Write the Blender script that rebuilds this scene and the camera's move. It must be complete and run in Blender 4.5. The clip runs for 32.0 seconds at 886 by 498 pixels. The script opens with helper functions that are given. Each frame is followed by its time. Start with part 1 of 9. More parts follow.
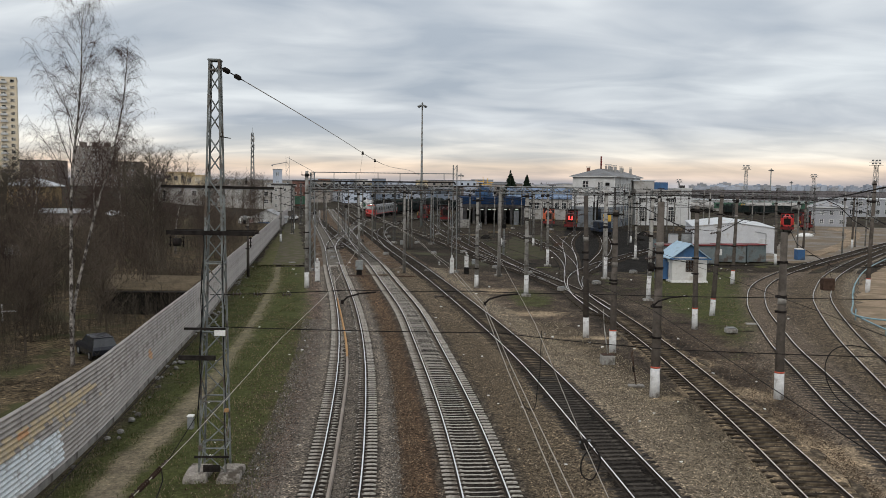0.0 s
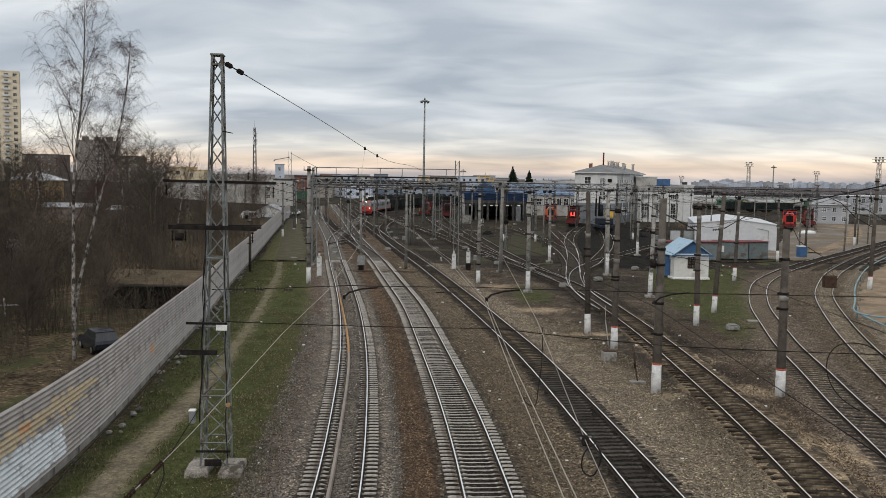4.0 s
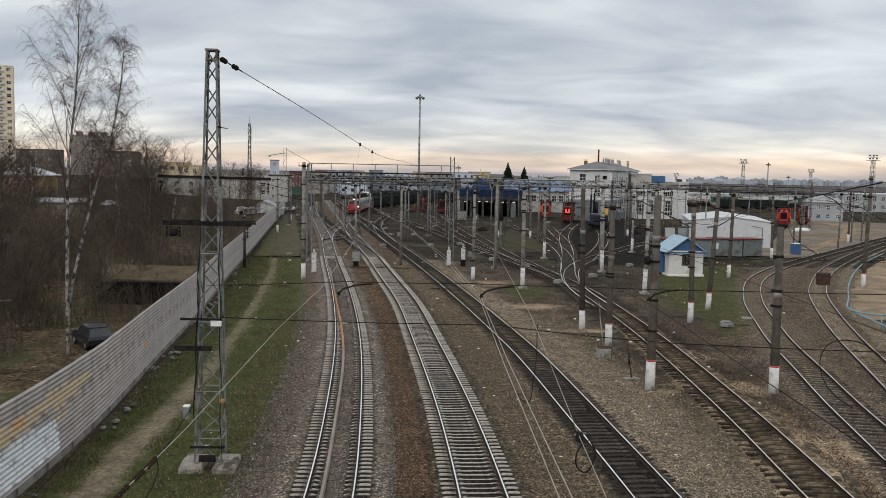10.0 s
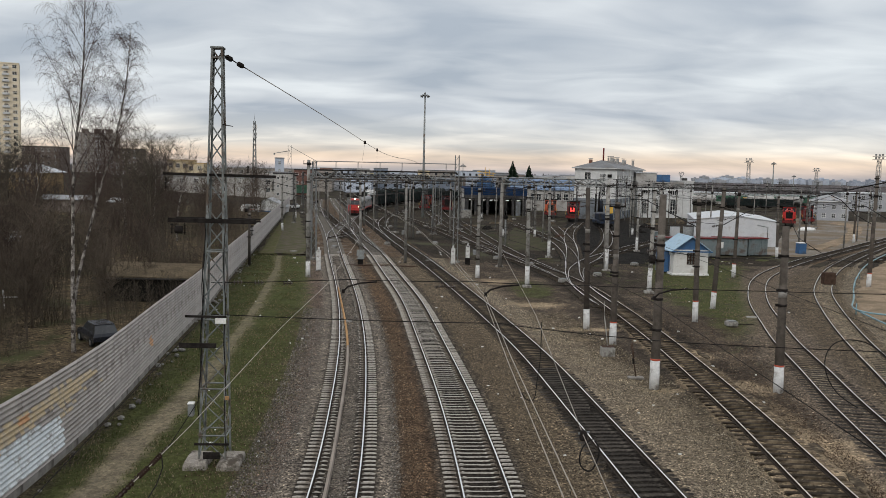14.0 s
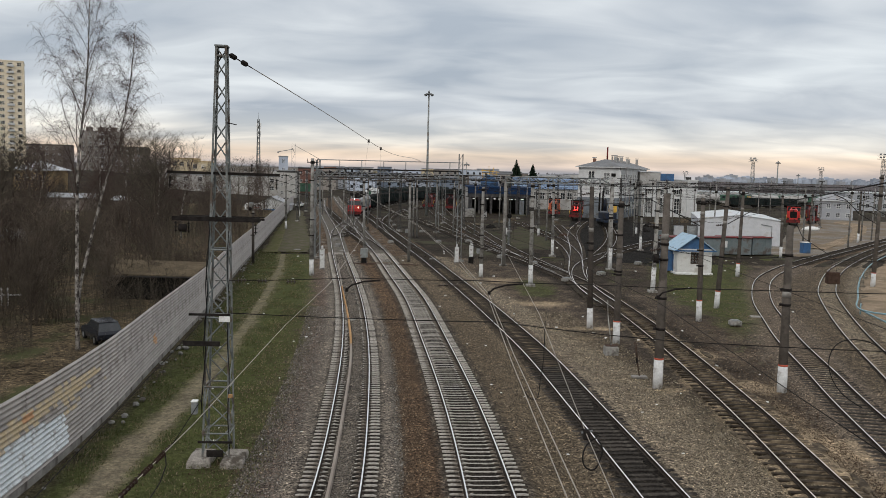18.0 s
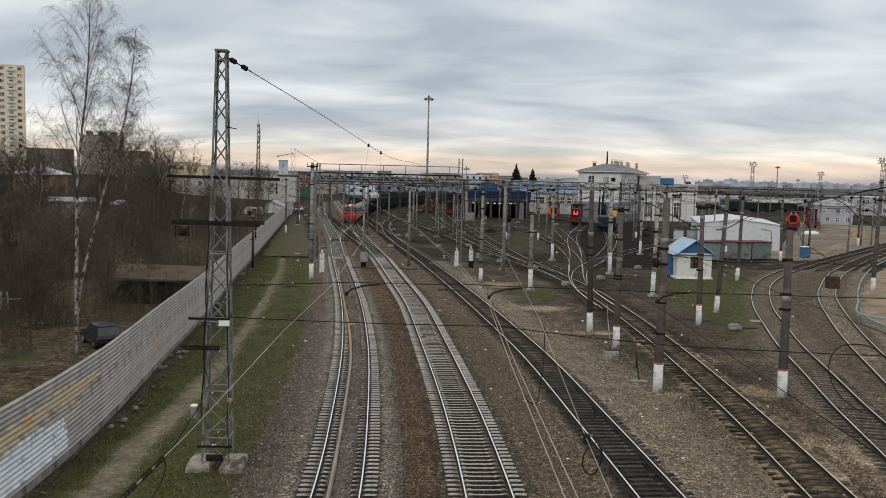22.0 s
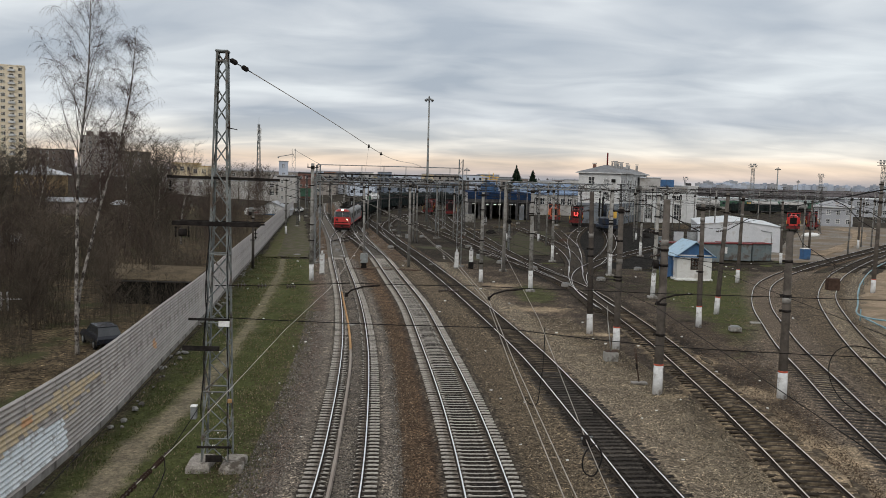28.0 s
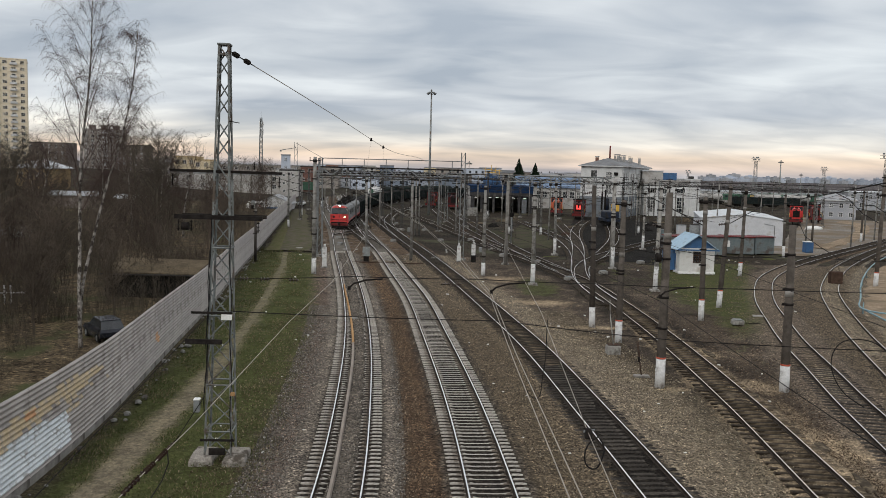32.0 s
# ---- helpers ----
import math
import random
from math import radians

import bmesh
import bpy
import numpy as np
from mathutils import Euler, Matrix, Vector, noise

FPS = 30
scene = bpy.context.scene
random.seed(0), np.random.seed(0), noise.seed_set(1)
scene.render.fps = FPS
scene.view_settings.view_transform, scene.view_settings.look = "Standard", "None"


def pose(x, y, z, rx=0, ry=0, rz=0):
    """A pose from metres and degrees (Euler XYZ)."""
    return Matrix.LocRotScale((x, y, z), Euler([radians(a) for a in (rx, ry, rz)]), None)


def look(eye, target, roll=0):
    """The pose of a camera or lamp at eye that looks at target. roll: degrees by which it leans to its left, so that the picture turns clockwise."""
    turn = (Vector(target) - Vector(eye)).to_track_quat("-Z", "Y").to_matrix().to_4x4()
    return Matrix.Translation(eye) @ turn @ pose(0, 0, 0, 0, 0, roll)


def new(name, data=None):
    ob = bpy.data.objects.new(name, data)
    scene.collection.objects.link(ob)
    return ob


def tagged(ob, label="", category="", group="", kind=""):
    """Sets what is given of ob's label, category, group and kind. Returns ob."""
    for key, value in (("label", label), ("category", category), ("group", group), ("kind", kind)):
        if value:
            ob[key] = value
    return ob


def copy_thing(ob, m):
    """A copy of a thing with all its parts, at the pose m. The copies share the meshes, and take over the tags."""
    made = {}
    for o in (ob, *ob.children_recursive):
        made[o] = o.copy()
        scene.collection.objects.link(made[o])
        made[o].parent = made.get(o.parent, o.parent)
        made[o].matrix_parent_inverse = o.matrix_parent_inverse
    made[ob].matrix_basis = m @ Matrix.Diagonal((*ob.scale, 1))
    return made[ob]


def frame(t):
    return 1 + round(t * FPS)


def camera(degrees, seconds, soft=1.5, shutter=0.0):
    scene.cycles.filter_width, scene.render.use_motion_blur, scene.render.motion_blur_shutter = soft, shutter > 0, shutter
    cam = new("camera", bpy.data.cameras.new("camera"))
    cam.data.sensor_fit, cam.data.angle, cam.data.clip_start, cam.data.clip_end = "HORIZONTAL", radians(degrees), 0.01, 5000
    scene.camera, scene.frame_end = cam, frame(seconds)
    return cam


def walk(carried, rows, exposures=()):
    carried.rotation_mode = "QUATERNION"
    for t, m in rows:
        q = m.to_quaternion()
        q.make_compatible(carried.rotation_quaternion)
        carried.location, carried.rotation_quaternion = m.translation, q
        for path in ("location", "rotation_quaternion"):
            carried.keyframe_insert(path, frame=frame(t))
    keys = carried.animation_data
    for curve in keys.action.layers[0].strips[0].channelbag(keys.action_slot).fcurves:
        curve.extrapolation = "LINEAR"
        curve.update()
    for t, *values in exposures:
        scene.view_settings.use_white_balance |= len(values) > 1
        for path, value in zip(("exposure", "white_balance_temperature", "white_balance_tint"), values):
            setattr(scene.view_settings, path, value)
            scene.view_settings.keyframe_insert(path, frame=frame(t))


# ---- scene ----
cam = camera(55.19, 32.0, soft=0.45)
EYE = Vector((0.0, 0.0, 10.9))


def aim(yaw, pitch):
    a, b = radians(yaw), radians(pitch)
    return EYE + 100 * Vector((-math.sin(a) * math.cos(b), math.cos(a) * math.cos(b), math.sin(b)))


# seconds, turn to the left, tilt up and lean, in degrees: a phone held by hand on a footbridge
WALK = [
    (0, 0.000, -4.488, 0.716), (0.5, -0.005, -4.587, 0.787), (1, -0.057, -4.767, 0.797), (1.5, -0.090, -4.979, 0.760),
    (2, -0.015, -5.053, 0.826), (2.5, 0.045, -5.017, 0.890), (3, 0.056, -4.919, 0.914), (3.5, 0.118, -4.790, 0.928),
    (5.5, 0.029, -4.773, 1.052), (6, -0.053, -4.884, 1.109), (6.5, -0.159, -4.866, 1.074), (7, -0.153, -4.903, 1.004),
    (7.5, -0.105, -4.962, 0.940), (8, -0.050, -5.005, 0.866), (8.5, -0.090, -5.000, 0.825), (9, -0.144, -4.914, 0.972),
    (9.5, -0.219, -4.921, 1.072), (10, -0.226, -5.021, 1.128), (10.5, -0.151, -5.074, 1.045), (11, -0.107, -5.116, 1.081),
    (11.5, -0.124, -5.169, 1.134), (12, -0.126, -5.312, 1.212), (12.5, -0.118, -5.437, 1.244), (13, -0.073, -5.407, 1.234),
    (13.5, 0.029, -5.274, 1.240), (14, 0.077, -5.146, 1.287), (14.5, 0.103, -5.079, 1.318), (16.5, 0.371, -4.987, 1.295),
    (17, 0.389, -5.091, 1.325), (17.5, 0.382, -5.164, 1.377), (18, 0.315, -5.240, 1.386), (18.5, 0.303, -5.375, 1.328),
    (19, 0.323, -5.380, 1.236), (19.5, 0.360, -5.268, 1.299), (20, 0.348, -5.147, 1.337), (20.5, 0.308, -5.079, 1.382),
    (21, 0.269, -5.047, 1.391), (21.5, 0.277, -4.974, 1.334), (22, 0.310, -4.955, 1.413), (22.5, 0.309, -4.991, 1.417),
    (23, 0.310, -5.001, 1.450), (23.5, 0.308, -5.058, 1.449), (24, 0.365, -5.008, 1.422), (24.5, 0.420, -4.999, 1.425),
    (25, 0.410, -5.004, 1.452), (25.5, 0.366, -5.013, 1.519), (27.5, 0.326, -4.913, 1.554), (28, 0.318, -4.882, 1.524),
    (28.5, 0.297, -4.923, 1.583), (29, 0.301, -4.950, 1.496), (29.5, 0.301, -4.955, 1.508), (30, 0.280, -4.970, 1.569),
    (30.5, 0.280, -5.000, 1.573), (31, 0.354, -5.070, 1.501), (31.5, 0.437, -5.160, 1.460), (32, 0.467, -5.332, 1.490),
]
walk(cam, [(t, look(EYE, aim(yaw, pitch), lean)) for t, yaw, pitch, lean in WALK])

# ---- light ----
world = bpy.data.worlds.new("overcast_sky")
scene.world = world
world.use_nodes = True
SUN_HIGH, SUN_TURN = radians(38), radians(205)


def build_sky():
    nt = world.node_tree
    N, L = nt.nodes, nt.links
    N.clear()
    out, bg = N.new("ShaderNodeOutputWorld"), N.new("ShaderNodeBackground")
    co, sep = N.new("ShaderNodeTexCoord"), N.new("ShaderNodeSeparateXYZ")
    L.new(co.outputs["Generated"], sep.inputs[0])

    def calc(op, a, b=None, c=None):
        n = N.new("ShaderNodeMath")
        n.operation = op
        for i, v in enumerate((a, b, c)):
            if v is None:
                continue
            if isinstance(v, (int, float)):
                n.inputs[i].default_value = v
            else:
                L.new(v, n.inputs[i])
        return n.outputs[0]

    up = calc("MAXIMUM", sep.outputs["Z"], 0.0)
    depth = calc("ADD", up, 0.19)
    flat = N.new("ShaderNodeCombineXYZ")
    L.new(calc("DIVIDE", sep.outputs["X"], depth), flat.inputs[0])
    L.new(calc("DIVIDE", sep.outputs["Y"], depth), flat.inputs[1])

    def clouds(sx, sy, ox, oy, scale, detail, rough, warp):
        mp = N.new("ShaderNodeMapping")
        mp.inputs["Scale"].default_value = (sx, sy, 1)
        mp.inputs["Location"].default_value = (ox, oy, 0)
        L.new(flat.outputs[0], mp.inputs[0])
        n = N.new("ShaderNodeTexNoise")
        n.inputs["Scale"].default_value, n.inputs["Detail"].default_value = scale, detail
        n.inputs["Roughness"].default_value, n.inputs["Distortion"].default_value = rough, warp
        L.new(mp.outputs[0], n.inputs["Vector"])
        return n.outputs["Fac"]

    big = clouds(0.62, 1.0, 3.1, 1.7, 1.45, 3, 0.45, 0.8)
    fine = clouds(0.70, 1.25, 7.3, 4.4, 2.6, 6, 0.5, 0.8)
    cover = calc("ADD", calc("MULTIPLY", big, 0.66), calc("MULTIPLY", fine, 0.34))
    shade = N.new("ShaderNodeValToRGB")
    e = shade.color_ramp.elements
    e[0].position, e[0].color = 0.38, (0.70, 0.74, 0.80, 1)
    e[1].position, e[1].color = 0.64, (1.36, 1.34, 1.30, 1)
    mid = e.new(0.5)
    mid.color = (0.98, 0.985, 1.0, 1)
    L.new(cover, shade.inputs[0])
    tone = N.new("ShaderNodeValToRGB")
    t = tone.color_ramp.elements
    t[0].position, t[0].color = 0.0, (0.42, 0.41, 0.43, 1)
    t[1].position, t[1].color = 1.0, (0.98, 0.98, 0.99, 1)
    for p, c in ((0.008, (0.75, 0.62, 0.53)), (0.018, (0.88, 0.71, 0.55)), (0.032, (0.78, 0.745, 0.68)),
                 (0.050, (0.71, 0.715, 0.70)), (0.068, (0.575, 0.61, 0.65)), (0.12, (0.545, 0.585, 0.625)), (0.20, (0.615, 0.65, 0.68)), (0.42, (0.84, 0.85, 0.855))):
        t.new(p).color = (*c, 1)
    L.new(up, tone.inputs[0])
    mul = N.new("ShaderNodeMix")
    mul.data_type, mul.blend_type = "RGBA", "MULTIPLY"
    mul.inputs[0].default_value = 1.0
    L.new(tone.outputs[0], mul.inputs[6])
    L.new(shade.outputs[0], mul.inputs[7])
    air = N.new("ShaderNodeTexSky")
    air.sky_type, air.sun_disc = "NISHITA", False
    air.sun_elevation, air.sun_rotation, air.dust_density = SUN_HIGH, SUN_TURN, 3.0
    thin = N.new("ShaderNodeMix")
    thin.data_type, thin.blend_type = "RGBA", "ADD"
    thin.inputs[0].default_value = 0.01
    L.new(mul.outputs[2], thin.inputs[6])
    L.new(air.outputs[0], thin.inputs[7])
    L.new(thin.outputs[2], bg.inputs[0])
    bg.inputs[1].default_value = 1.0
    L.new(bg.outputs[0], out.inputs[0])


build_sky()
sun = new("sun", bpy.data.lights.new("sun", "SUN"))
sun.data.energy, sun.data.angle, sun.data.color = 1.0, radians(30), (1.0, 0.96, 0.90)
sun.matrix_world = look((0, 0, 60), (-60 * math.sin(SUN_TURN), -60 * math.cos(SUN_TURN), 60 - 60 * math.tan(SUN_HIGH)))
scene.view_settings.exposure = 0.0

# ---- materials ----
MATS = {}


def mat(name, low, high, rough=0.8, scale=3.0, grain=30.0, bump=0.2, metal=0.0, stain=None, amount=0.0, stain_scale=0.6,
        vary=0.0, stretch=(1, 1, 1), glow=0.0, cells=0.0):
    """Two tones mixed by coarse and fine noise, an optional stain, and relief; sizes in noise cells a metre."""
    if name in MATS:
        return MATS[name]
    m = MATS[name] = bpy.data.materials.new(name)
    m.use_nodes = True
    nt = m.node_tree
    N, L = nt.nodes, nt.links
    p = N["Principled BSDF"]
    co, mp = N.new("ShaderNodeTexCoord"), N.new("ShaderNodeMapping")
    mp.inputs["Scale"].default_value = stretch
    L.new(co.outputs["Object"], mp.inputs[0])

    def noise_at(s, detail=4, d4=0.0):
        n = N.new("ShaderNodeTexNoise")
        n.inputs["Scale"].default_value, n.inputs["Detail"].default_value = s, detail
        n.inputs["Roughness"].default_value = 0.6
        L.new(mp.outputs[0], n.inputs["Vector"])
        return n.outputs["Fac"]

    def mix(kind, f, a, b):
        n = N.new("ShaderNodeMix")
        n.data_type, n.blend_type = "RGBA", kind
        for k, v in ((0, f), (6, a), (7, b)):
            if isinstance(v, (int, float)):
                n.inputs[k].default_value = v
            elif isinstance(v, tuple):
                n.inputs[k].default_value = (*v, 1)
            else:
                L.new(v, n.inputs[k])
        return n.outputs[2]

    def ramp(src, a, b):
        n = N.new("ShaderNodeMapRange")
        n.inputs[1].default_value, n.inputs[2].default_value = a, b
        L.new(src, n.inputs[0])
        return n.outputs[0]

    coarse, fine = noise_at(scale), noise_at(grain, 3)
    col = mix("MIX", ramp(coarse, 0.35, 0.65), low, high)
    col = mix("MIX", ramp(fine, 0.62, 0.40), col, mix("MULTIPLY", 1.0, col, (0.62,) * 3 if bump >= 0.3 else (0.86,) * 3))
    relief = fine
    if cells:
        v = N.new("ShaderNodeTexVoronoi")
        v.inputs["Scale"].default_value = cells
        L.new(mp.outputs[0], v.inputs["Vector"])
        bw = N.new("ShaderNodeSeparateColor")
        L.new(v.outputs["Color"], bw.inputs[0])
        col = mix("MULTIPLY", 1.0, col, mix("MIX", bw.outputs[0], (0.30, 0.30, 0.31), (1.75, 1.70, 1.62)))
        col = mix("MIX", ramp(bw.outputs[1], 0.90, 0.97), col, mix("MULTIPLY", 1.0, col, (2.1, 2.1, 2.05)))
        relief = v.outputs["Distance"]
    if stain:
        col = mix("MIX", ramp(noise_at(stain_scale, 6), 0.62 - amount, 0.70 - amount * 0.6), col, stain)
    if vary:
        info = N.new("ShaderNodeObjectInfo")
        col = mix("MULTIPLY", 1.0, col, mix("MIX", info.outputs["Random"], (1 - vary,) * 3, (1 + vary,) * 3))
    L.new(col, p.inputs["Base Color"])
    p.inputs["Roughness"].default_value, p.inputs["Metallic"].default_value = rough, metal
    p.inputs["Specular IOR Level"].default_value = 0.5 if rough < 0.6 else 0.25 if rough < 0.8 else 0.06
    if bump:
        b = N.new("ShaderNodeBump")
        b.inputs["Strength"].default_value, b.inputs["Distance"].default_value = bump, 0.02
        L.new(relief, b.inputs["Height"])
        L.new(b.outputs[0], p.inputs["Normal"])
    if glow:
        p.inputs["Emission Color"].default_value = (*high, 1)
        p.inputs["Emission Strength"].default_value = glow
    return m


CONCRETE = mat("weathered_concrete", (0.205, 0.195, 0.178), (0.30, 0.286, 0.264), 0.9, 1.5, 25, 0.25, stain=(0.10, 0.09, 0.08), amount=0.12, vary=0.10)
PALE_CONCRETE = mat("pale_concrete", (0.24, 0.232, 0.215), (0.35, 0.34, 0.315), 0.9, 1.8, 25, 0.25, stain=(0.11, 0.10, 0.088), amount=0.12, stain_scale=1.4, vary=0.1)
DARK_POLE = mat("sooty_concrete", (0.050, 0.043, 0.038), (0.085, 0.073, 0.063), 0.9, 2, 25, 0.25, vary=0.1)
BROWN_POLE = mat("brown_concrete", (0.085, 0.074, 0.064), (0.140, 0.122, 0.106), 0.95, 1.5, 25, 0.25, stain=(0.050, 0.043, 0.036), amount=0.12, vary=0.1)
WHITEWASH = mat("whitewash", (0.50, 0.50, 0.495), (0.66, 0.66, 0.65), 0.9, 4, 30, 0.2, stain=(0.22, 0.20, 0.18), amount=0.10, stain_scale=2.2)
RED_BAND = mat("red_paint_band", (0.40, 0.07, 0.04), (0.5, 0.12, 0.07), 0.7, 5, 30, 0.1)
GALV = mat("galvanised_steel", (0.19, 0.205, 0.205), (0.30, 0.32, 0.315), 0.6, 3, 30, 0.1, 0.15, stain=(0.13, 0.095, 0.07), amount=0.10, stain_scale=2)
DARK_STEEL = mat("dark_steel", (0.014, 0.012, 0.011), (0.030, 0.026, 0.024), 0.85, 6, 40, 0.1)
MAST_STEEL = mat("dull_galvanised_mast_steel", (0.135, 0.148, 0.145), (0.225, 0.242, 0.236), 0.7, 2, 30, 0.1, stain=(0.085, 0.065, 0.05), amount=0.12, stain_scale=1.6)
POST_STEEL = mat("weathered_dark_grey_steel", (0.050, 0.050, 0.049), (0.105, 0.104, 0.100), 0.85, 3, 30, 0.1, stain=(0.07, 0.05, 0.038), amount=0.10, stain_scale=1.5)
RUST_STEEL = mat("rusty_steel", (0.045, 0.029, 0.022), (0.085, 0.054, 0.040), 0.85, 5, 40, 0.2)
GREY_STEEL = mat("grey_painted_steel", (0.17, 0.18, 0.18), (0.25, 0.26, 0.26), 0.6, 4, 30, 0.1, 0.2, stain=(0.10, 0.08, 0.06), amount=0.08)
RAIL_HEAD = mat("polished_rail_head", (0.86, 0.855, 0.85), (0.93, 0.925, 0.91), 0.33, 6, 40, 0.05, 0.85)
RAIL_DULL = mat("dull_rail_head", (0.58, 0.565, 0.55), (0.72, 0.705, 0.69), 0.36, 6, 40, 0.05, 0.75)
RAIL_WORN = mat("brown_worn_rail_head", (0.52, 0.48, 0.42), (0.68, 0.63, 0.56), 0.42, 4, 40, 0.1, 0.6)
RAIL_SIDE = mat("rail_web_rust", (0.030, 0.024, 0.020), (0.062, 0.050, 0.042), 0.9, 6, 40, 0.2)
FOOTING = mat("chipped_footing_concrete", (0.26, 0.235, 0.205), (0.42, 0.39, 0.35), 0.95, 2.2, 25, 0.4, stain=(0.075, 0.064, 0.052), amount=0.13, stain_scale=1.8)
LOOSE_RAIL = mat("loose_rail_rust", (0.22, 0.185, 0.155), (0.30, 0.26, 0.22), 0.75, 0.5, 30, 0.2, 0.1)
ORANGE_RUST = mat("orange_rust", (0.33, 0.19, 0.085), (0.42, 0.26, 0.13), 0.8, 1.5, 30, 0.2)
SLEEPER = mat("concrete_sleeper", (0.38, 0.355, 0.315), (0.51, 0.48, 0.43), 0.9, 3, 30, 0.25, stain=(0.17, 0.145, 0.12), amount=0.12, stain_scale=2.5, vary=0.14)
FASTENING = mat("rusty_rail_fastening", (0.070, 0.056, 0.045), (0.14, 0.115, 0.095), 0.9, 8, 40, 0.2)
OILY_SLEEPER = mat("oily_wooden_sleeper", (0.030, 0.025, 0.020), (0.085, 0.070, 0.054), 0.85, 3, 30, 0.3, stain=(0.12, 0.098, 0.070), amount=0.06, stain_scale=1.2, vary=0.2)
DARK_SLEEPER = mat("tarred_wooden_sleeper", (0.022, 0.018, 0.014), (0.085, 0.066, 0.048), 0.9, 1.2, 30, 0.4, stain=(0.20, 0.158, 0.108), amount=0.14, stain_scale=0.8, vary=0.4)
DUSTY_SLEEPER = mat("dusty_wooden_sleeper", (0.045, 0.039, 0.033), (0.150, 0.133, 0.112), 0.9, 1.6, 30, 0.4, stain=(0.022, 0.019, 0.017), amount=0.22, stain_scale=1.1, vary=0.4)
FAR_SLEEPER = mat("dusty_concrete_sleeper", (0.15, 0.138, 0.120), (0.22, 0.203, 0.178), 0.9, 3, 30, 0.25)
POLE_GREY = mat("pale_grey_pole_concrete", (0.175, 0.170, 0.158), (0.265, 0.257, 0.240), 0.9, 1.5, 25, 0.25, stain=(0.085, 0.076, 0.066), amount=0.14, stain_scale=1.2, vary=0.16)
BROWN_GRAVEL = mat("brown_gravel", (0.066, 0.046, 0.031), (0.112, 0.080, 0.055), 0.95, 0.4, 14, 0.9, stain=(0.17, 0.15, 0.13), amount=0.07, stain_scale=0.5, cells=14)
SPILL = mat("dusty_sand_spill", (0.10, 0.079, 0.054), (0.23, 0.185, 0.130), 0.95, 2.2, 12, 0.5, stain=(0.050, 0.040, 0.030), amount=0.22, stain_scale=2.5)
BLACK_BALLAST = mat("oily_ballast", (0.008, 0.0072, 0.0065), (0.019, 0.017, 0.015), 0.95, 0.6, 14, 0.8, cells=8)
GREY_GRAVEL = mat("light_gravel", (0.150, 0.130, 0.104), (0.225, 0.197, 0.162), 0.95, 0.35, 14, 0.9, stain=(0.085, 0.071, 0.057), amount=0.13, stain_scale=0.25, cells=14)

def soil_material():
    """Stones and crumbs on the mixed soils of the yard: their colour and stoniness lie on the mesh."""
    m = bpy.data.materials.new("yard_soil")
    m.use_nodes = True
    N, L = m.node_tree.nodes, m.node_tree.links
    p = N["Principled BSDF"]
    co = N.new("ShaderNodeTexCoord")
    at, st = N.new("ShaderNodeAttribute"), N.new("ShaderNodeAttribute")
    at.attribute_name, st.attribute_name = "soil", "stony"

    def tone(f, lo, hi, src):
        """Multiplies src by a tone between lo and hi."""
        a, b = N.new("ShaderNodeMix"), N.new("ShaderNodeMix")
        for n, kind in ((a, "MIX"), (b, "MULTIPLY")):
            n.data_type, n.blend_type = "RGBA", kind
        a.inputs[6].default_value, a.inputs[7].default_value = (*lo, 1), (*hi, 1)
        L.new(f, a.inputs[0])
        b.inputs[0].default_value = 1.0
        L.new(src, b.inputs[6])
        L.new(a.outputs[2], b.inputs[7])
        return b

    def cells(scale):
        v = N.new("ShaderNodeTexVoronoi")
        v.inputs["Scale"].default_value = scale
        L.new(co.outputs["Object"], v.inputs["Vector"])
        s = N.new("ShaderNodeSeparateColor")
        L.new(v.outputs["Color"], s.inputs[0])
        return v, s

    def cloud(scale, detail, a, b):
        n, r = N.new("ShaderNodeTexNoise"), N.new("ShaderNodeMapRange")
        n.inputs["Scale"].default_value, n.inputs["Detail"].default_value = scale, detail
        L.new(co.outputs["Object"], n.inputs["Vector"])
        r.inputs[1].default_value, r.inputs[2].default_value = a, b
        L.new(n.outputs["Fac"], r.inputs[0])
        return r.outputs[0]

    v1, s1 = cells(19)
    v2, s2 = cells(8)
    col = tone(cloud(0.7, 5, 0.3, 0.7), (0.78, 0.78, 0.80), (1.24, 1.22, 1.18), at.outputs["Color"]).outputs[2]
    col = tone(cloud(5.0, 4, 0.32, 0.68), (0.72, 0.72, 0.72), (1.26, 1.26, 1.26), col).outputs[2]
    for s, lo, hi in ((s1, (0.08, 0.08, 0.085), (2.10, 2.05, 1.98)), (s2, (0.62, 0.60, 0.60), (1.38, 1.38, 1.36))):
        t = tone(s.outputs[0], lo, hi, col)
        L.new(st.outputs["Fac"], t.inputs[0])
        col = t.outputs[2]
    spark = N.new("ShaderNodeMapRange")
    spark.inputs[1].default_value, spark.inputs[2].default_value = 0.92, 0.955
    L.new(s1.outputs[1], spark.inputs[0])
    t = tone(spark.outputs[0], (1, 1, 1), (2.9, 2.8, 2.65), col)
    L.new(st.outputs["Fac"], t.inputs[0])
    L.new(t.outputs[2], p.inputs["Base Color"])
    p.inputs["Roughness"].default_value, p.inputs["Specular IOR Level"].default_value = 0.95, 0.06
    b = N.new("ShaderNodeBump")
    b.inputs["Strength"].default_value, b.inputs["Distance"].default_value = 0.8, 0.025
    L.new(v1.outputs["Distance"], b.inputs["Height"])
    L.new(b.outputs[0], p.inputs["Normal"])
    return m


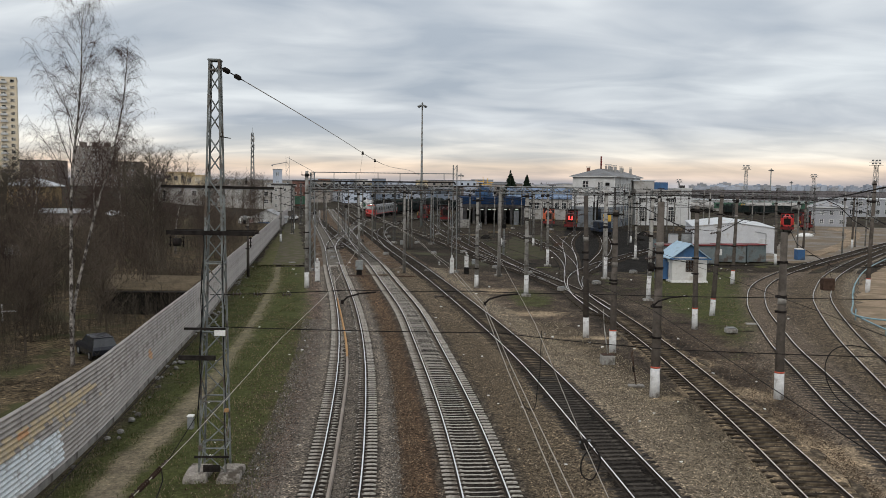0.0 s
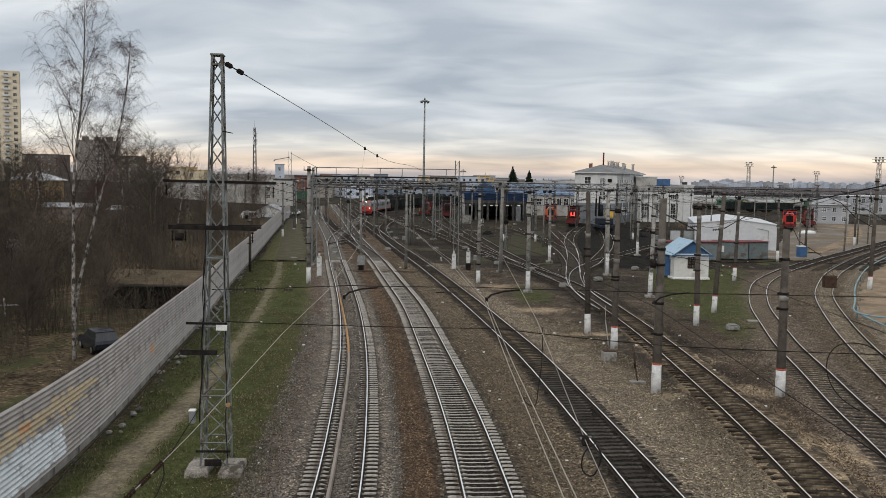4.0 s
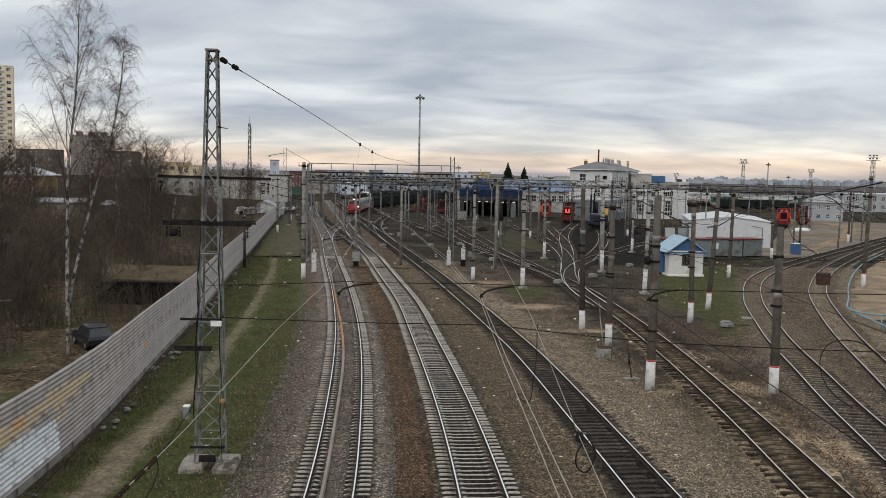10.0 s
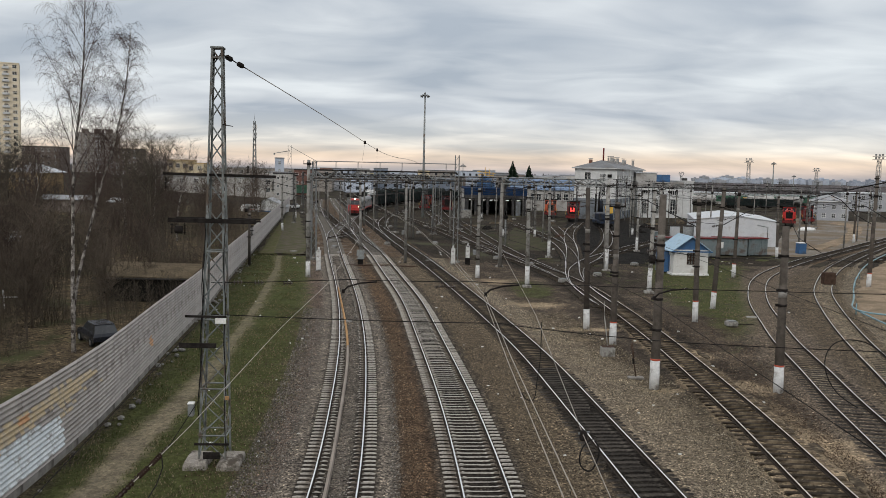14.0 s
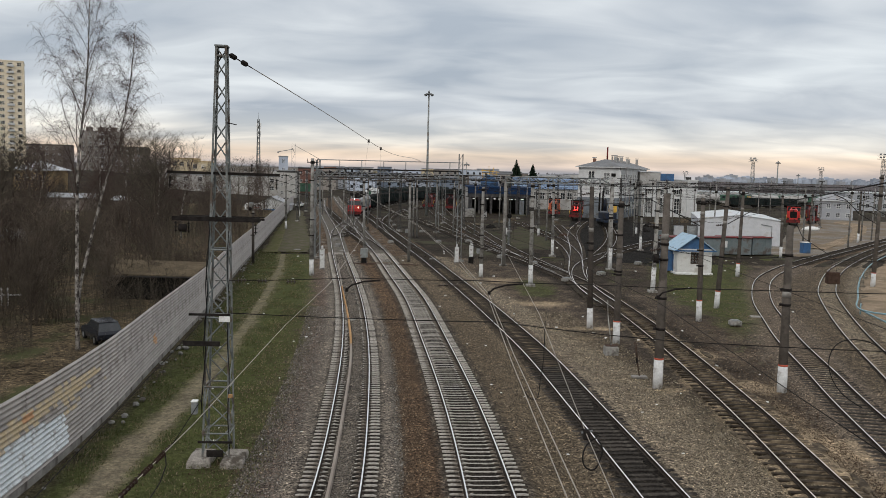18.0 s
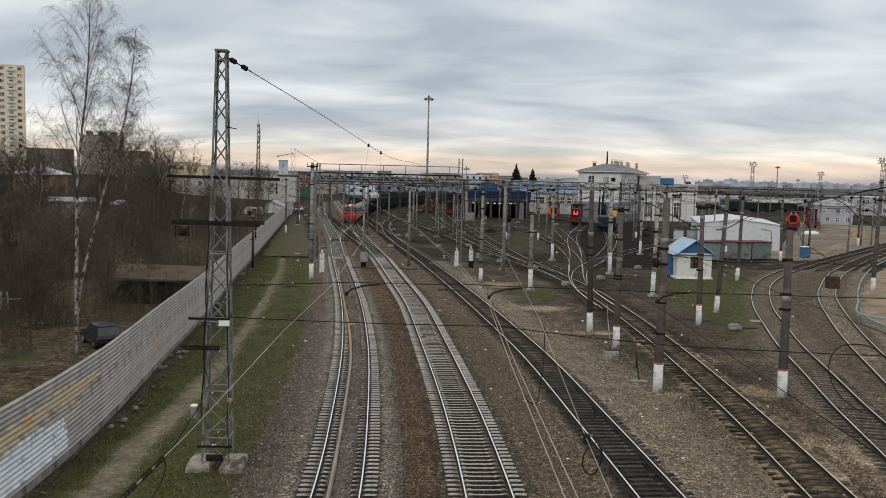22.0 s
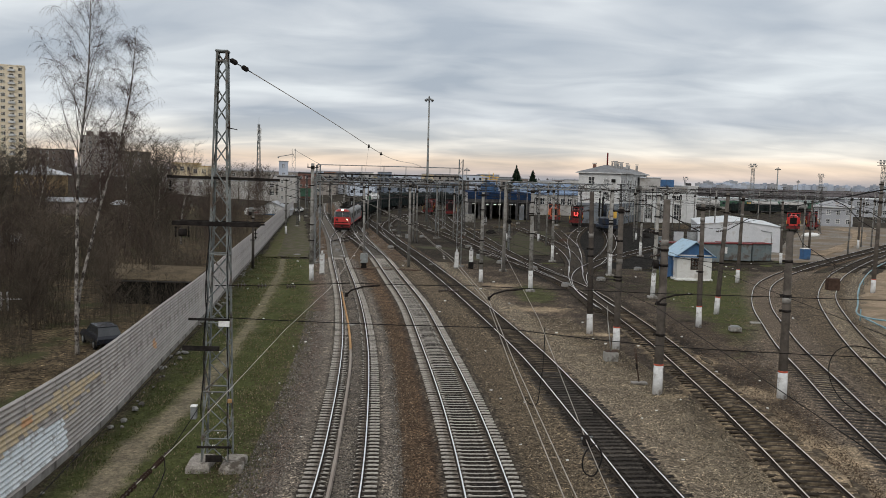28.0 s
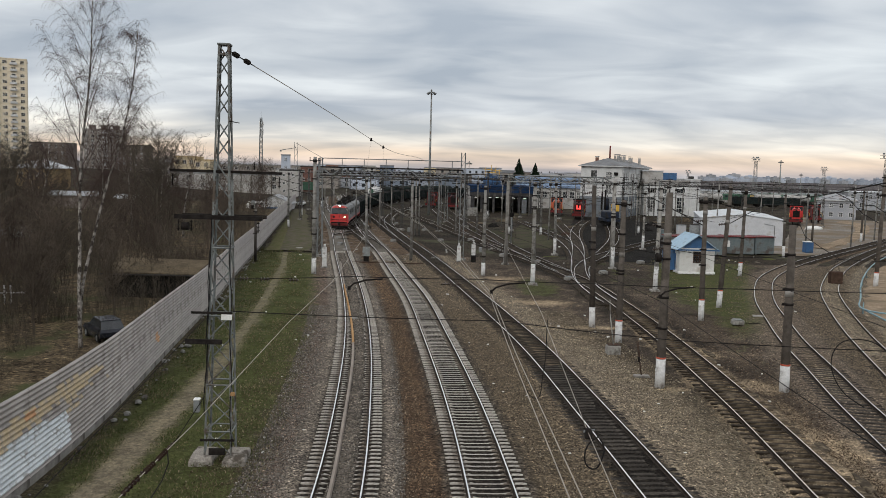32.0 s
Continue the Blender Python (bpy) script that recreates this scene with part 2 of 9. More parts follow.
def stone_material(name, dark, mid, pale):
    """Stones of mixed tones, one tone to a stone."""
    m = bpy.data.materials.new(name)
    m.use_nodes = True
    N, L = m.node_tree.nodes, m.node_tree.links
    p, g, r = N["Principled BSDF"], N.new("ShaderNodeNewGeometry"), N.new("ShaderNodeValToRGB")
    e = r.color_ramp.elements
    e[0].position, e[0].color = 0.0, (*dark, 1)
    e[1].position, e[1].color = 1.0, (*pale, 1)
    e.new(0.45).color = (*mid, 1)
    e.new(0.86).color = (*[c * 1.5 for c in mid], 1)
    L.new(g.outputs["Random Per Island"], r.inputs[0])
    L.new(r.outputs[0], p.inputs["Base Color"])
    p.inputs["Roughness"].default_value, p.inputs["Specular IOR Level"].default_value = 0.95, 0.06
    return m


BALLAST_STONES = stone_material("ballast_stones", (0.030, 0.027, 0.024), (0.115, 0.104, 0.090), (0.36, 0.335, 0.30))
BROWN_STONES = stone_material("brown_gravel_stones", (0.020, 0.014, 0.010), (0.075, 0.053, 0.036), (0.33, 0.27, 0.20))
OLIVE_STONES = stone_material("olive_gravel_stones", (0.026, 0.020, 0.014), (0.086, 0.069, 0.049), (0.36, 0.31, 0.24))
PALE_STONES = stone_material("pale_gravel_stones", (0.038, 0.031, 0.021), (0.142, 0.118, 0.084), (0.42, 0.37, 0.29))
YARD_SOIL = soil_material()
EARTH = mat("yard_earth", (0.022, 0.018, 0.014), (0.046, 0.037, 0.028), 0.95, 0.14, 5, 0.6, stain=(0.058, 0.056, 0.034), amount=0.10, stain_scale=0.12, cells=9)
LITTER = mat("dead_leaf_litter", (0.050, 0.038, 0.024), (0.140, 0.110, 0.070), 0.95, 0.6, 9, 0.8, stain=(0.058, 0.060, 0.028), amount=0.10, stain_scale=0.22, cells=6)
OLD_TURF = mat("dead_turf", (0.085, 0.066, 0.042), (0.150, 0.118, 0.078), 0.95, 0.8, 7, 0.6)
THIN_TURF = mat("thin_yard_turf", (0.034, 0.031, 0.019), (0.060, 0.064, 0.028), 0.95, 0.35, 5, 0.6, stain=(0.036, 0.029, 0.022), amount=0.16, stain_scale=0.3)
VERGE_TURF = mat("worn_brown_verge", (0.066, 0.058, 0.042), (0.120, 0.102, 0.076), 0.95, 1.6, 11, 0.0, stain=(0.060, 0.062, 0.026), amount=0.16, stain_scale=0.8)
VERGE_GREEN = mat("thin_verge_grass", (0.058, 0.066, 0.022), (0.102, 0.098, 0.042), 0.95, 1.4, 11, 0.0, stain=(0.100, 0.080, 0.052), amount=0.14, stain_scale=0.8)
YARD_TURF = mat("trampled_yard_turf", (0.040, 0.042, 0.022), (0.072, 0.070, 0.036), 0.95, 0.4, 6, 0.6, stain=(0.055, 0.044, 0.034), amount=0.16, stain_scale=0.35)
TURF = mat("thin_spring_turf", (0.055, 0.068, 0.018), (0.100, 0.100, 0.036), 0.95, 0.5, 6, 0.6, stain=(0.100, 0.080, 0.050), amount=0.10, stain_scale=0.45)
SAND = mat("tan_sand", (0.27, 0.200, 0.135), (0.38, 0.295, 0.21), 0.95, 0.4, 9, 0.5, stain=(0.16, 0.125, 0.085), amount=0.16, stain_scale=0.3)
PALE_LOT = mat("grey_dirt_road", (0.180, 0.162, 0.138), (0.275, 0.252, 0.222), 0.95, 0.25, 6, 0.4, stain=(0.15, 0.115, 0.08), amount=0.20, stain_scale=0.12)
BLADE = mat("grass_blades", (0.064, 0.074, 0.028), (0.100, 0.106, 0.046), 0.8, 0.5, 9, 0.0)
DRY_BLADE = mat("dry_grass", (0.19, 0.155, 0.095), (0.26, 0.215, 0.14), 0.9, 0.6, 9, 0.0)
FENCE = mat("grey_sheet_fence", (0.34, 0.312, 0.290), (0.45, 0.415, 0.39), 0.6, 0.7, 12, 0.15, 0.15, stain=(0.19, 0.165, 0.15), amount=0.07, stain_scale=0.5, vary=0.05, stretch=(1, 1, 2.5))
SEAM = mat("rusty_sheet_seam", (0.15, 0.13, 0.115), (0.23, 0.205, 0.185), 0.8, 3, 20, 0.1)
FENCE_TAN = mat("tan_patch_paint", (0.50, 0.40, 0.26), (0.62, 0.52, 0.37), 0.8, 2, 15, 0.1, stain=(0.33, 0.29, 0.25), amount=0.14, stain_scale=2)
FENCE_PALE = mat("pale_blue_patch_paint", (0.62, 0.67, 0.70), (0.74, 0.78, 0.80), 0.6, 1, 15, 0.1, stain=(0.33, 0.32, 0.31), amount=0.08, stain_scale=1.5)
FENCE_ORANGE = mat("orange_patch_paint", (0.50, 0.27, 0.14), (0.6, 0.36, 0.2), 0.7, 2, 15, 0.1)
BIRCH_BARK = mat("birch_bark", (0.25, 0.228, 0.205), (0.43, 0.40, 0.365), 0.9, 2.5, 14, 0.25, stain=(0.045, 0.038, 0.033), amount=0.21, stain_scale=2.6, stretch=(1.4, 1.4, 1.0))
TWIG = mat("dark_birch_twigs", (0.052, 0.036, 0.031), (0.090, 0.064, 0.055), 0.9, 3, 20, 0.0)
BUSH = mat("bare_shrub_bark", (0.050, 0.043, 0.033), (0.122, 0.104, 0.080), 0.9, 0.4, 10, 0.0, vary=0.3)
BUSH_RED = mat("reddish_shrub_bark", (0.056, 0.043, 0.035), (0.110, 0.086, 0.068), 0.9, 0.4, 10, 0.0, vary=0.3)
NEEDLES = mat("spruce_needles", (0.010, 0.018, 0.012), (0.022, 0.034, 0.020), 0.9, 2, 15, 0.0)
GLASS = mat("dark_window_glass", (0.020, 0.024, 0.028), (0.035, 0.04, 0.045), 0.12, 1, 10, 0.0)
WHITE_WALL = mat("white_plaster", (0.53, 0.535, 0.53), (0.63, 0.635, 0.63), 0.85, 0.5, 12, 0.1, stain=(0.40, 0.39, 0.375), amount=0.07, stain_scale=0.3)
GREY_WALL = mat("grey_plaster", (0.34, 0.33, 0.315), (0.44, 0.43, 0.41), 0.85, 0.5, 12, 0.1, stain=(0.24, 0.22, 0.20), amount=0.1, stain_scale=0.4)
CREAM_WALL = mat("cream_panel", (0.66, 0.57, 0.42), (0.74, 0.65, 0.50), 0.8, 0.3, 10, 0.1, vary=0.05)
YELLOW_WALL = mat("ochre_plaster", (0.46, 0.33, 0.15), (0.54, 0.41, 0.22), 0.85, 0.3, 10, 0.1, stain=(0.3, 0.24, 0.15), amount=0.08)
PLASTER = mat("dirty_white_plaster", (0.40, 0.385, 0.365), (0.50, 0.485, 0.46), 0.85, 0.3, 10, 0.1, stain=(0.30, 0.275, 0.25), amount=0.08, stain_scale=0.2)
OCHRE_PALE = mat("pale_ochre_plaster", (0.56, 0.46, 0.30), (0.64, 0.54, 0.38), 0.85, 0.3, 10, 0.1, stain=(0.4, 0.33, 0.22), amount=0.08)
GREY_BLOCK = mat("pale_grey_brown_block", (0.27, 0.245, 0.22), (0.34, 0.31, 0.28), 0.85, 0.4, 10, 0.1, stain=(0.2, 0.175, 0.155), amount=0.1)
BRANCH = mat("grey_branch_bark", (0.070, 0.056, 0.043), (0.130, 0.106, 0.083), 0.9, 0.4, 10, 0.0, vary=0.25)
SOOT_WALL = mat("sooty_shed_wall", (0.035, 0.035, 0.037), (0.070, 0.068, 0.068), 0.9, 0.5, 10, 0.1, stain=(0.11, 0.10, 0.09), amount=0.08)
FALLEN = mat("dry_stalks", (0.10, 0.080, 0.056), (0.21, 0.175, 0.13), 0.9, 0.7, 10, 0.0)
HUT_WHITE = mat("limewashed_hut_wall", (0.58, 0.575, 0.55), (0.68, 0.675, 0.65), 0.9, 0.8, 14, 0.1, stain=(0.42, 0.39, 0.35), amount=0.08, stain_scale=0.7)
HANGAR_SHEET = mat("pale_hangar_sheet", (0.50, 0.51, 0.53), (0.60, 0.61, 0.63), 0.6, 0.6, 12, 0.05, stain=(0.40, 0.39, 0.38), amount=0.07)
CONTAINER_GREY = mat("teal_grey_container_paint", (0.13, 0.16, 0.165), (0.195, 0.225, 0.23), 0.7, 0.8, 12, 0.05, stain=(0.10, 0.085, 0.075), amount=0.12, stain_scale=0.8)
SLATE_WALL = mat("slate_grey_paint", (0.15, 0.17, 0.19), (0.21, 0.23, 0.25), 0.8, 0.5, 10, 0.1, stain=(0.12, 0.12, 0.12), amount=0.1)
BRICK_WALL = mat("far_brick", (0.19, 0.10, 0.075), (0.25, 0.14, 0.10), 0.85, 0.6, 10, 0.1)
BROWN_BLOCK = mat("grey_brown_block", (0.16, 0.135, 0.12), (0.215, 0.185, 0.165), 0.85, 0.4, 10, 0.1, stain=(0.11, 0.09, 0.08), amount=0.1)
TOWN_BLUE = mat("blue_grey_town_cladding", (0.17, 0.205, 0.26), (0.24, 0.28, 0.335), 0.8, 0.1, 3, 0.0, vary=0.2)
# pale blue-grey with aerial haze mixed into the base colour
FAR_HAZE_BLUE = mat("pale_blue_with_haze", (0.36, 0.40, 0.47), (0.46, 0.50, 0.57), 0.8, 0.1, 3, 0.0, vary=0.25)
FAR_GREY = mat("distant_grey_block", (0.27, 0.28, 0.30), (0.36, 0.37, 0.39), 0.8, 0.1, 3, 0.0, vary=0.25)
# bare wood whose grey-mauve colour includes the haze of distance
HAZY_WOOD = mat("hazy_distant_woods", (0.105, 0.098, 0.100), (0.165, 0.150, 0.152), 0.9, 0.05, 1, 0.0)
ROOF_GREY = mat("grey_sheet_roof", (0.23, 0.24, 0.25), (0.32, 0.33, 0.34), 0.5, 0.6, 10, 0.1, 0.2, stain=(0.17, 0.14, 0.12), amount=0.1)
ROOF_OLD = mat("weathered_dark_sheet_roof", (0.10, 0.105, 0.11), (0.16, 0.165, 0.17), 0.55, 0.5, 8, 0.1, 0.1, stain=(0.09, 0.075, 0.065), amount=0.12, stain_scale=0.3)
WORKS_BLUE = mat("dull_blue_works_roof", (0.13, 0.19, 0.29), (0.18, 0.25, 0.36), 0.6, 0.4, 8, 0.05)
OCHRE_DIM = mat("dull_ochre_plaster", (0.33, 0.235, 0.12), (0.42, 0.31, 0.18), 0.85, 0.3, 10, 0.1, stain=(0.22, 0.17, 0.11), amount=0.1)
ROOF_DARK = mat("tarred_roof", (0.045, 0.043, 0.042), (0.075, 0.072, 0.07), 0.9, 0.6, 10, 0.1)
ROOF_PALE = mat("pale_metal_roof", (0.50, 0.53, 0.55), (0.62, 0.65, 0.67), 0.4, 0.6, 10, 0.05, 0.2, stain=(0.4, 0.36, 0.32), amount=0.08)
ROOF_BLUE = mat("faded_blue_roof", (0.26, 0.40, 0.52), (0.36, 0.51, 0.62), 0.5, 1, 10, 0.1, stain=(0.2, 0.27, 0.33), amount=0.1, stain_scale=1)
BLUE_PAINT = mat("blue_paint", (0.025, 0.085, 0.20), (0.04, 0.12, 0.26), 0.5, 1, 10, 0.05, stain=(0.04, 0.07, 0.12), amount=0.1)
CRANE_BLUE = mat("dark_crane_blue", (0.006, 0.014, 0.034), (0.014, 0.028, 0.058), 0.6, 0.8, 8, 0.05, stain=(0.02, 0.018, 0.016), amount=0.2)
DARK_BRICK = mat("dull_red_brick", (0.14, 0.075, 0.062), (0.21, 0.115, 0.095), 0.9, 0.3, 8, 0.1, vary=0.2)
DEEP_BLUE = mat("depot_blue_cladding", (0.010, 0.026, 0.068), (0.018, 0.042, 0.098), 0.9, 0.3, 6, 0.05, stain=(0.018, 0.03, 0.06), amount=0.1)
WHITE_PAINT = mat("white_paint", (0.68, 0.68, 0.66), (0.78, 0.78, 0.76), 0.6, 1, 12, 0.05, stain=(0.5, 0.48, 0.45), amount=0.06, vary=0.04)
GREEN_PAINT = mat("green_wagon_paint", (0.035, 0.085, 0.055), (0.055, 0.12, 0.08), 0.6, 0.5, 8, 0.05, vary=0.2)
RED_PAINT = mat("loco_red_paint", (0.48, 0.022, 0.020), (0.58, 0.034, 0.028), 0.42, 1, 12, 0.03, stain=(0.30, 0.03, 0.02), amount=0.06)
DARK_RED = mat("faded_red_paint", (0.11, 0.012, 0.012), (0.165, 0.020, 0.018), 0.6, 1, 12, 0.05, stain=(0.06, 0.014, 0.012), amount=0.12)
MAROON = mat("dark_maroon_paint", (0.050, 0.008, 0.009), (0.085, 0.012, 0.012), 0.7, 1, 12, 0.05, stain=(0.02, 0.01, 0.01), amount=0.14)
ORANGE_RED = mat("orange_red_paint", (0.44, 0.09, 0.035), (0.55, 0.13, 0.06), 0.5, 1, 12, 0.05, stain=(0.2, 0.05, 0.03), amount=0.08)
LOCO_GREY = mat("loco_grey_paint", (0.185, 0.19, 0.19), (0.26, 0.265, 0.265), 0.55, 1, 12, 0.03, stain=(0.10, 0.095, 0.09), amount=0.12)
LOCO_DARK = mat("loco_underframe", (0.010, 0.0095, 0.009), (0.022, 0.020, 0.018), 0.85, 3, 20, 0.1)
WAGON_DARK = mat("dark_wagon_paint", (0.013, 0.019, 0.019), (0.026, 0.034, 0.032), 0.85, 0.6, 8, 0.1, stain=(0.045, 0.032, 0.024), amount=0.07, vary=0.2)
YELLOW_PAINT = mat("crane_yellow", (0.62, 0.36, 0.04), (0.72, 0.44, 0.07), 0.5, 1, 12, 0.05)
CYAN_PIPE = mat("light_blue_pipe", (0.16, 0.28, 0.32), (0.24, 0.37, 0.41), 0.6, 2, 15, 0.05, stain=(0.12, 0.12, 0.11), amount=0.1)
TAR = mat("car_navy_paint", (0.012, 0.014, 0.02), (0.02, 0.024, 0.034), 0.25, 1, 10, 0.0, 0.2)
TYRE = mat("rubber", (0.015, 0.015, 0.015), (0.025, 0.025, 0.025), 0.8, 5, 20, 0.1)
LAMP_WARM = mat("lit_headlamp", (1.0, 0.72, 0.35), (1.0, 0.80, 0.50), 0.3, 1, 5, 0.0, glow=9.0)
LAMP_WHITE = mat("lit_top_lamp", (1.0, 0.9, 0.7), (1.0, 0.92, 0.78), 0.3, 1, 5, 0.0, glow=9.0)
LAMP_RED = mat("lit_red_sign", (1.0, 0.05, 0.04), (1.0, 0.07, 0.06), 0.3, 1, 5, 0.0, glow=1.5)
LAMP_HALL = mat("lit_hall_tube", (1.0, 0.97, 0.9), (1.0, 0.98, 0.93), 0.3, 1, 5, 0.0, glow=1.6)
WIRE = mat("dark_cable", (0.014, 0.013, 0.013), (0.028, 0.026, 0.025), 0.85, 2, 10, 0.0)
WIRE_PALE = mat("bright_copper_wire", (0.30, 0.27, 0.23), (0.38, 0.34, 0.29), 0.5, 2, 10, 0.0, 0.4)
INSULATOR = mat("brown_insulator", (0.025, 0.014, 0.010), (0.05, 0.03, 0.022), 0.35, 4, 20, 0.0)


# ---- building blocks ----
class Shape:
    """Collects faces of one mesh."""

    def __init__(self):
        self.v, self.f, self.s = [], [], []

    def add(self, pts, faces, smooth=False):
        k = len(self.v)
        self.v += [tuple(p) for p in pts]
        self.f += [tuple(i + k for i in q) for q in faces]
        self.s += [smooth] * len(faces)
        return self

    def box(self, x0, x1, y0, y1, z0, z1, bevel=0.0):
        if bevel:
            return self.loft([[(x0 + b, y0 + b, z), (x1 - b, y0 + b, z), (x1 - b, y1 - b, z), (x0 + b, y1 - b, z)]
                              for b, z in ((bevel, z0), (0, z0 + bevel), (0, z1 - bevel), (bevel, z1))])
        return self.add([(x, y, z) for z in (z0, z1) for x, y in ((x0, y0), (x1, y0), (x1, y1), (x0, y1))],
                        [(3, 2, 1, 0), (4, 5, 6, 7), (0, 1, 5, 4), (1, 2, 6, 5), (2, 3, 7, 6), (3, 0, 4, 7)])

    def loft(self, rings, caps=True, closed=True, smooth=False):
        n = len(rings[0])
        faces = []
        for r in range(len(rings) - 1):
            for i in range(n if closed else n - 1):
                j = (i + 1) % n
                faces.append((r * n + i, r * n + j, (r + 1) * n + j, (r + 1) * n + i))
        k = len(self.v)
        self.add([p for ring in rings for p in ring], faces, smooth)
        if caps and closed:
            self.f += [tuple(k + i for i in reversed(range(n))), tuple(k + (len(rings) - 1) * n + i for i in range(n))]
            self.s += [False, False]
        return self

    def rod(self, a, b, r, r2=None, n=6, smooth=True, caps=True):
        a, b = Vector(a), Vector(b)
        d = (b - a)
        if d.length < 1e-6:
            return self
        d.normalize()
        u = d.cross(Vector((0, 0, 1)) if abs(d.z) < 0.9 else Vector((1, 0, 0))).normalized()
        w = d.cross(u)
        r2 = r if r2 is None else r2
        return self.loft([[c + q * (u * math.cos(2 * math.pi * i / n) + w * math.sin(2 * math.pi * i / n)) for i in range(n)]
                          for c, q in ((a, r), (b, r2))], caps, True, smooth)

    def tube(self, pts, r, n=5, r2=None, caps=True):
        pts = [Vector(p) for p in pts]
        rings, u = [], None
        for i, p in enumerate(pts):
            d = (pts[min(i + 1, len(pts) - 1)] - pts[max(i - 1, 0)]).normalized()
            ref = Vector((0, 0, 1)) if abs(d.z) < 0.95 else Vector((1, 0, 0))
            u = d.cross(ref).normalized() if u is None else (u - d * u.dot(d)).normalized()
            w = d.cross(u)
            q = r if r2 is None else r + (r2 - r) * i / (len(pts) - 1)
            rings.append([p + q * (u * math.cos(2 * math.pi * k / n) + w * math.sin(2 * math.pi * k / n)) for k in range(n)])
        return self.loft(rings, caps, True, True)

    def bar(self, a, b, w, t=None):
        """A flat or angle-like bar: a rod of square section."""
        return self.rod(a, b, w * 0.7071, n=4, smooth=False)

    def disc_stack(self, a, b, r, n=4):
        """A string of insulator sheds from a to b."""
        a, b = Vector(a), Vector(b)
        self.rod(a, b, r * 0.3, n=6)
        for i in range(n):
            c, d = a.lerp(b, (i + 0.38) / n), a.lerp(b, (i + 0.58) / n)
            self.rod(c, d, r, r * 0.6, 10)
        return self

    def mesh(self, name):
        me = bpy.data.meshes.new(name)
        me.from_pydata(self.v, [], self.f)
        me.polygons.foreach_set("use_smooth", self.s)
        me.update()
        return me


def part(name, shape, material, parent=None, label="", at=None):
    """One mesh object under a thing or under a part."""
    me = shape if isinstance(shape, bpy.types.Mesh) else shape.mesh(name)
    if material and not me.materials:
        me.materials.append(material)
    ob = new(name, me)
    if parent:
        ob.parent = parent
    if at is not None:
        ob.matrix_basis = at
    if label:
        tagged(ob, label)
    return ob


def thing(name, label, category, m=None, group="", kind=""):
    ob = new(name)
    ob.empty_display_size = 0.2
    if m is not None:
        ob.matrix_basis = m
    return tagged(ob, label, category, group, kind)


def single(name, shape, material, label, category, m=None, group="", kind=""):
    ob = part(name, shape, material)
    if m is not None:
        ob.matrix_basis = m
    return tagged(ob, label, category, group, kind)


def curve_through(pts, step=1.0):
    """Points every step metres along a smooth line through the given ones."""
    p = np.array(pts, float)
    if len(p) == 2:
        n = max(2, int(np.linalg.norm(p[1] - p[0]) / step))
        return p[0] + (p[1] - p[0]) * np.linspace(0, 1, n + 1)[:, None]
    s = np.r_[0, np.cumsum(np.linalg.norm(np.diff(p, axis=0), axis=1))]
    n = len(s)
    h = np.diff(s)
    A, rhs = np.eye(n), np.zeros_like(p)
    for i in range(1, n - 1):
        A[i, i - 1:i + 2] = h[i - 1], 2 * (h[i - 1] + h[i]), h[i]
        rhs[i] = 6 * ((p[i + 1] - p[i]) / h[i] - (p[i] - p[i - 1]) / h[i - 1])
    m = np.linalg.solve(A, rhs)
    q = np.linspace(0, s[-1], max(2, int(s[-1] / step)) + 1)
    k = np.clip(np.searchsorted(s, q, side="right") - 1, 0, n - 2)
    a, b = (s[k + 1] - q)[:, None], (q - s[k])[:, None]
    hk = h[k][:, None]
    return (m[k] * a**3 + m[k + 1] * b**3) / (6 * hk) + (p[k] / hk - m[k] * hk / 6) * a + (p[k + 1] / hk - m[k + 1] * hk / 6) * b


def sides(line):
    """Unit vectors to the right of each point of a plan line."""
    d = np.gradient(line, axis=0)
    d /= np.linalg.norm(d, axis=1)[:, None]
    return np.stack([d[:, 1], -d[:, 0]], 1)


def at_length(line, s):
    """The place and heading (radians from +x) at a length along a plan line."""
    seg = np.r_[0, np.cumsum(np.linalg.norm(np.diff(line, axis=0), axis=1))]
    x, y = np.interp(s, seg, line[:, 0]), np.interp(s, seg, line[:, 1])
    x2, y2 = np.interp(s + 0.5, seg, line[:, 0]), np.interp(s + 0.5, seg, line[:, 1])
    x1, y1 = np.interp(s - 0.5, seg, line[:, 0]), np.interp(s - 0.5, seg, line[:, 1])
    return x, y, math.atan2(y2 - y1, x2 - x1)


# ---- ground ----
def rise(x, y):
    """Height of the land: flat in the yard, a rising bank behind the fence."""
    edge = -16 - 0.115 * max(y - 28, 0)
    d = max(0.0, edge - 10 - x)
    h = 6.5 * (1 - math.exp(-(d / 75) ** 2)) * min(1.0, max(0.0, (y - 50) / 110))
    return h + 0.12 * noise.noise((x * 0.12, y * 0.12, 0)) * min(1, d / 8)


def build_ground():
    xs = np.r_[-2600, -1500, -900, -600, -420, np.arange(-320, -19, 10), np.arange(-19, 100, 17), 140, 220, 340, 600, 1200, 2600]
    ys = np.r_[-300, -60, np.arange(0, 420, 12), 480, 560, 700, 1000, 1600, 3200]
    s = Shape()
    v = [(x, y, rise(x, y) - 0.10) for y in ys for x in xs]
    n = len(xs)
    s.add(v, [(j * n + i, j * n + i + 1, (j + 1) * n + i + 1, (j + 1) * n + i) for j in range(len(ys) - 1) for i in range(n - 1)], True)
    single("ground", s, EARTH, "dark bare earth of a railway yard with oil and dust", "ground", kind="structure")


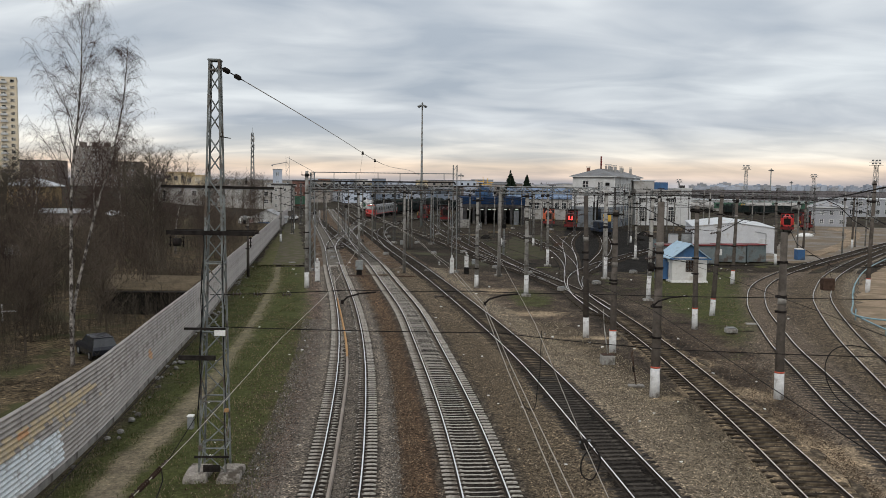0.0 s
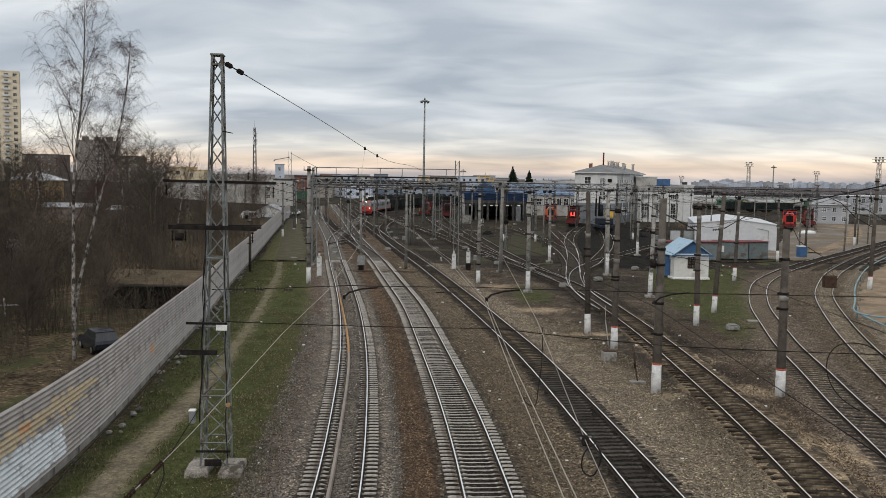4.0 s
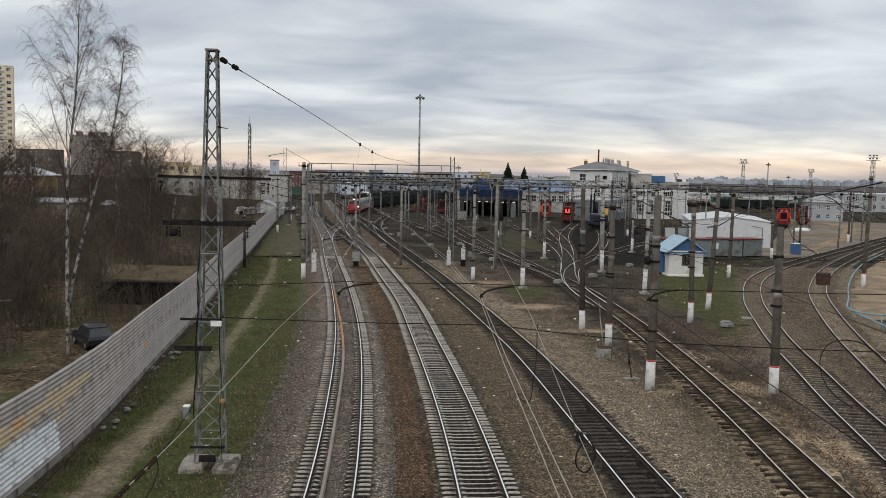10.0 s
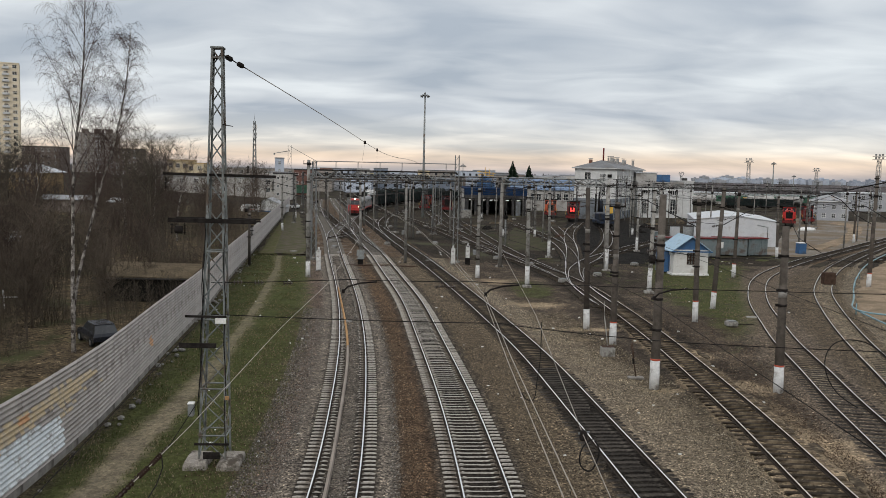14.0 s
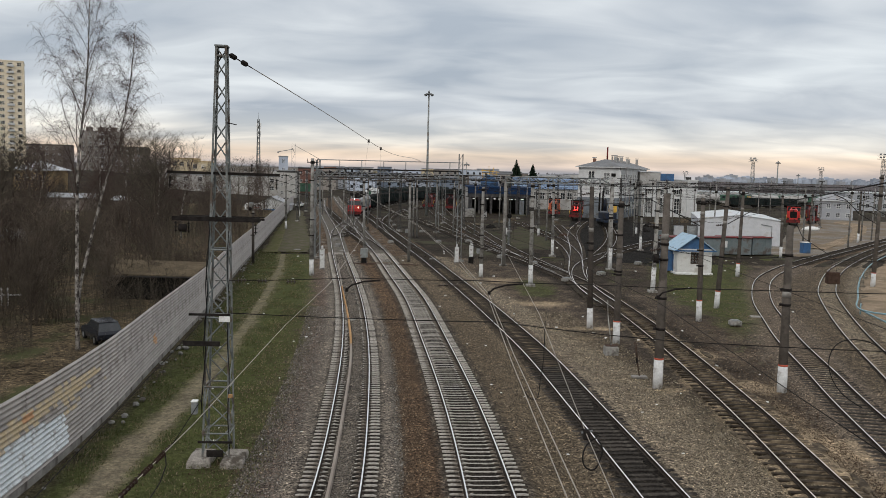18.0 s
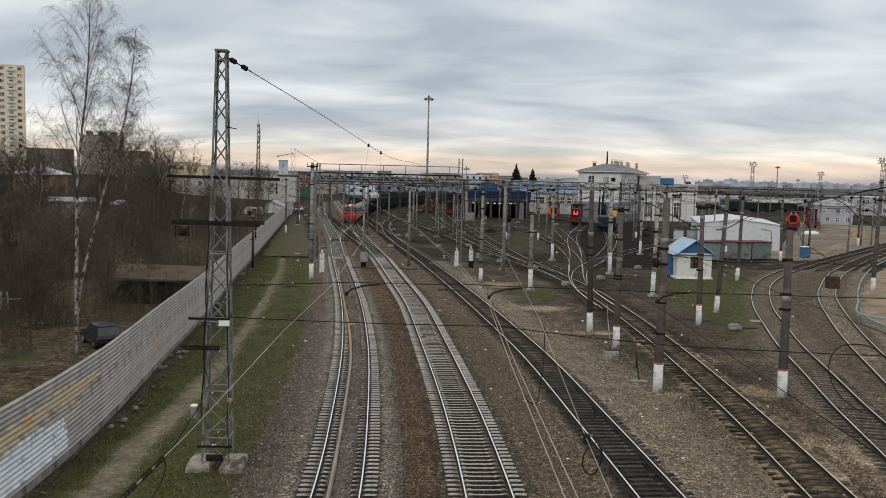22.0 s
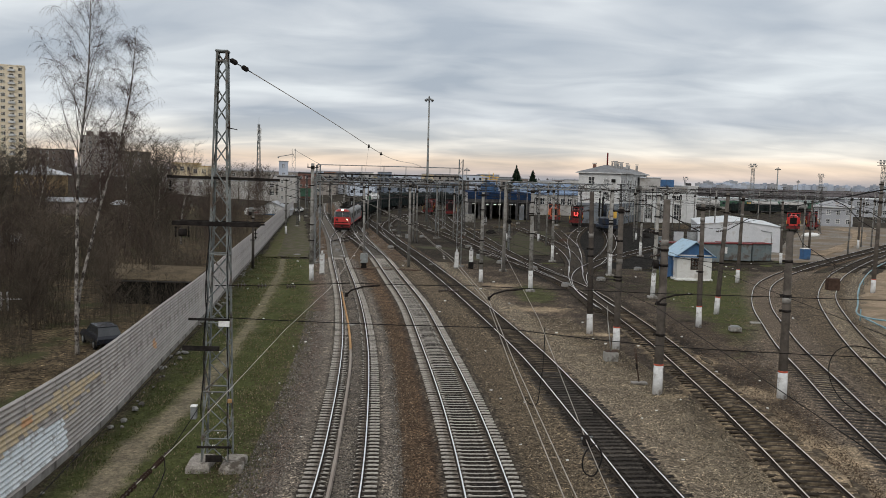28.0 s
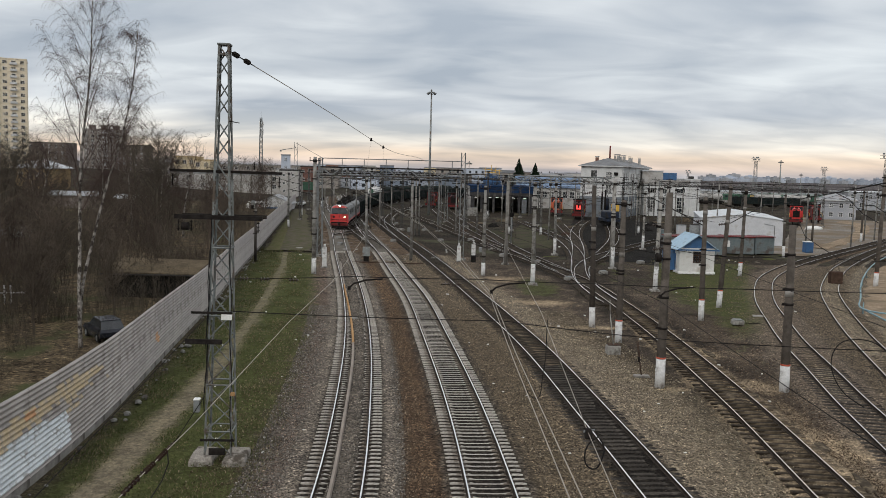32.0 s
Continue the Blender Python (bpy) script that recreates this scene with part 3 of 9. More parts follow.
def sheet(name, left, right, material, label, category="ground", z=0.0, cols=8, step=2.0, lumps=0.03, crown=0.0, wander=0.0):
    """A thin layer of soil or stone between two plan lines, with an uneven top and edges that sink into the ground."""
    if category not in ("gravel", "ballast"):
        z -= 0.075
    a, b = curve_through(left, step), curve_through(right, step)
    n = min(len(a), len(b))
    a = a[np.linspace(0, len(a) - 1, n).astype(int)]
    b = b[np.linspace(0, len(b) - 1, n).astype(int)]
    v = []
    for i in range(n):
        for c in range(cols + 1):
            t = c / cols
            p = a[i] + (b[i] - a[i]) * t
            rim = c in (0, cols)
            if rim and wander:
                p = p + (a[i] - b[i]) / np.linalg.norm(a[i] - b[i]) * wander * noise.noise((p[0] * 0.4, p[1] * 0.4, 3.0)) * (1 if c == 0 else -1)
            h = z + lumps * noise.noise((p[0] * 0.9, p[1] * 0.9, z)) + crown * 4 * t * (1 - t)
            v.append((p[0], p[1], (z - 0.16 if rim else h) + rise(p[0], p[1])))
    w = cols + 1
    s = Shape().add(v, [(i * w + c, i * w + c + 1, (i + 1) * w + c + 1, (i + 1) * w + c) for i in range(n - 1) for c in range(cols)], True)
    return single(name, s, material, label, category, kind="structure")


def offset(pts, d):
    """A plan line moved d metres to its right."""
    line = curve_through(pts, 4.0)
    return line + sides(line) * d


# centre lines of the tracks, going away from the bridge
T1 = [(-3.1, -6), (-3.3, 12), (-3.55, 27.9), (-4.16, 36.8), (-5.2, 48.3), (-6.77, 61.6), (-9.75, 82), (-13.3, 104), (-18, 134.6), (-25.5, 178), (-37.5, 250), (-46, 310)]
T2 = [(2.6, -6), (2.3, 12), (1.6, 28.1), (0.95, 37), (-1.0, 56.2), (-2.6, 70.2), (-4.75, 84.3), (-9.5, 114.3), (-13.2, 135.4), (-17.5, 162.7), (-24, 204), (-35, 272), (-44, 330)]
T3 = [(8.9, -6), (8.35, 14), (7.45, 28.4), (6.56, 39), (5.5, 50.4), (4.22, 60.1), (2.87, 69.6), (0.75, 83.5), (-3.6, 110.3), (-7.4, 131.8), (-14.3, 172.3), (-23.2, 224.5), (-33, 282), (-41, 330)]
T4 = [(11.5, -6), (12.7, 12), (13.5, 28.7), (13.95, 36), (14.3, 45), (14.5, 55.6), (14.3, 69.7), (13.6, 83), (11.9, 94.5), (8.6, 110.3), (4.8, 127.3), (-0.8, 157.8), (-8.4, 194.8), (-21.1, 254.3)]
T5 = [(13.6, 4), (16.4, 22), (18.8, 35.1), (19.8, 40.6), (21.3, 47.7), (23.1, 56.4), (24.9, 63.4), (27.1, 71.7), (30.6, 82.1), (33.8, 90), (37.6, 97.3), (44.0, 107.4), (53, 120), (65.3, 136.3), (85, 162.4), (120, 205)]
T6 = [(16, 8), (20.6, 30), (25.7, 48.3), (28, 56.3), (30.7, 64.8), (33.6, 73.2), (36.9, 81.8), (40.6, 89.7), (45.5, 99.3), (52.2, 110.6), (64.4, 129), (76.5, 146.1), (100, 178), (130, 215)]
# the way of the goods train: a crossover from the far curve to the first track
TRAIN_WAY = [(-3.55, 27.9), (-5.2, 48.3), (-9.75, 82), (-13.3, 104), (-17.3, 130), (-19.1, 145), (-20.2, 164), (-21.2, 190), (-21.9, 216), (-21.5, 240), (-19.2, 262), (-14.5, 288), (-7, 316), (4, 345), (20, 376), (44, 412), (76, 452), (110, 490)]

build_ground()


def build_layers():
    sheet("gravel_bed", offset(T1[6:], -3.0), offset(T3[7:], 2.4), BROWN_GRAVEL, "brown rusty gravel between the main tracks", "gravel", -0.05, 24, 2.0, 0.02, 0, 0.5)
    for name, line, wide, stuff, label, z in (
            ("ballast_bed", T3[7:], 1.75, BLACK_BALLAST, "black oily ballast under the track", 0.018),
            ("ballast_bed", T4[8:], 1.7, BLACK_BALLAST, "black oily ballast under the track", -0.015),
            ("ballast_bed", T5[11:], 1.9, BROWN_GRAVEL, "brown rusty ballast under the curved track", -0.008),
            ("ballast_bed", T6[8:], 1.9, GREY_GRAVEL, "pale ballast under the curved track", -0.008)):
        sheet(name, offset(line, -wide), offset(line, wide), stuff, label, "ballast", z, 10, 1.5, 0.022, 0.0, 0.35)
    sheet("verge", [(-24.3, 109), (-25, 114), (-31, 155), (-37, 195), (-40, 215)],
          [(-17.8, 109), (-18.6, 116), (-21.5, 132), (-30.5, 180), (-37, 215)],
          VERGE_TURF, "worn brown verge along the fence", "ground", 0.13, 14, 3.0, 0.0, 0, 1.0)
    sheet("verge_grass", [(-24.1, 108), (-24.9, 114), (-30.6, 152), (-35, 182)], [(-21.6, 108), (-22.9, 116), (-29.0, 152), (-34.0, 182)],
          VERGE_GREEN, "thin green grass at the foot of the fence", "grass", 0.16, 8, 3.0, 0.0, 0, 0.9)
    sheet("waste_ground", [(-120, 20), (-120, 60), (-130, 110), (-150, 180), (-170, 240)], [(-14.2, 20), (-17.2, 50), (-20.8, 78), (-31.8, 150), (-44, 232)],
          LITTER, "dead leaves and bare soil behind the fence", "ground", 0.16, 40, 5.0, 0.12, 0, 0)
    sheet("grass_patch", [(9, 124), (6, 140), (3, 160)], [(13.5, 122), (12, 140), (9, 160)], THIN_TURF, "strip of thin grass in the yard", "grass", 0.0, 8, 2.0, 0.09, 0, 2.0)
    sheet("sand_lot", [(34.6, 67.5), (36.1, 73), (39.3, 79.6), (43.5, 88), (47.9, 96.1), (54.5, 107.4), (66.3, 124.8)], [(58, 46), (60, 56), (66, 66), (72, 78), (78, 90), (86, 104), (96, 122)],
          SAND, "bare yellow sand behind a pipe rail", "sand", 0.17, 20, 2.0, 0.05, 0, 0.9)
    sheet("dirt_road", [(43, 128), (52, 140), (65, 166), (83, 206), (100, 250)], [(50, 120.5), (62, 131), (80, 152), (104, 186), (130, 222)], PALE_LOT, "pale dusty dirt road curving beside the tracks", "road", 0.05, 10, 3.0, 0.04, 0, 0.8)
    sheet("sand_bank", [(57.5, 136), (67.0, 149.5), (80.7, 171.4), (93.5, 196.6), (99, 211), (100, 221)], [(59.5, 133.5), (70.4, 149.3), (86.8, 177), (98, 198.4), (105, 218), (106, 228)],
          SAND, "bank of pale sand beside the curve", "sand", 0.15, 10, 3.0, 0.03, 0.05, 0.9)
    sheet("oily_soil", [(3.6, 104), (1.5, 124), (-5, 160)], [(9.2, 104), (5.5, 124), (0, 160)], EARTH, "trampled dark soil between the tracks", "ground", 0.012, 10, 3.0, 0.05, 0, 1.0)
    sheet("oily_soil", [(15.6, 106), (16.5, 122), (19.0, 142), (25, 180), (30, 212)], [(25, 106), (28, 122), (33, 142), (41, 180), (46, 212)], BLACK_BALLAST, "black oil-soaked ground round the depot points", "ground", 0.03, 14, 2.0, 0.03, 0, 2.5)
    sheet("grass_patch", [(9.5, 122), (10, 140), (12, 160), (15, 180)], [(15.0, 122), (17.5, 140), (19, 160), (22, 180)], YARD_TURF, "olive trampled grass before the engine shed", "grass", 0.04, 12, 2.0, 0.05, 0, 2.5)
    sheet("oily_soil", [(22.4, 104), (24, 112), (27, 150), (30, 200)], [(27, 104), (32, 118), (40, 150), (48, 200)], BLACK_BALLAST, "black oily ground of the depot sidings", "ground", 0.0, 10, 3.0, 0.03, 0, 1.5)


build_layers()


# ---- tracks ----
GAUGE, RAIL_TOP = 1.595, 0.22
RAIL_FOOT = [(-0.065, 0.0), (0.065, 0.0), (0.065, 0.018), (0.012, 0.035), (0.012, 0.125), (0.036, 0.138), (0.036, 0.160), (0.028, 0.168), (-0.028, 0.168), (-0.036, 0.160), (-0.036, 0.138), (-0.012, 0.125), (-0.012, 0.035), (-0.065, 0.018)]
RAIL_HEAD_SECTION = [(-0.027, 0.150), (0.027, 0.150), (0.027, 0.1695), (0.021, 0.173), (-0.021, 0.173), (-0.027, 0.1695)]


def sweep(line, side, d, section, z):
    s = Shape()
    return s.loft([[(p[0] + n[0] * (d + a), p[1] + n[1] * (d + a), z + b) for a, b in section] for p, n in zip(line, side)], True, True, False)


def sleeper_mesh(kind):
    s = Shape()
    if kind == "concrete":
        s.loft([[(x, -w, -0.12), (x, w, -0.12), (x, w * 0.66, h), (x, -w * 0.66, h)] for x, w, h in
                ((-1.35, 0.070, 0.036), (-1.2, 0.080, 0.054), (-0.60, 0.080, 0.050), (-0.42, 0.048, 0.018), (0.42, 0.048, 0.018), (0.60, 0.080, 0.050), (1.2, 0.080, 0.054), (1.35, 0.070, 0.036))])
        for sx in (-1, 1):
            for d in (-0.105, 0.105):
                x = sx * GAUGE / 2 + d
                s.box(x - 0.035, x + 0.035, -0.050, 0.050, 0.04, 0.085, 0.012)
                s.rod((x, 0, 0.09), (x, 0, 0.125), 0.022, n=5)
        return s
    return s.box(-1.37, 1.37, -0.125, 0.125, -0.12, 0.045, 0.012)


SLEEPER_MESH = sleeper_mesh("concrete").mesh("sleeper")
SLEEPER_MESH.materials.append(SLEEPER)
SLEEPER_MESH.materials.append(FASTENING)
SLEEPER_MESH.polygons.foreach_set("material_index", [0 if i < 30 else 1 for i in range(len(SLEEPER_MESH.polygons))])
WOOD_SLEEPER_MESH = sleeper_mesh("wood").mesh("sleeper")
WOOD_SLEEPER_MESH.materials.append(OILY_SLEEPER)
TARRED_SLEEPER_MESH = sleeper_mesh("wood").mesh("sleeper")
TARRED_SLEEPER_MESH.materials.append(DARK_SLEEPER)
DUSTY_SLEEPER_MESH = sleeper_mesh("wood").mesh("sleeper")
DUSTY_SLEEPER_MESH.materials.append(DUSTY_SLEEPER)


def track(pts, label, head=RAIL_HEAD, wood=False, tarred=False, dusty=False, spacing=0.5, near=(0, 0), group="main tracks"):
    """A railway track: two rails of web and head, sleepers one by one in the stretch near, the rest joined."""
    line = curve_through(pts, 1.0)
    side = sides(line)
    tr = thing("railway_track", label, "railway track", group=group)
    for sgn in (-1, 1):
        rail = part("rail", sweep(line, side, sgn * GAUGE / 2, RAIL_FOOT, RAIL_TOP - 0.172), RAIL_SIDE, tr)
        part("rail_head", sweep(line, side, sgn * GAUGE / 2, RAIL_HEAD_SECTION, RAIL_TOP - 0.172), head, rail, "polished steel running surface")
    length = np.linalg.norm(np.diff(line, axis=0), axis=1).sum()
    mesh = TARRED_SLEEPER_MESH if tarred else DUSTY_SLEEPER_MESH if dusty else WOOD_SLEEPER_MESH if wood else SLEEPER_MESH
    rest = Shape()
    rnd = random.Random(len(pts) * 7 + int(length))
    for i in range(int(length / spacing)):
        x, y, a = at_length(line, i * spacing)
        a += rnd.uniform(-1, 1) * (0.03 if wood else 0.006) - math.pi / 2
        if near[0] <= y < near[1]:
            m = pose(x, y, rnd.uniform(0.0, 0.02) - (0.012 if wood else 0), 0, 0, math.degrees(a))
            part("sleeper", TARRED_SLEEPER_MESH if dusty and y > 47 + rnd.uniform(-4, 4) else mesh, None, tr, at=m)
        elif y < 330:
            c, q = math.cos(a), math.sin(a)
            w, l, h = (0.105 if wood else 0.07), 1.35, 0.04
            rest.add([(x + c * u - q * v, y + q * u + c * v, z) for z in (-0.1, h + 0.01) for u, v in ((-l, -w), (l, -w), (l, w), (-l, w))],
                     [(4, 5, 6, 7), (0, 1, 5, 4), (1, 2, 6, 5), (2, 3, 7, 6), (3, 0, 4, 7)])
    if rest.v:
        tagged(part("sleepers_beyond", rest, OILY_SLEEPER if wood else FAR_SLEEPER, tr), kind="stuff")
    return tr


def build_tracks():
    track(T1, "main track with bright rails on concrete sleepers", near=(20, 110), spacing=0.44)
    track(T2, "main track with bright rails on concrete sleepers", near=(20, 110), spacing=0.44)
    track(T3, "main track with bright rails on half-buried dark sleepers", near=(20, 95), wood=True, dusty=True, spacing=0.47)
    track(T4, "siding with worn rails on oily wooden sleepers and sand", near=(20, 90), wood=True, tarred=True, spacing=0.6, head=RAIL_WORN)
    track(T5, "curved siding on sleepers sunk in brown ballast", near=(22, 85), wood=True, dusty=True, spacing=0.54, head=RAIL_DULL)
    track(T6, "sharply curved siding in pale ballast", near=(35, 85), wood=True, dusty=True, spacing=0.54, head=RAIL_DULL)
    track(TRAIN_WAY[4:], "crossover and curved running line of the goods train", spacing=0.55, group="yard tracks")
    for pts, label in (
            ([(13.6, 71.7), (13.4, 77.9), (13.6, 86.2), (14.9, 97.8), (17.6, 115.7), (20.1, 135.2), (22.0, 162.1), (23.0, 178.0)], "siding curving to the blue engine shed"),
            ([(15.6, 102.9), (17.6, 115.7), (19.7, 131.9), (22.3, 151.8), (26.2, 173.5), (31.7, 197.7)], "siding leading to the red engine"),
            ([(13.8, 70.2), (13.5, 75.7), (13.5, 82.7), (14.1, 89.6), (15.8, 99.2), (19.0, 109.0), (24.1, 120.5), (33.3, 138.6), (41.9, 153.3)], "siding sweeping towards the far yard"),
            ([(15.0, 97.8), (16.8, 111.6), (17.7, 123.5), (18.0, 142.8), (16.6, 166.9), (15.2, 185.2)], "siding branching to the engine shed doors"),
            ([(19.0, 109.0), (22.3, 120.9), (26.3, 136.8), (30.3, 157.0), (34.4, 183.7)], "short spur leading to the railway crane"),
            ([(12.6, 92), (9.8, 112), (8, 130), (5.5, 160), (2.5, 195), (0.2, 240)], "yard siding with parked engines"),
            ([(8.6, 110.3), (5.4, 132), (2, 160), (-2, 200), (-5.5, 246)], "yard siding with parked engines"),
            ([(-9.5, 114.3), (-14.6, 138), (-20.5, 165), (-28.5, 205), (-42, 270), (-52, 320)], "lead track into the station"),
            ([(-13.2, 135.4), (-17.0, 160), (-19.2, 190), (-21.3, 222), (-26, 262), (-36, 320)], "lead track into the station"),
            ([(-7.4, 131.8), (-11.5, 160), (-13.6, 190), (-12.5, 222), (-8, 252), (1, 285), (14, 316)], "curved track through the yard"),
            ([(-18.0, 134.6), (-15.8, 150), (-16.6, 160), (-17.5, 163)], "short crossover between main tracks"),
            ([(60, 118), (78, 134), (104, 160), (150, 205)], "far siding of the freight yard"),
            ([(66, 112), (88, 130), (120, 158), (170, 200)], "far siding of the freight yard")):
        track(pts, label, head=RAIL_DULL, wood=True, spacing=0.62, group="yard tracks")
        sheet("ballast_bed", offset(pts, -1.75), offset(pts, 1.75), BLACK_BALLAST, "black oily ballast under the siding", "ballast", -0.03 + 0.003 * (len(label) % 5), 6, 3.0, 0.02, 0.0, 0.5)


build_tracks()


def build_loose_rail():
    line = curve_through([(-3.55, 22.5), (-3.82, 27.9), (-4.46, 36.8), (-5.45, 48.3), (-7.2, 61.6), (-9.6, 77), (-12.4, 96)], 1.0)
    rail = thing("spare_rail", "rust-brown spare rail lying inside the first track", "rail")
    sec = [(-0.075, 0), (0.075, 0), (0.075, 0.03), (0.045, 0.06), (0.05, 0.15), (-0.05, 0.15), (-0.045, 0.06), (-0.075, 0.03)]
    sd = sides(line)
    for a, b, m, label in ((0, 29, LOOSE_RAIL, "brown-grey rusty end"), (29, 55, ORANGE_RUST, "bright orange rust"), (55, len(line) - 1, LOOSE_RAIL, "brown-grey rusty end")):
        part("rail_length", sweep(line[a:b + 1], sd[a:b + 1], 0, sec, 0.05), m, rail, label)


build_loose_rail()

# ---- fence ----
FENCE_LINE = [(-13.5, 10), (-13.7, 20), (-13.93, 28.1), (-14.55, 36), (-15.5, 43.2), (-16.5, 50.7), (-17.85, 61.2), (-20.7, 80), (-25.6, 114), (-31.6, 155), (-38, 199), (-40.6, 217), (-43.2, 236)]


def corrugated(length, z0, z1, proud, ridges=18, full=3.35):
    """An upright sheet along +x with level ridges."""
    s = Shape()
    step = full / ridges / 4
    grid = [z0] + [0.25 + i * step for i in range(100) if z0 + 0.004 < 0.25 + i * step < z1 - 0.004] + [z1]
    pts = [(proud + 0.030 * math.sin(2 * math.pi * ridges * z / full), z) for z in grid]
    k = len(pts)
    v = [(x, -y, z) for x in (0, length) for y, z in pts] + [(x, -y + 0.012, z) for x in (0, length) for y, z in pts]
    f = [(i, k + i, k + i + 1, i + 1) for i in range(k - 1)] + [(2 * k + i + 1, 3 * k + i + 1, 3 * k + i, 2 * k + i) for i in range(k - 1)]
    f += [(k - 1, 2 * k - 1, 4 * k - 1, 3 * k - 1), (0, 2 * k, 3 * k, k)]
    return s.add(v, f, False)


def build_fence():
    fence = thing("sheet_fence", "tall fence of weathered grey corrugated sheets with paint patches", "fence")
    line = curve_through(FENCE_LINE, 0.5)
    length = np.linalg.norm(np.diff(line, axis=0), axis=1).sum()
    sheet_mesh = corrugated(2.54, 0.25, 3.3, 0.0).mesh("fence_sheet")
    sheet_mesh.materials.append(FENCE)
    post = Shape().box(-0.06, 0.06, 0.06, 0.18, -0.3, 3.2).mesh("fence_post")
    post.materials.append(RUST_STEEL)
    seam = corrugated(0.025, 0.27, 3.28, 0.0065).mesh("sheet_seam")
    seam.materials.append(SEAM)
    foot = Shape().box(0, 2.5, 0.0, 0.16, -0.2, 0.27, 0.02).mesh("plinth")
    foot.materials.append(CONCRETE)
    rnd = random.Random(4)
    for i in range(int(length / 2.5)):
        x, y, a = at_length(line, i * 2.5)
        x2, y2, _ = at_length(line, i * 2.5 + 2.5)
        a = math.degrees(math.atan2(y2 - y, x2 - x))
        m = pose(x, y, rnd.uniform(-0.006, 0.006), 0, 0, a)
        part("fence_sheet", sheet_mesh, None, fence, at=m @ pose(0, rnd.uniform(-0.003, 0.003), 0, rnd.uniform(-0.08, 0.08)))
        part("fence_post", post, None, fence, at=m)
        part("sheet_seam", seam, None, fence, at=m)
        part("plinth", foot, None, fence, at=m)
    # old paint: a ragged tan band, a pale area below it, and an orange spot
    ridge = 3.35 / 18
    spots = [(35.0, 35.5, 1.3, 1.75, FENCE_ORANGE), (35.4, 35.9, 1.15, 1.5, FENCE_ORANGE), (17.2, 18.0, 2.24, 2.5, FENCE_ORANGE)]
    for row in range(2, 10):
        spots.append((4.0, 21.2 - 0.05 * row + rnd.uniform(-0.25, 0.25) - (1.6 if row == 9 else 0), row * ridge, (row + 1) * ridge - 0.002, FENCE_PALE))
    for row in range(8, 16):
        zc, run = (row + 0.5) * ridge, None
        for k in range(46):
            q = 12.0 + k * 0.3
            mid = float(np.interp(q, (12, 15.8, 17.7, 20, 23, 25.6), (1.95, 2.15, 2.25, 2.42, 2.33, 2.02)))
            on = abs(zc - mid) < 0.30 + rnd.uniform(-0.12, 0.10) or (20.4 < q < 22.2 and 1.5 < zc < mid and rnd.random() < 0.6)
            if on and run is None:
                run = q + rnd.uniform(-0.15, 0.1)
            elif not on and run is not None:
                spots.append((run, q + rnd.uniform(-0.1, 0.15), row * ridge + rnd.uniform(0, 0.03), (row + 1) * ridge - rnd.uniform(0, 0.02), FENCE_TAN))
                run = None
    for s0, s1, z0, z1, paint in spots:
        cuts = [s0] + [2.5 * k for k in range(int(s0 / 2.5) + 1, int(s1 / 2.5) + 1) if s0 + 0.02 < 2.5 * k < s1 - 0.02] + [s1]
        for u, v in zip(cuts, cuts[1:]):
            k = int((u + v) / 5.0)
            x, y, _ = at_length(line, k * 2.5)
            x2, y2, _ = at_length(line, k * 2.5 + 2.5)
            m = pose(x, y, 0, 0, 0, math.degrees(math.atan2(y2 - y, x2 - x))) @ pose(u - k * 2.5, 0, 0)
            part("paint_patch", corrugated(v - u, z0, z1, {FENCE_PALE: 0.010, FENCE_TAN: 0.014}.get(paint, 0.018), 18, 3.35), paint, fence, "patch of old paint on the sheets", m)


build_fence()

# soils of the near yard: pale, olive and grey gravel, purple and red-brown gravel, black ballast (also used for a
# painted shadow line), earth, sand, turf, path
SOILS = dict(pale=(0.142, 0.122, 0.093, 1.0), olive=(0.084, 0.069, 0.050, 1.0), grey=(0.114, 0.102, 0.088, 1.0), plum=(0.088, 0.069, 0.058, 1.0), red=(0.072, 0.050, 0.033, 1.0),
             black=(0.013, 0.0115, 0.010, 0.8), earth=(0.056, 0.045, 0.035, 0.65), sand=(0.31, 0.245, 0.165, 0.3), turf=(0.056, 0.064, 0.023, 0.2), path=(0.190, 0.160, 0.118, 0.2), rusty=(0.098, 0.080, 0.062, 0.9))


def ease(v, a, b):
    """0 at a, 1 at b."""
    t = np.clip((v - a) / (b - a), 0, 1)
    return t * t * (3 - 2 * t)


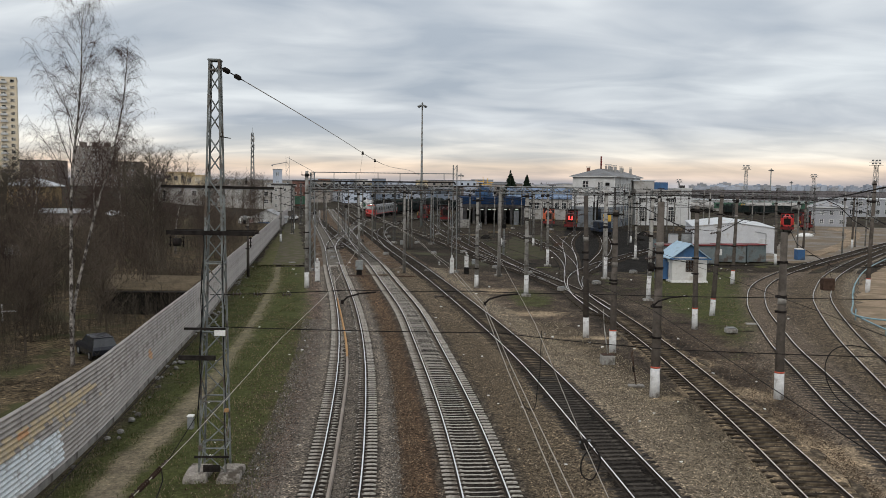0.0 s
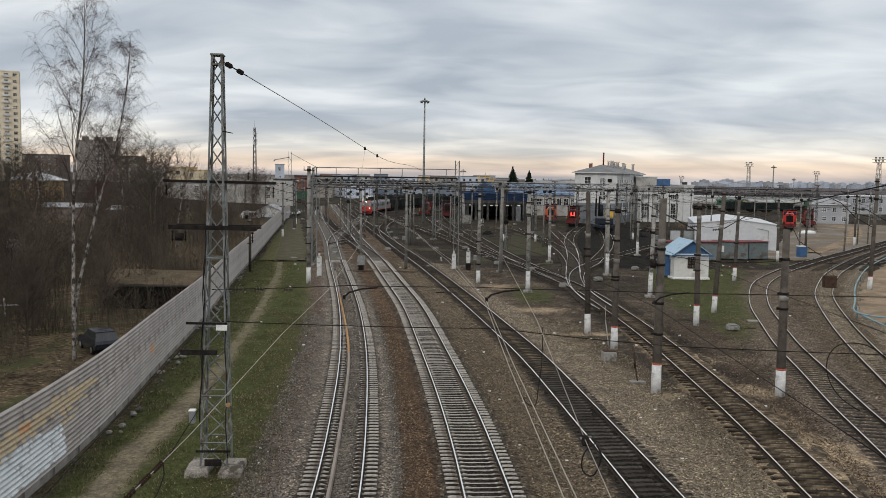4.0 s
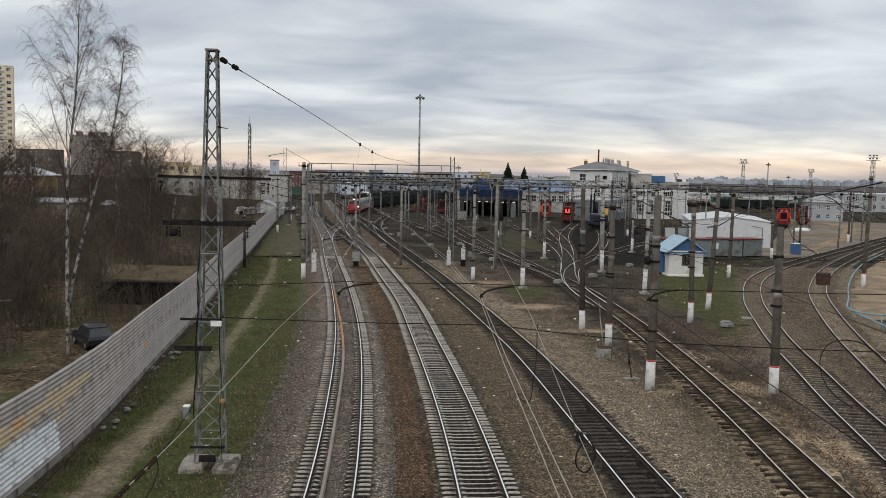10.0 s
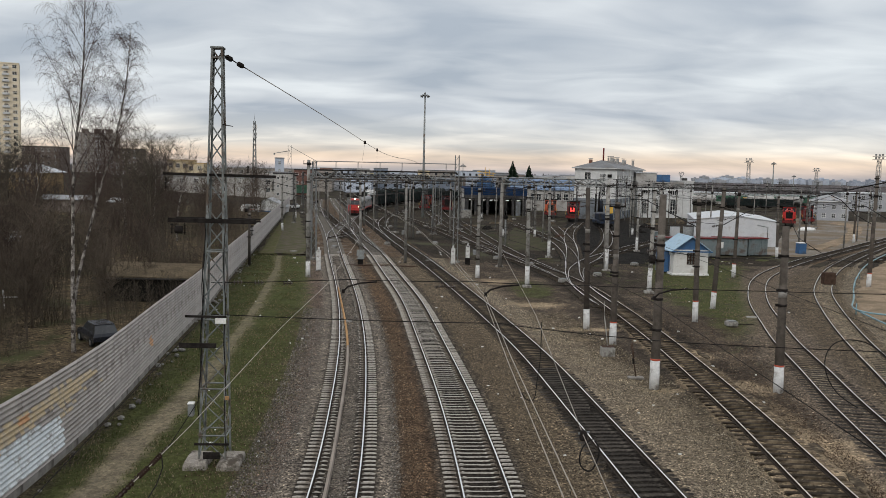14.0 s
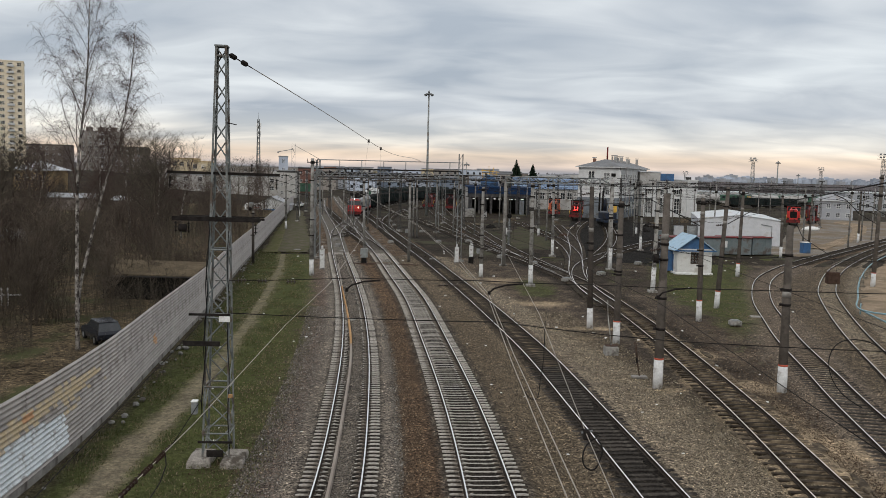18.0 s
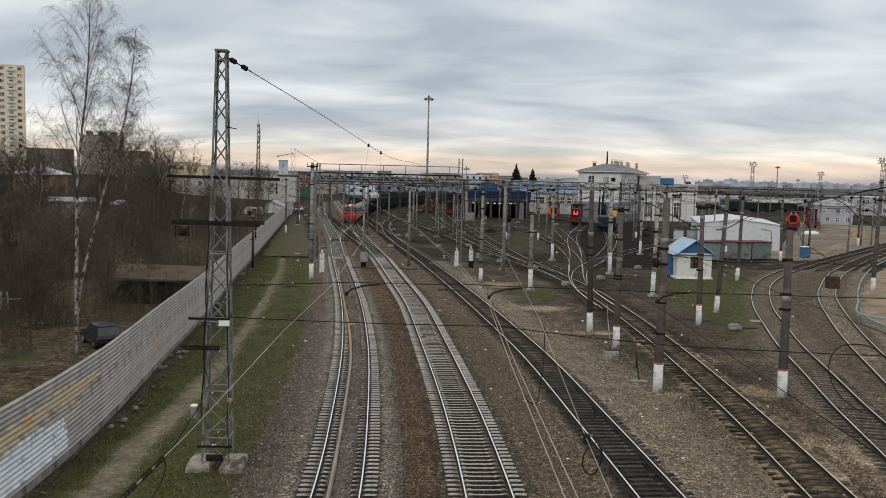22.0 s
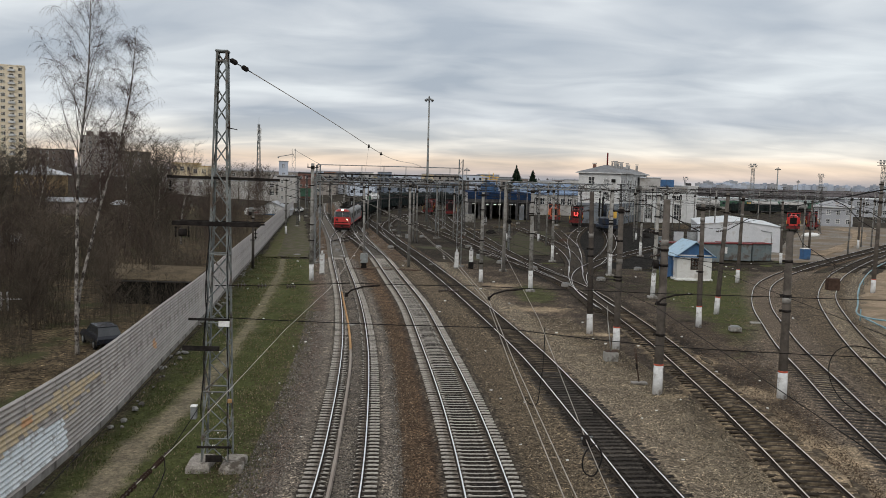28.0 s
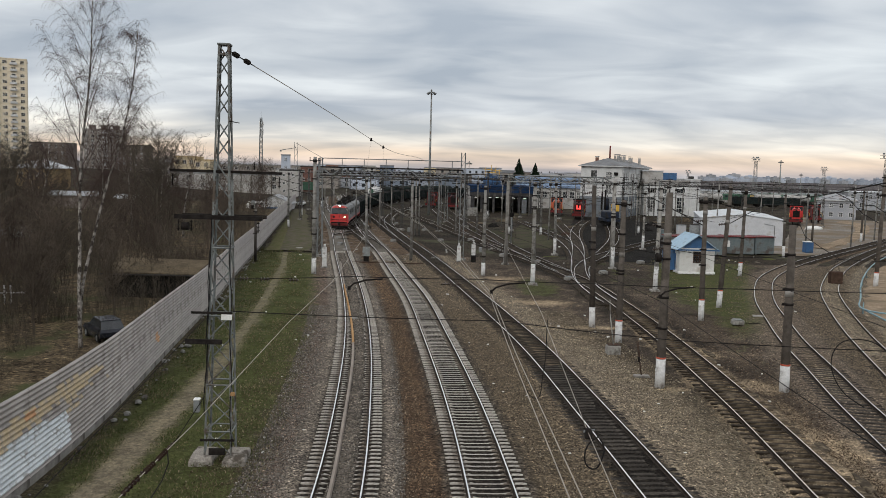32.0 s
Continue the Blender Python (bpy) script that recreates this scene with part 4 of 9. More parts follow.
def build_yard_floor():
    """The ground of the near yard: ballast shoulders, cribs, oily earth, turf and path, blending into one another."""
    ys = [14.0]
    while ys[-1] < 111:
        ys.append(ys[-1] + max(0.2, ys[-1] * 0.0075))
    ys = np.array(ys)
    cols = 250
    fx = np.interp(ys, [p[1] for p in FENCE_LINE], [p[0] for p in FENCE_LINE])
    rx = np.interp(ys, [p[1] for p in T6], [p[0] for p in T6]) + 10.0
    X = fx[:, None] + (rx - fx)[:, None] * np.linspace(0, 1, cols)[None, :]
    Y = np.repeat(ys[:, None], cols, 1)

    def cloud(s, seed, k=1.0):
        return np.array([noise.noise((x * s, y * s * k, seed)) + 0.5 * noise.noise((x * s * 2.7, y * s * k * 2.7, seed + 5)) for x, y in zip(X.ravel(), Y.ravel())]).reshape(X.shape)

    n1, n2, n3, n4 = cloud(0.28, 1.0), cloud(0.9, 2.0), cloud(0.5, 13.0), cloud(1.6, 31.0)
    D = []
    for pts in (T1, T2, T3, T4, T5, T6):
        line = curve_through(pts, 1.0)
        cx = np.interp(ys, line[:, 1], line[:, 0])
        sl = np.gradient(cx, ys)
        D.append((X - cx[:, None]) / np.sqrt(1 + sl * sl)[:, None])
    d1, d2, d3, d4, d5, d6 = D
    C = np.empty(X.shape + (4,))
    C[:] = SOILS["earth"]

    def lay(soil, w):
        w = np.clip(w, 0, 1)[..., None]
        C[:] = C * (1 - w) + np.array(SOILS[soil]) * w

    # open yard earth: rust, dust, oil
    lay("rusty", ease(n1 + 0.4 * n2, 0.0, 0.7) * 0.8)
    lay("pale", ease(n3 + 0.5 * n4, 0.35, 1.0) * 0.55)
    lay("black", ease(-n1 + 0.4 * n3, 0.25, 0.9) * 0.7)
    # between the main tracks
    lay("olive", ease(d2, 0.5, 1.5) * ease(d3, 0.5, -0.5))
    lay("red", ease(d1, 0.5, 1.0) * ease(d2, 0.3, -0.5))
    lay("grey", ease(np.abs(d1) + 0.35 * n2, 2.5, 2.0) + 0.0 * d1)
    lay("grey", ease(np.abs(d2) + 0.15 * n2, 1.62, 1.45) * 0.7)
    # darker line just outside the sleeper ends of the second track
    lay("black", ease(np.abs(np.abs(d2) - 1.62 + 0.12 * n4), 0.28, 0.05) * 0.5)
    # shadow at the first track's raised shoulder, painted as a dark line
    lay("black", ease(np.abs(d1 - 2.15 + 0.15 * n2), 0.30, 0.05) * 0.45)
    lay("plum", ease(d1 + 0.3 * n2, -1.9, -2.3) * 0.85 * ease(d1, -5.5, -3.4))
    # pale shoulder of the third track, wide near the bridge
    wide = np.interp(Y, (14, 28, 36, 42, 52, 60, 80, 111), (5.2, 5.0, 5.7, 5.7, 4.9, 4.1, 3.7, 3.2))
    lay("pale", ease(d3, 0.8, 1.3) * ease(d3 + 0.8 * n1 + 0.4 * n2, wide + 0.5, wide - 1.1) * (0.88 - 0.25 * ease(n3, 0.1, 0.9)))
    lay("pale", ease(Y + 3 * n1, 36, 27) * ease(d3, 3.0, 4.5) * ease(d4, 3.8, 2.2) * ease(n2, -0.7, 0.5) * 0.7)
    # oily ground along the fourth track
    lay("black", ease(np.abs(d4) + 0.9 * n2, 3.4, 1.3) * np.interp(Y, (30, 45, 60, 111), (0.25, 0.45, 0.75, 0.85)))
    lay("black", ease(Y + 8 * n3, 74, 92) * ease(d4, 1.0, 3.0) * ease(d4 + 2 * n1, 13, 8) * 0.6)
    lay("grey", ease(np.abs(d5) + 0.5 * n2, 3.0, 1.6) * 0.45)
    lay("rusty", ease(np.abs(d5) + 0.4 * n2, 2.3, 1.5) * 0.85)
    lay("olive", ease(d5, 1.6, 2.6) * ease(d6, -1.0, -2.0) * 0.6)
    lay("pale", ease(d6, 1.0, 1.8) * ease(d6 + 0.6 * n2, 4.6, 3.0) * 0.75)
    lay("olive", ease(np.abs(d6) + 0.3 * n2, 2.0, 1.4) * 0.85)
    lay("pale", ease(np.abs(d6) + 0.2 * n2, 0.9, 0.5) * 0.7)
    # beds between the sleepers
    lay("grey", ease(np.abs(d1), 1.6, 1.3) * 0.5)
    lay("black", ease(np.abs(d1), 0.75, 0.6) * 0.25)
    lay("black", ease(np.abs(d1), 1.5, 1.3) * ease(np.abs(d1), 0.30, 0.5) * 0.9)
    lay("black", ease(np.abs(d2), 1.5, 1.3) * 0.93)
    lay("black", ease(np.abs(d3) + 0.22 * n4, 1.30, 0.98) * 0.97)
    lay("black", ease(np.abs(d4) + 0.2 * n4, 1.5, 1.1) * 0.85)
    # sand spilled along the fourth track and here and there
    near = ease(Y, 70, 58) * ease(n1 * 0.6 + n2, -0.75, 0.15)
    by_rail = near * ease(np.abs(np.abs(d4) - 1.05 + 0.35 * n4), 0.70, 0.15)
    between = near * ease(np.abs(d4), 0.75, 0.55) * ease(n3 + 0.5 * n4, -0.7, 0.3)
    heap = np.clip(by_rail * ease(n4 + 0.5 * n2, -0.45, 0.25) + between * ease(n2 + 0.4 * n4, 0.0, 0.5), 0, 1)
    lay("sand", np.clip(by_rail * 0.6, 0, 1))
    lay("sand", between * (0.15 + 0.35 * ease(n4, -0.1, 0.5)))
    lay("sand", ease(Y, 46, 34) * ease(np.abs(d4 - 1.9 + 0.6 * n2), 1.0, 0.1) * ease(n4 + 0.3, -0.3, 0.6) * 0.6)
    lay("pale", ease(np.abs(d5), 0.72, 0.55) * ease(np.abs(Y - 46 + 2 * n2), 4.0, 2.0) * 0.95)
    for x, y, a, b, amount in ((10.6, 60.0, 2.6, 0.7, 0.9), (9.2, 56.2, 0.9, 0.5, 0.5), (11.6, 43.0, 1.0, 0.5, 0.8), (8.0, 71, 2.8, 1.6, 0.7), (16.6, 44, 1.0, 1.5, 0.6), (16.2, 52, 0.8, 1.6, 0.6), (5.5, 86, 2, 2.4, 0.5), (16.4, 34, 1.0, 2.5, 0.55)):
        r = np.sqrt(((X - x) / a) ** 2 + ((Y - y) / b) ** 2) + 0.5 * n4 + 0.3 * n2
        lay("sand", ease(r, 1.15, 0.45) * amount)
    lay("sand", ease(d6 + 0.7 * n2, 4.8, 6.6) * ease(n3 + 0.5 * n4, -1.3, -0.2) * 0.95)
    lay("turf", ease(d6 + 0.5 * n2, 5.0, 6.0) * ease(n1 + 0.5 * n2, 0.4, 0.9) * 0.4)
    # thin grass round the hut and in the yard
    grass = ease(X - np.interp(Y, (58, 66, 76, 88, 104, 116), (20.0, 20.6, 20.4, 21.6, 24.6, 27)) + 1.0 * n1, -0.8, 1.2) * ease(X - np.interp(Y, (58, 66, 72, 82, 93, 102, 114), (21.5, 24.6, 26.4, 29.4, 33, 36, 41)) + 0.8 * n2, 0.8, -1.2) * ease(Y, 54, 64)
    lay("turf", grass * ease(n2 + 0.5 * n4, -0.8, 0.0) * 0.9)
    lay("turf", ease(d4, 3.0, 4.5) * ease(d5, -2.5, -3.5) * ease(Y, 40, 52) * ease(n3 + 0.6 * n4, 0.2, 0.7) * 0.55)
    lay("turf", ease(np.hypot((X - 8.4) / 2.0, (Y - 81) / 6.5) + 0.5 * n2, 1.2, 0.6) * 0.7)
    # verge and trodden path
    lay("turf", ease(d1 + 0.75 * n2 + 0.5 * n4, -2.7, -4.1) * (0.95 - 0.35 * ease(n3 + 0.4 * n4, 0.3, 0.9)))
    lay("earth", ease(d1 + 0.5 * n2, -3.0, -4.2) * ease(n1 + 0.6 * n4, 0.25, 0.8) * 0.5)
    pc = np.interp(Y, (14, 24, 28.6, 32.3, 36, 40, 47.4, 60, 72, 93, 110), (-11.2, -11.5, -11.67, -12.0, -12.1, -12.3, -12.66, -14.0, -15.5, -18.4, -21.4))
    pw = np.interp(Y, (14, 30, 37, 50, 110), (0.8, 0.66, 0.56, 0.5, 0.6))
    lay("path", ease(np.abs(X - pc) + 0.35 * n2 + 0.2 * n4, pw * 1.5, pw * 0.45) * np.interp(Y, (14, 34, 40, 50, 111), (0.85, 0.8, 0.72, 0.55, 0.5)))
    lay("earth", ease(X - fx[:, None] + 0.3 * n2, 1.0, 0.2) * 0.8)
    # heights
    Z = -0.070 + 0.015 * n3
    Z = np.maximum(Z, -0.035 + 0.010 * n2 - 0.05 * ease(d1, -2.6, -4.0) - 0.06 * ease(d3, 3.5, 5.5))
    for d, bed, mid in ((d1, 0.020, 0.046), (d2, 0.012, 0.004), (d3, 0.036, 0.024), (d4, -0.050 + 0.085 * heap, -0.060 + 0.075 * heap), (d5, 0.030 + 0.035 * ease(Y, 48, 58), 0.026 + 0.035 * ease(Y, 48, 58)), (d6, 0.042 + 0.025 * ease(Y, 48, 58), 0.030 + 0.035 * ease(Y, 48, 58))):
        w = ease(np.abs(d), 2.1, 1.5)
        Z = Z * (1 - w) + (bed + (mid - bed) * ease(np.abs(d), 0.58, 0.25) + 0.014 * n4 + 0.010 * n2) * w
    Z -= 0.10 * ease(Y, 106, 111) + 0.08 * ease(X - rx[:, None], -1.0, 0.0)
    V = np.stack([X, Y, Z], -1).reshape(-1, 3)
    i, j = np.meshgrid(np.arange(len(ys) - 1), np.arange(cols - 1), indexing="ij")
    q = (i * cols + j).ravel()
    me = bpy.data.meshes.new("yard_floor")
    me.from_pydata(V.tolist(), [], np.stack([q, q + 1, q + cols + 1, q + cols], 1).tolist())
    me.polygons.foreach_set("use_smooth", [True] * len(me.polygons))
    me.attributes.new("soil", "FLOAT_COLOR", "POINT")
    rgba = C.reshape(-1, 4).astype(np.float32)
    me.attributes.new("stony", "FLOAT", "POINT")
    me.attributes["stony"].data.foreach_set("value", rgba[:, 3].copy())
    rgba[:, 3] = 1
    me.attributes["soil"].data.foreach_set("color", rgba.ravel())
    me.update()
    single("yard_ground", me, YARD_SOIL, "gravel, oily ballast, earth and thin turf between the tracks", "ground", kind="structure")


build_yard_floor()


def blotches(name, spots, material, label, category, seed):
    """Irregular thin patches on the ground, joined: x, y, length, width, turn, height."""
    rnd = random.Random(seed)
    s = Shape()
    for x, y, a, b, turn, z in spots:
        c, q = math.cos(radians(turn)), math.sin(radians(turn))
        n = 22
        wob = [rnd.uniform(0.55, 1.15) for _ in range(n)]
        wob = [(wob[i - 1] + 2 * wob[i] + wob[(i + 1) % n]) / 4 for i in range(n)]
        rings = []
        for f, h in ((1.0, -0.06), (0.8, 0.35), (0.5, 0.8), (0.2, 1.0)):
            rings.append([(x + c * a * f * wob[i] * math.cos(6.2832 * i / n) - q * b * f * wob[i] * math.sin(6.2832 * i / n), y + q * a * f * wob[i] * math.cos(6.2832 * i / n) + c * b * f * wob[i] * math.sin(6.2832 * i / n),
                           z + (0.018 * h if h > 0 else h) + rise(x, y)) for i in range(n)])
        s.loft(rings, True, True, True)
    return single(name, s, material, label, category, kind="stuff")


def build_blotches():
    rnd = random.Random(23)
    along = curve_through(T4, 1.0)
    sd = sides(along)
    spots = []
    for k in range(len(along)):
        x, y = along[k]
        if 26 < y < 66:
            for _ in range(2):
                d = rnd.choice((-1.15, -0.95, 0.95, 1.15, 1.5, 0.0, 0.4)) + rnd.uniform(-0.25, 0.25)
                if noise.noise((x * 0.5, y * 0.25, 2.0)) + rnd.uniform(-0.2, 0.2) > -0.12:
                    spots.append((x + sd[k][0] * d, y + sd[k][1] * d, rnd.uniform(0.5, 1.3), rnd.uniform(0.2, 0.5), 80 + rnd.uniform(-20, 20), rnd.uniform(-0.02, 0.012)))
    blotches("sand_spills", spots, SPILL, "spilled pale sand on and beside the wooden track", "sand", 5)

    def field(count, a, seed):
        r2 = random.Random(seed)
        out = []
        while len(out) < count:
            y = 104 + 76 * r2.random() ** 1.2
            x = r2.uniform(-0.06, 0.44) * y
            if x > float(np.interp(y, [p[1] for p in T3], [p[0] for p in T3])) + 3.2:
                out.append((x, y, r2.uniform(0.4, 1.0) * a, r2.uniform(0.3, 0.8) * a, r2.uniform(0, 180), -0.10 + 0.001 * (len(out) % 9)))
        return out

    blotches("dust_patches", field(25, 1.2, 1), GREY_GRAVEL, "pale trodden dust on the yard earth", "earth", 6)
    blotches("oil_patches", field(90, 2.0, 2), BLACK_BALLAST, "black oil-soaked patches on the yard earth", "earth", 7)
    blotches("rust_patches", field(25, 1.4, 3), BROWN_GRAVEL, "rusty brown patches on the yard earth", "earth", 8)
    blotches("grass_patches", [(x, y, a * 1.2, b, t, z) for x, y, a, b, t, z in field(46, 1.6, 4) if x > 0.1 * y], TURF, "scattered thin grass on the yard earth", "grass", 9)


build_blotches()


# ---- line-side poles, masts and gantries ----
def pole(x, y, h, stuff, label, band=1.6, red=True, r=0.23, lean=(0, 0), fittings=(), group="catenary poles", name="concrete_pole", foot=False):
    """A tapered concrete pole with a whitewashed foot; fittings: (height, kind)."""
    p = thing(name, label, "pole", pose(x, y, 0, lean[0], lean[1], 0), group)
    n = 14
    rt = r * 0.68
    at = lambda z: r + (rt - r) * z / h
    part("shaft", Shape().rod((0, 0, -0.4), (0, 0, h), r, rt, n), stuff, p)
    if band:
        part("whitewashed_foot", Shape().rod((0, 0, -0.35), (0, 0, band), r + 0.006, at(band) + 0.006, n), WHITEWASH, p, "whitewashed foot")
    if red and band:
        part("red_band", Shape().rod((0, 0, band), (0, 0, band + 0.09), at(band) + 0.008, at(band) + 0.008, n), RED_BAND, p, "thin red painted band")
    if foot:
        part("footing", Shape().box(-0.45, 0.45, -0.4, 0.4, -0.3, 0.12, 0.05), PALE_CONCRETE, p, "concrete footing")
    for z, kind in fittings:
        q = at(z)
        if kind == "collar":
            part("collar", Shape().rod((0, 0, z), (0, 0, z + 0.12), q + 0.03, q + 0.03, n).box(-q - 0.14, -q, -0.05, 0.05, z, z + 0.12), DARK_STEEL, p)
        elif kind == "top":
            part("cap", Shape().rod((0, 0, z - 0.25), (0, 0, z + 0.02), q + 0.05, q + 0.04, n), DARK_STEEL, p)
            b = part("bracket", Shape().bar((-0.55, 0, z - 0.12), (0.55, 0, z - 0.12), 0.07), DARK_STEEL, p)
            for sx in (-0.5, 0.5):
                part("insulator", Shape().disc_stack((sx, 0, z - 0.1), (sx, 0, z + 0.26), 0.09, 3), INSULATOR, b)
        elif kind == "insulator":
            part("insulator", Shape().disc_stack((-q, 0, z), (-q - 0.55, 0, z - 0.1), 0.12, 4), INSULATOR, p)
        elif kind == "lamp":
            arm = part("lamp_arm", Shape().tube([(0, 0, z), (-0.5, -0.3, z + 0.35), (-1.2, -0.6, z + 0.45)], 0.03), GREY_STEEL, p)
            part("lamp_head", Shape().box(-1.75, -1.15, -0.75, -0.5, z + 0.4, z + 0.52, 0.03), GREY_STEEL, arm)
        elif kind == "arm":
            a = part("bracket_arm", Shape().rod((0, 0, z), (-2.6, 0, z + 0.55), 0.035).rod((0, 0, z + 1.6), (-2.3, 0, z + 0.5), 0.015), DARK_STEEL, p)
            part("insulator", Shape().disc_stack((-0.3, 0, z + 0.06), (-0.8, 0, z + 0.17), 0.08, 4), INSULATOR, a)
        elif kind == "strap":
            part("strap", Shape().rod((0, 0, z), (0, 0, z + 0.3), q + 0.012, q + 0.012, n), CONCRETE, p, "pale repair strap")
        elif kind == "box":
            part("relay_box", Shape().box(-q - 0.32, -q, -0.2, 0.2, z, z + 0.5, 0.02), GREY_STEEL, p)
        elif kind == "dark_box":
            part("cable_drum", Shape().rod((-q - 0.1, 0, z), (-q - 0.35, 0, z), 0.22, 0.22, 12), DARK_STEEL, p)
    return p


POLE_LIST = [
    # x, y, height, material, label, foot band, red band, radius, lean, fittings
    (11.09, 43.36, 10.04, BROWN_POLE, "tall brown concrete pole with a white foot", 1.45, True, 0.25, (0, 0.2), ((3.0, "collar"), (7.4, "collar"), (7.2, "insulator"), (6.7, "dark_box"))),
    (17.49, 43.21, 8.57, BROWN_POLE, "brown concrete pole with a white foot and red band", 1.3, True, 0.25, (0, -0.5), ((7.0, "collar"),)),
    (11.2, 54.92, 9.26, BROWN_POLE, "brown concrete pole with a capped top", 1.35, True, 0.23, (0, -0.2), ((9.1, "top"), (7.0, "collar"))),
    (10.34, 60.17, 10.08, DARK_POLE, "soot-dark concrete pole with a white foot", 1.4, False, 0.22, (0, -1.4), ((9.6, "insulator"), (8.8, "insulator"), (6.0, "collar"))),
    (8.18, 82.28, 10.0, POLE_GREY, "grey concrete pole on a pale footing", 2.0, False, 0.23, (0, -0.5), ((9.8, "top"), (8.6, "collar"), (7.5, "collar"))),
    (6.59, 99.76, 9.55, POLE_GREY, "pale grey concrete pole on a footing", 2.4, False, 0.21, (0, 0.5), ((9.4, "top"), (8.0, "collar"))),
    (3.56, 88.56, 9.37, POLE_GREY, "grey concrete pole with cable collars", 1.3, False, 0.22, (0, 0), ((9.2, "top"), (1.9, "collar"), (8.0, "arm"), (2.4, "box"))),
    (-4.66, 101.58, 10.05, POLE_GREY, "slender grey concrete pole between tracks", 0.0, False, 0.19, (0, 0), ((9.8, "top"), (8.2, "arm"), (3.4, "box"))),
    (-9.98, 100.96, 9.79, POLE_GREY, "slender concrete pole with a relay box", 0.0, False, 0.17, (0, -0.8), ((9.5, "top"), (7.6, "arm"))),
    (-13.91, 86.31, 11.89, POLE_GREY, "tall pale concrete pole with a white foot", 1.6, False, 0.24, (0, 0), ((11.6, "top"), (9.6, "collar"), (8.0, "arm"), (5.6, "collar"))),
    (14.03, 113.06, 9.82, POLE_GREY, "plain grey concrete pole in the yard", 2.2, False, 0.21, (0, -0.7), ((9.5, "top"), (8.4, "collar"))),
    (18.93, 98.16, 10.2, PALE_CONCRETE, "pale concrete pole with a white foot on a footing", 2.5, False, 0.22, (0, -0.4), ((9.9, "top"), (6.3, "collar"))),
    (19.59, 80.11, 9.83, PALE_CONCRETE, "pale concrete pole with a white foot on a footing", 2.3, False, 0.22, (0, 1.0), ((9.6, "collar"), (7.6, "collar"), (6.3, "insulator"))),
    (19.37, 64.38, 9.36, BROWN_POLE, "brown concrete pole with a white foot", 1.5, True, 0.22, (0, -0.7), ((9.1, "top"), (7.6, "insulator"))),
    (22.82, 71.05, 10.17, BROWN_POLE, "leaning brown concrete pole with a white foot", 1.35, True, 0.22, (0, 2.7), ((9.9, "collar"), (7.0, "insulator"))),
    (32.53, 94.61, 9.63, BROWN_POLE, "brown concrete pole with a white foot", 1.4, True, 0.22, (0, 1.1), ((9.4, "top"), (7.3, "arm"))),
    (46.82, 118.89, 8.74, BROWN_POLE, "brown concrete pole beside the dirt road", 1.5, False, 0.21, (0, -1.3), ((8.5, "collar"),)),
    (44.36, 87.91, 11.6, BROWN_POLE, "tall brown concrete pole with a white foot", 1.4, True, 0.24, (0, 1.0), ((9.6, "top"), (7.5, "arm"))),
    (28.51, 125.22, 8.6, PALE_CONCRETE, "pale concrete pole with a white foot", 2.0, False, 0.2, (0, 0.4), ((8.3, "top"), (7.2, "collar"))),
    (73.5, 152, 9.2, BROWN_POLE, "brown concrete pole beside the curve", 1.6, False, 0.2, (0, 0), ((9.0, "top"),)),
    (60.5, 142, 8.6, BROWN_POLE, "brown concrete pole at the road bend", 0.0, False, 0.2, (0, 0.8), ((8.3, "collar"),)),
    (10.3, 150, 9.6, BROWN_POLE, "brown concrete pole in the depot yard", 1.2, False, 0.2, (0, 0), ((9.3, "top"),)),
    (16.0, 150, 9.4, POLE_GREY, "grey concrete pole in the depot yard", 1.2, False, 0.2, (0, 0), ((9.2, "top"),)),
    (-5.8, 140, 9.6, POLE_GREY, "grey concrete pole in the yard", 0.0, False, 0.18, (0, 0), ((9.4, "top"), (8, "arm"))),
    (-28.8, 150, 9.8, POLE_GREY, "grey concrete pole beside the fence", 1.4, False, 0.2, (0, 0), ((9.6, "top"), (8.2, "arm"))),
    (-33.5, 190, 9.8, POLE_GREY, "grey concrete pole beside the fence", 1.4, False, 0.2, (0, 0), ((9.6, "top"),)),
    (-16.2, 170, 9.8, POLE_GREY, "grey concrete pole between station tracks", 0.0, False, 0.18, (0, 0), ((9.6, "top"), (8.2, "arm"))),
    (35.5, 160, 9.4, POLE_GREY, "grey concrete pole in the depot yard", 1.2, False, 0.2, (0, 0), ((9.2, "top"),)),
    (30.0, 118, 9.6, PALE_CONCRETE, "grey concrete pole with a lamp arm", 1.6, False, 0.2, (0, 0), ((9.4, "top"),)),
    (-22.0, 95.3, 6.6, DARK_POLE, "short dark pole carrying a transformer beside the fence", 0.0, False, 0.17, (0, 0), ((6.2, "dark_box"), (5.6, "collar"), (6.4, "box"))),
]


def build_poles():
    for x, y, h, stuff, label, band, red, r, lean, fit in POLE_LIST:
        rnd = random.Random(int(x * 37 + y))
        more = tuple((rnd.uniform(0.3, 0.97) * h, "collar") for _ in range(2)) + ((rnd.uniform(0.5, 0.9) * h, "strap"),)
        pole(x, y, h, stuff, label, band, red, r, lean, tuple(fit) + more, foot=stuff is PALE_CONCRETE or (stuff is POLE_GREY and band > 1.8))


build_poles()


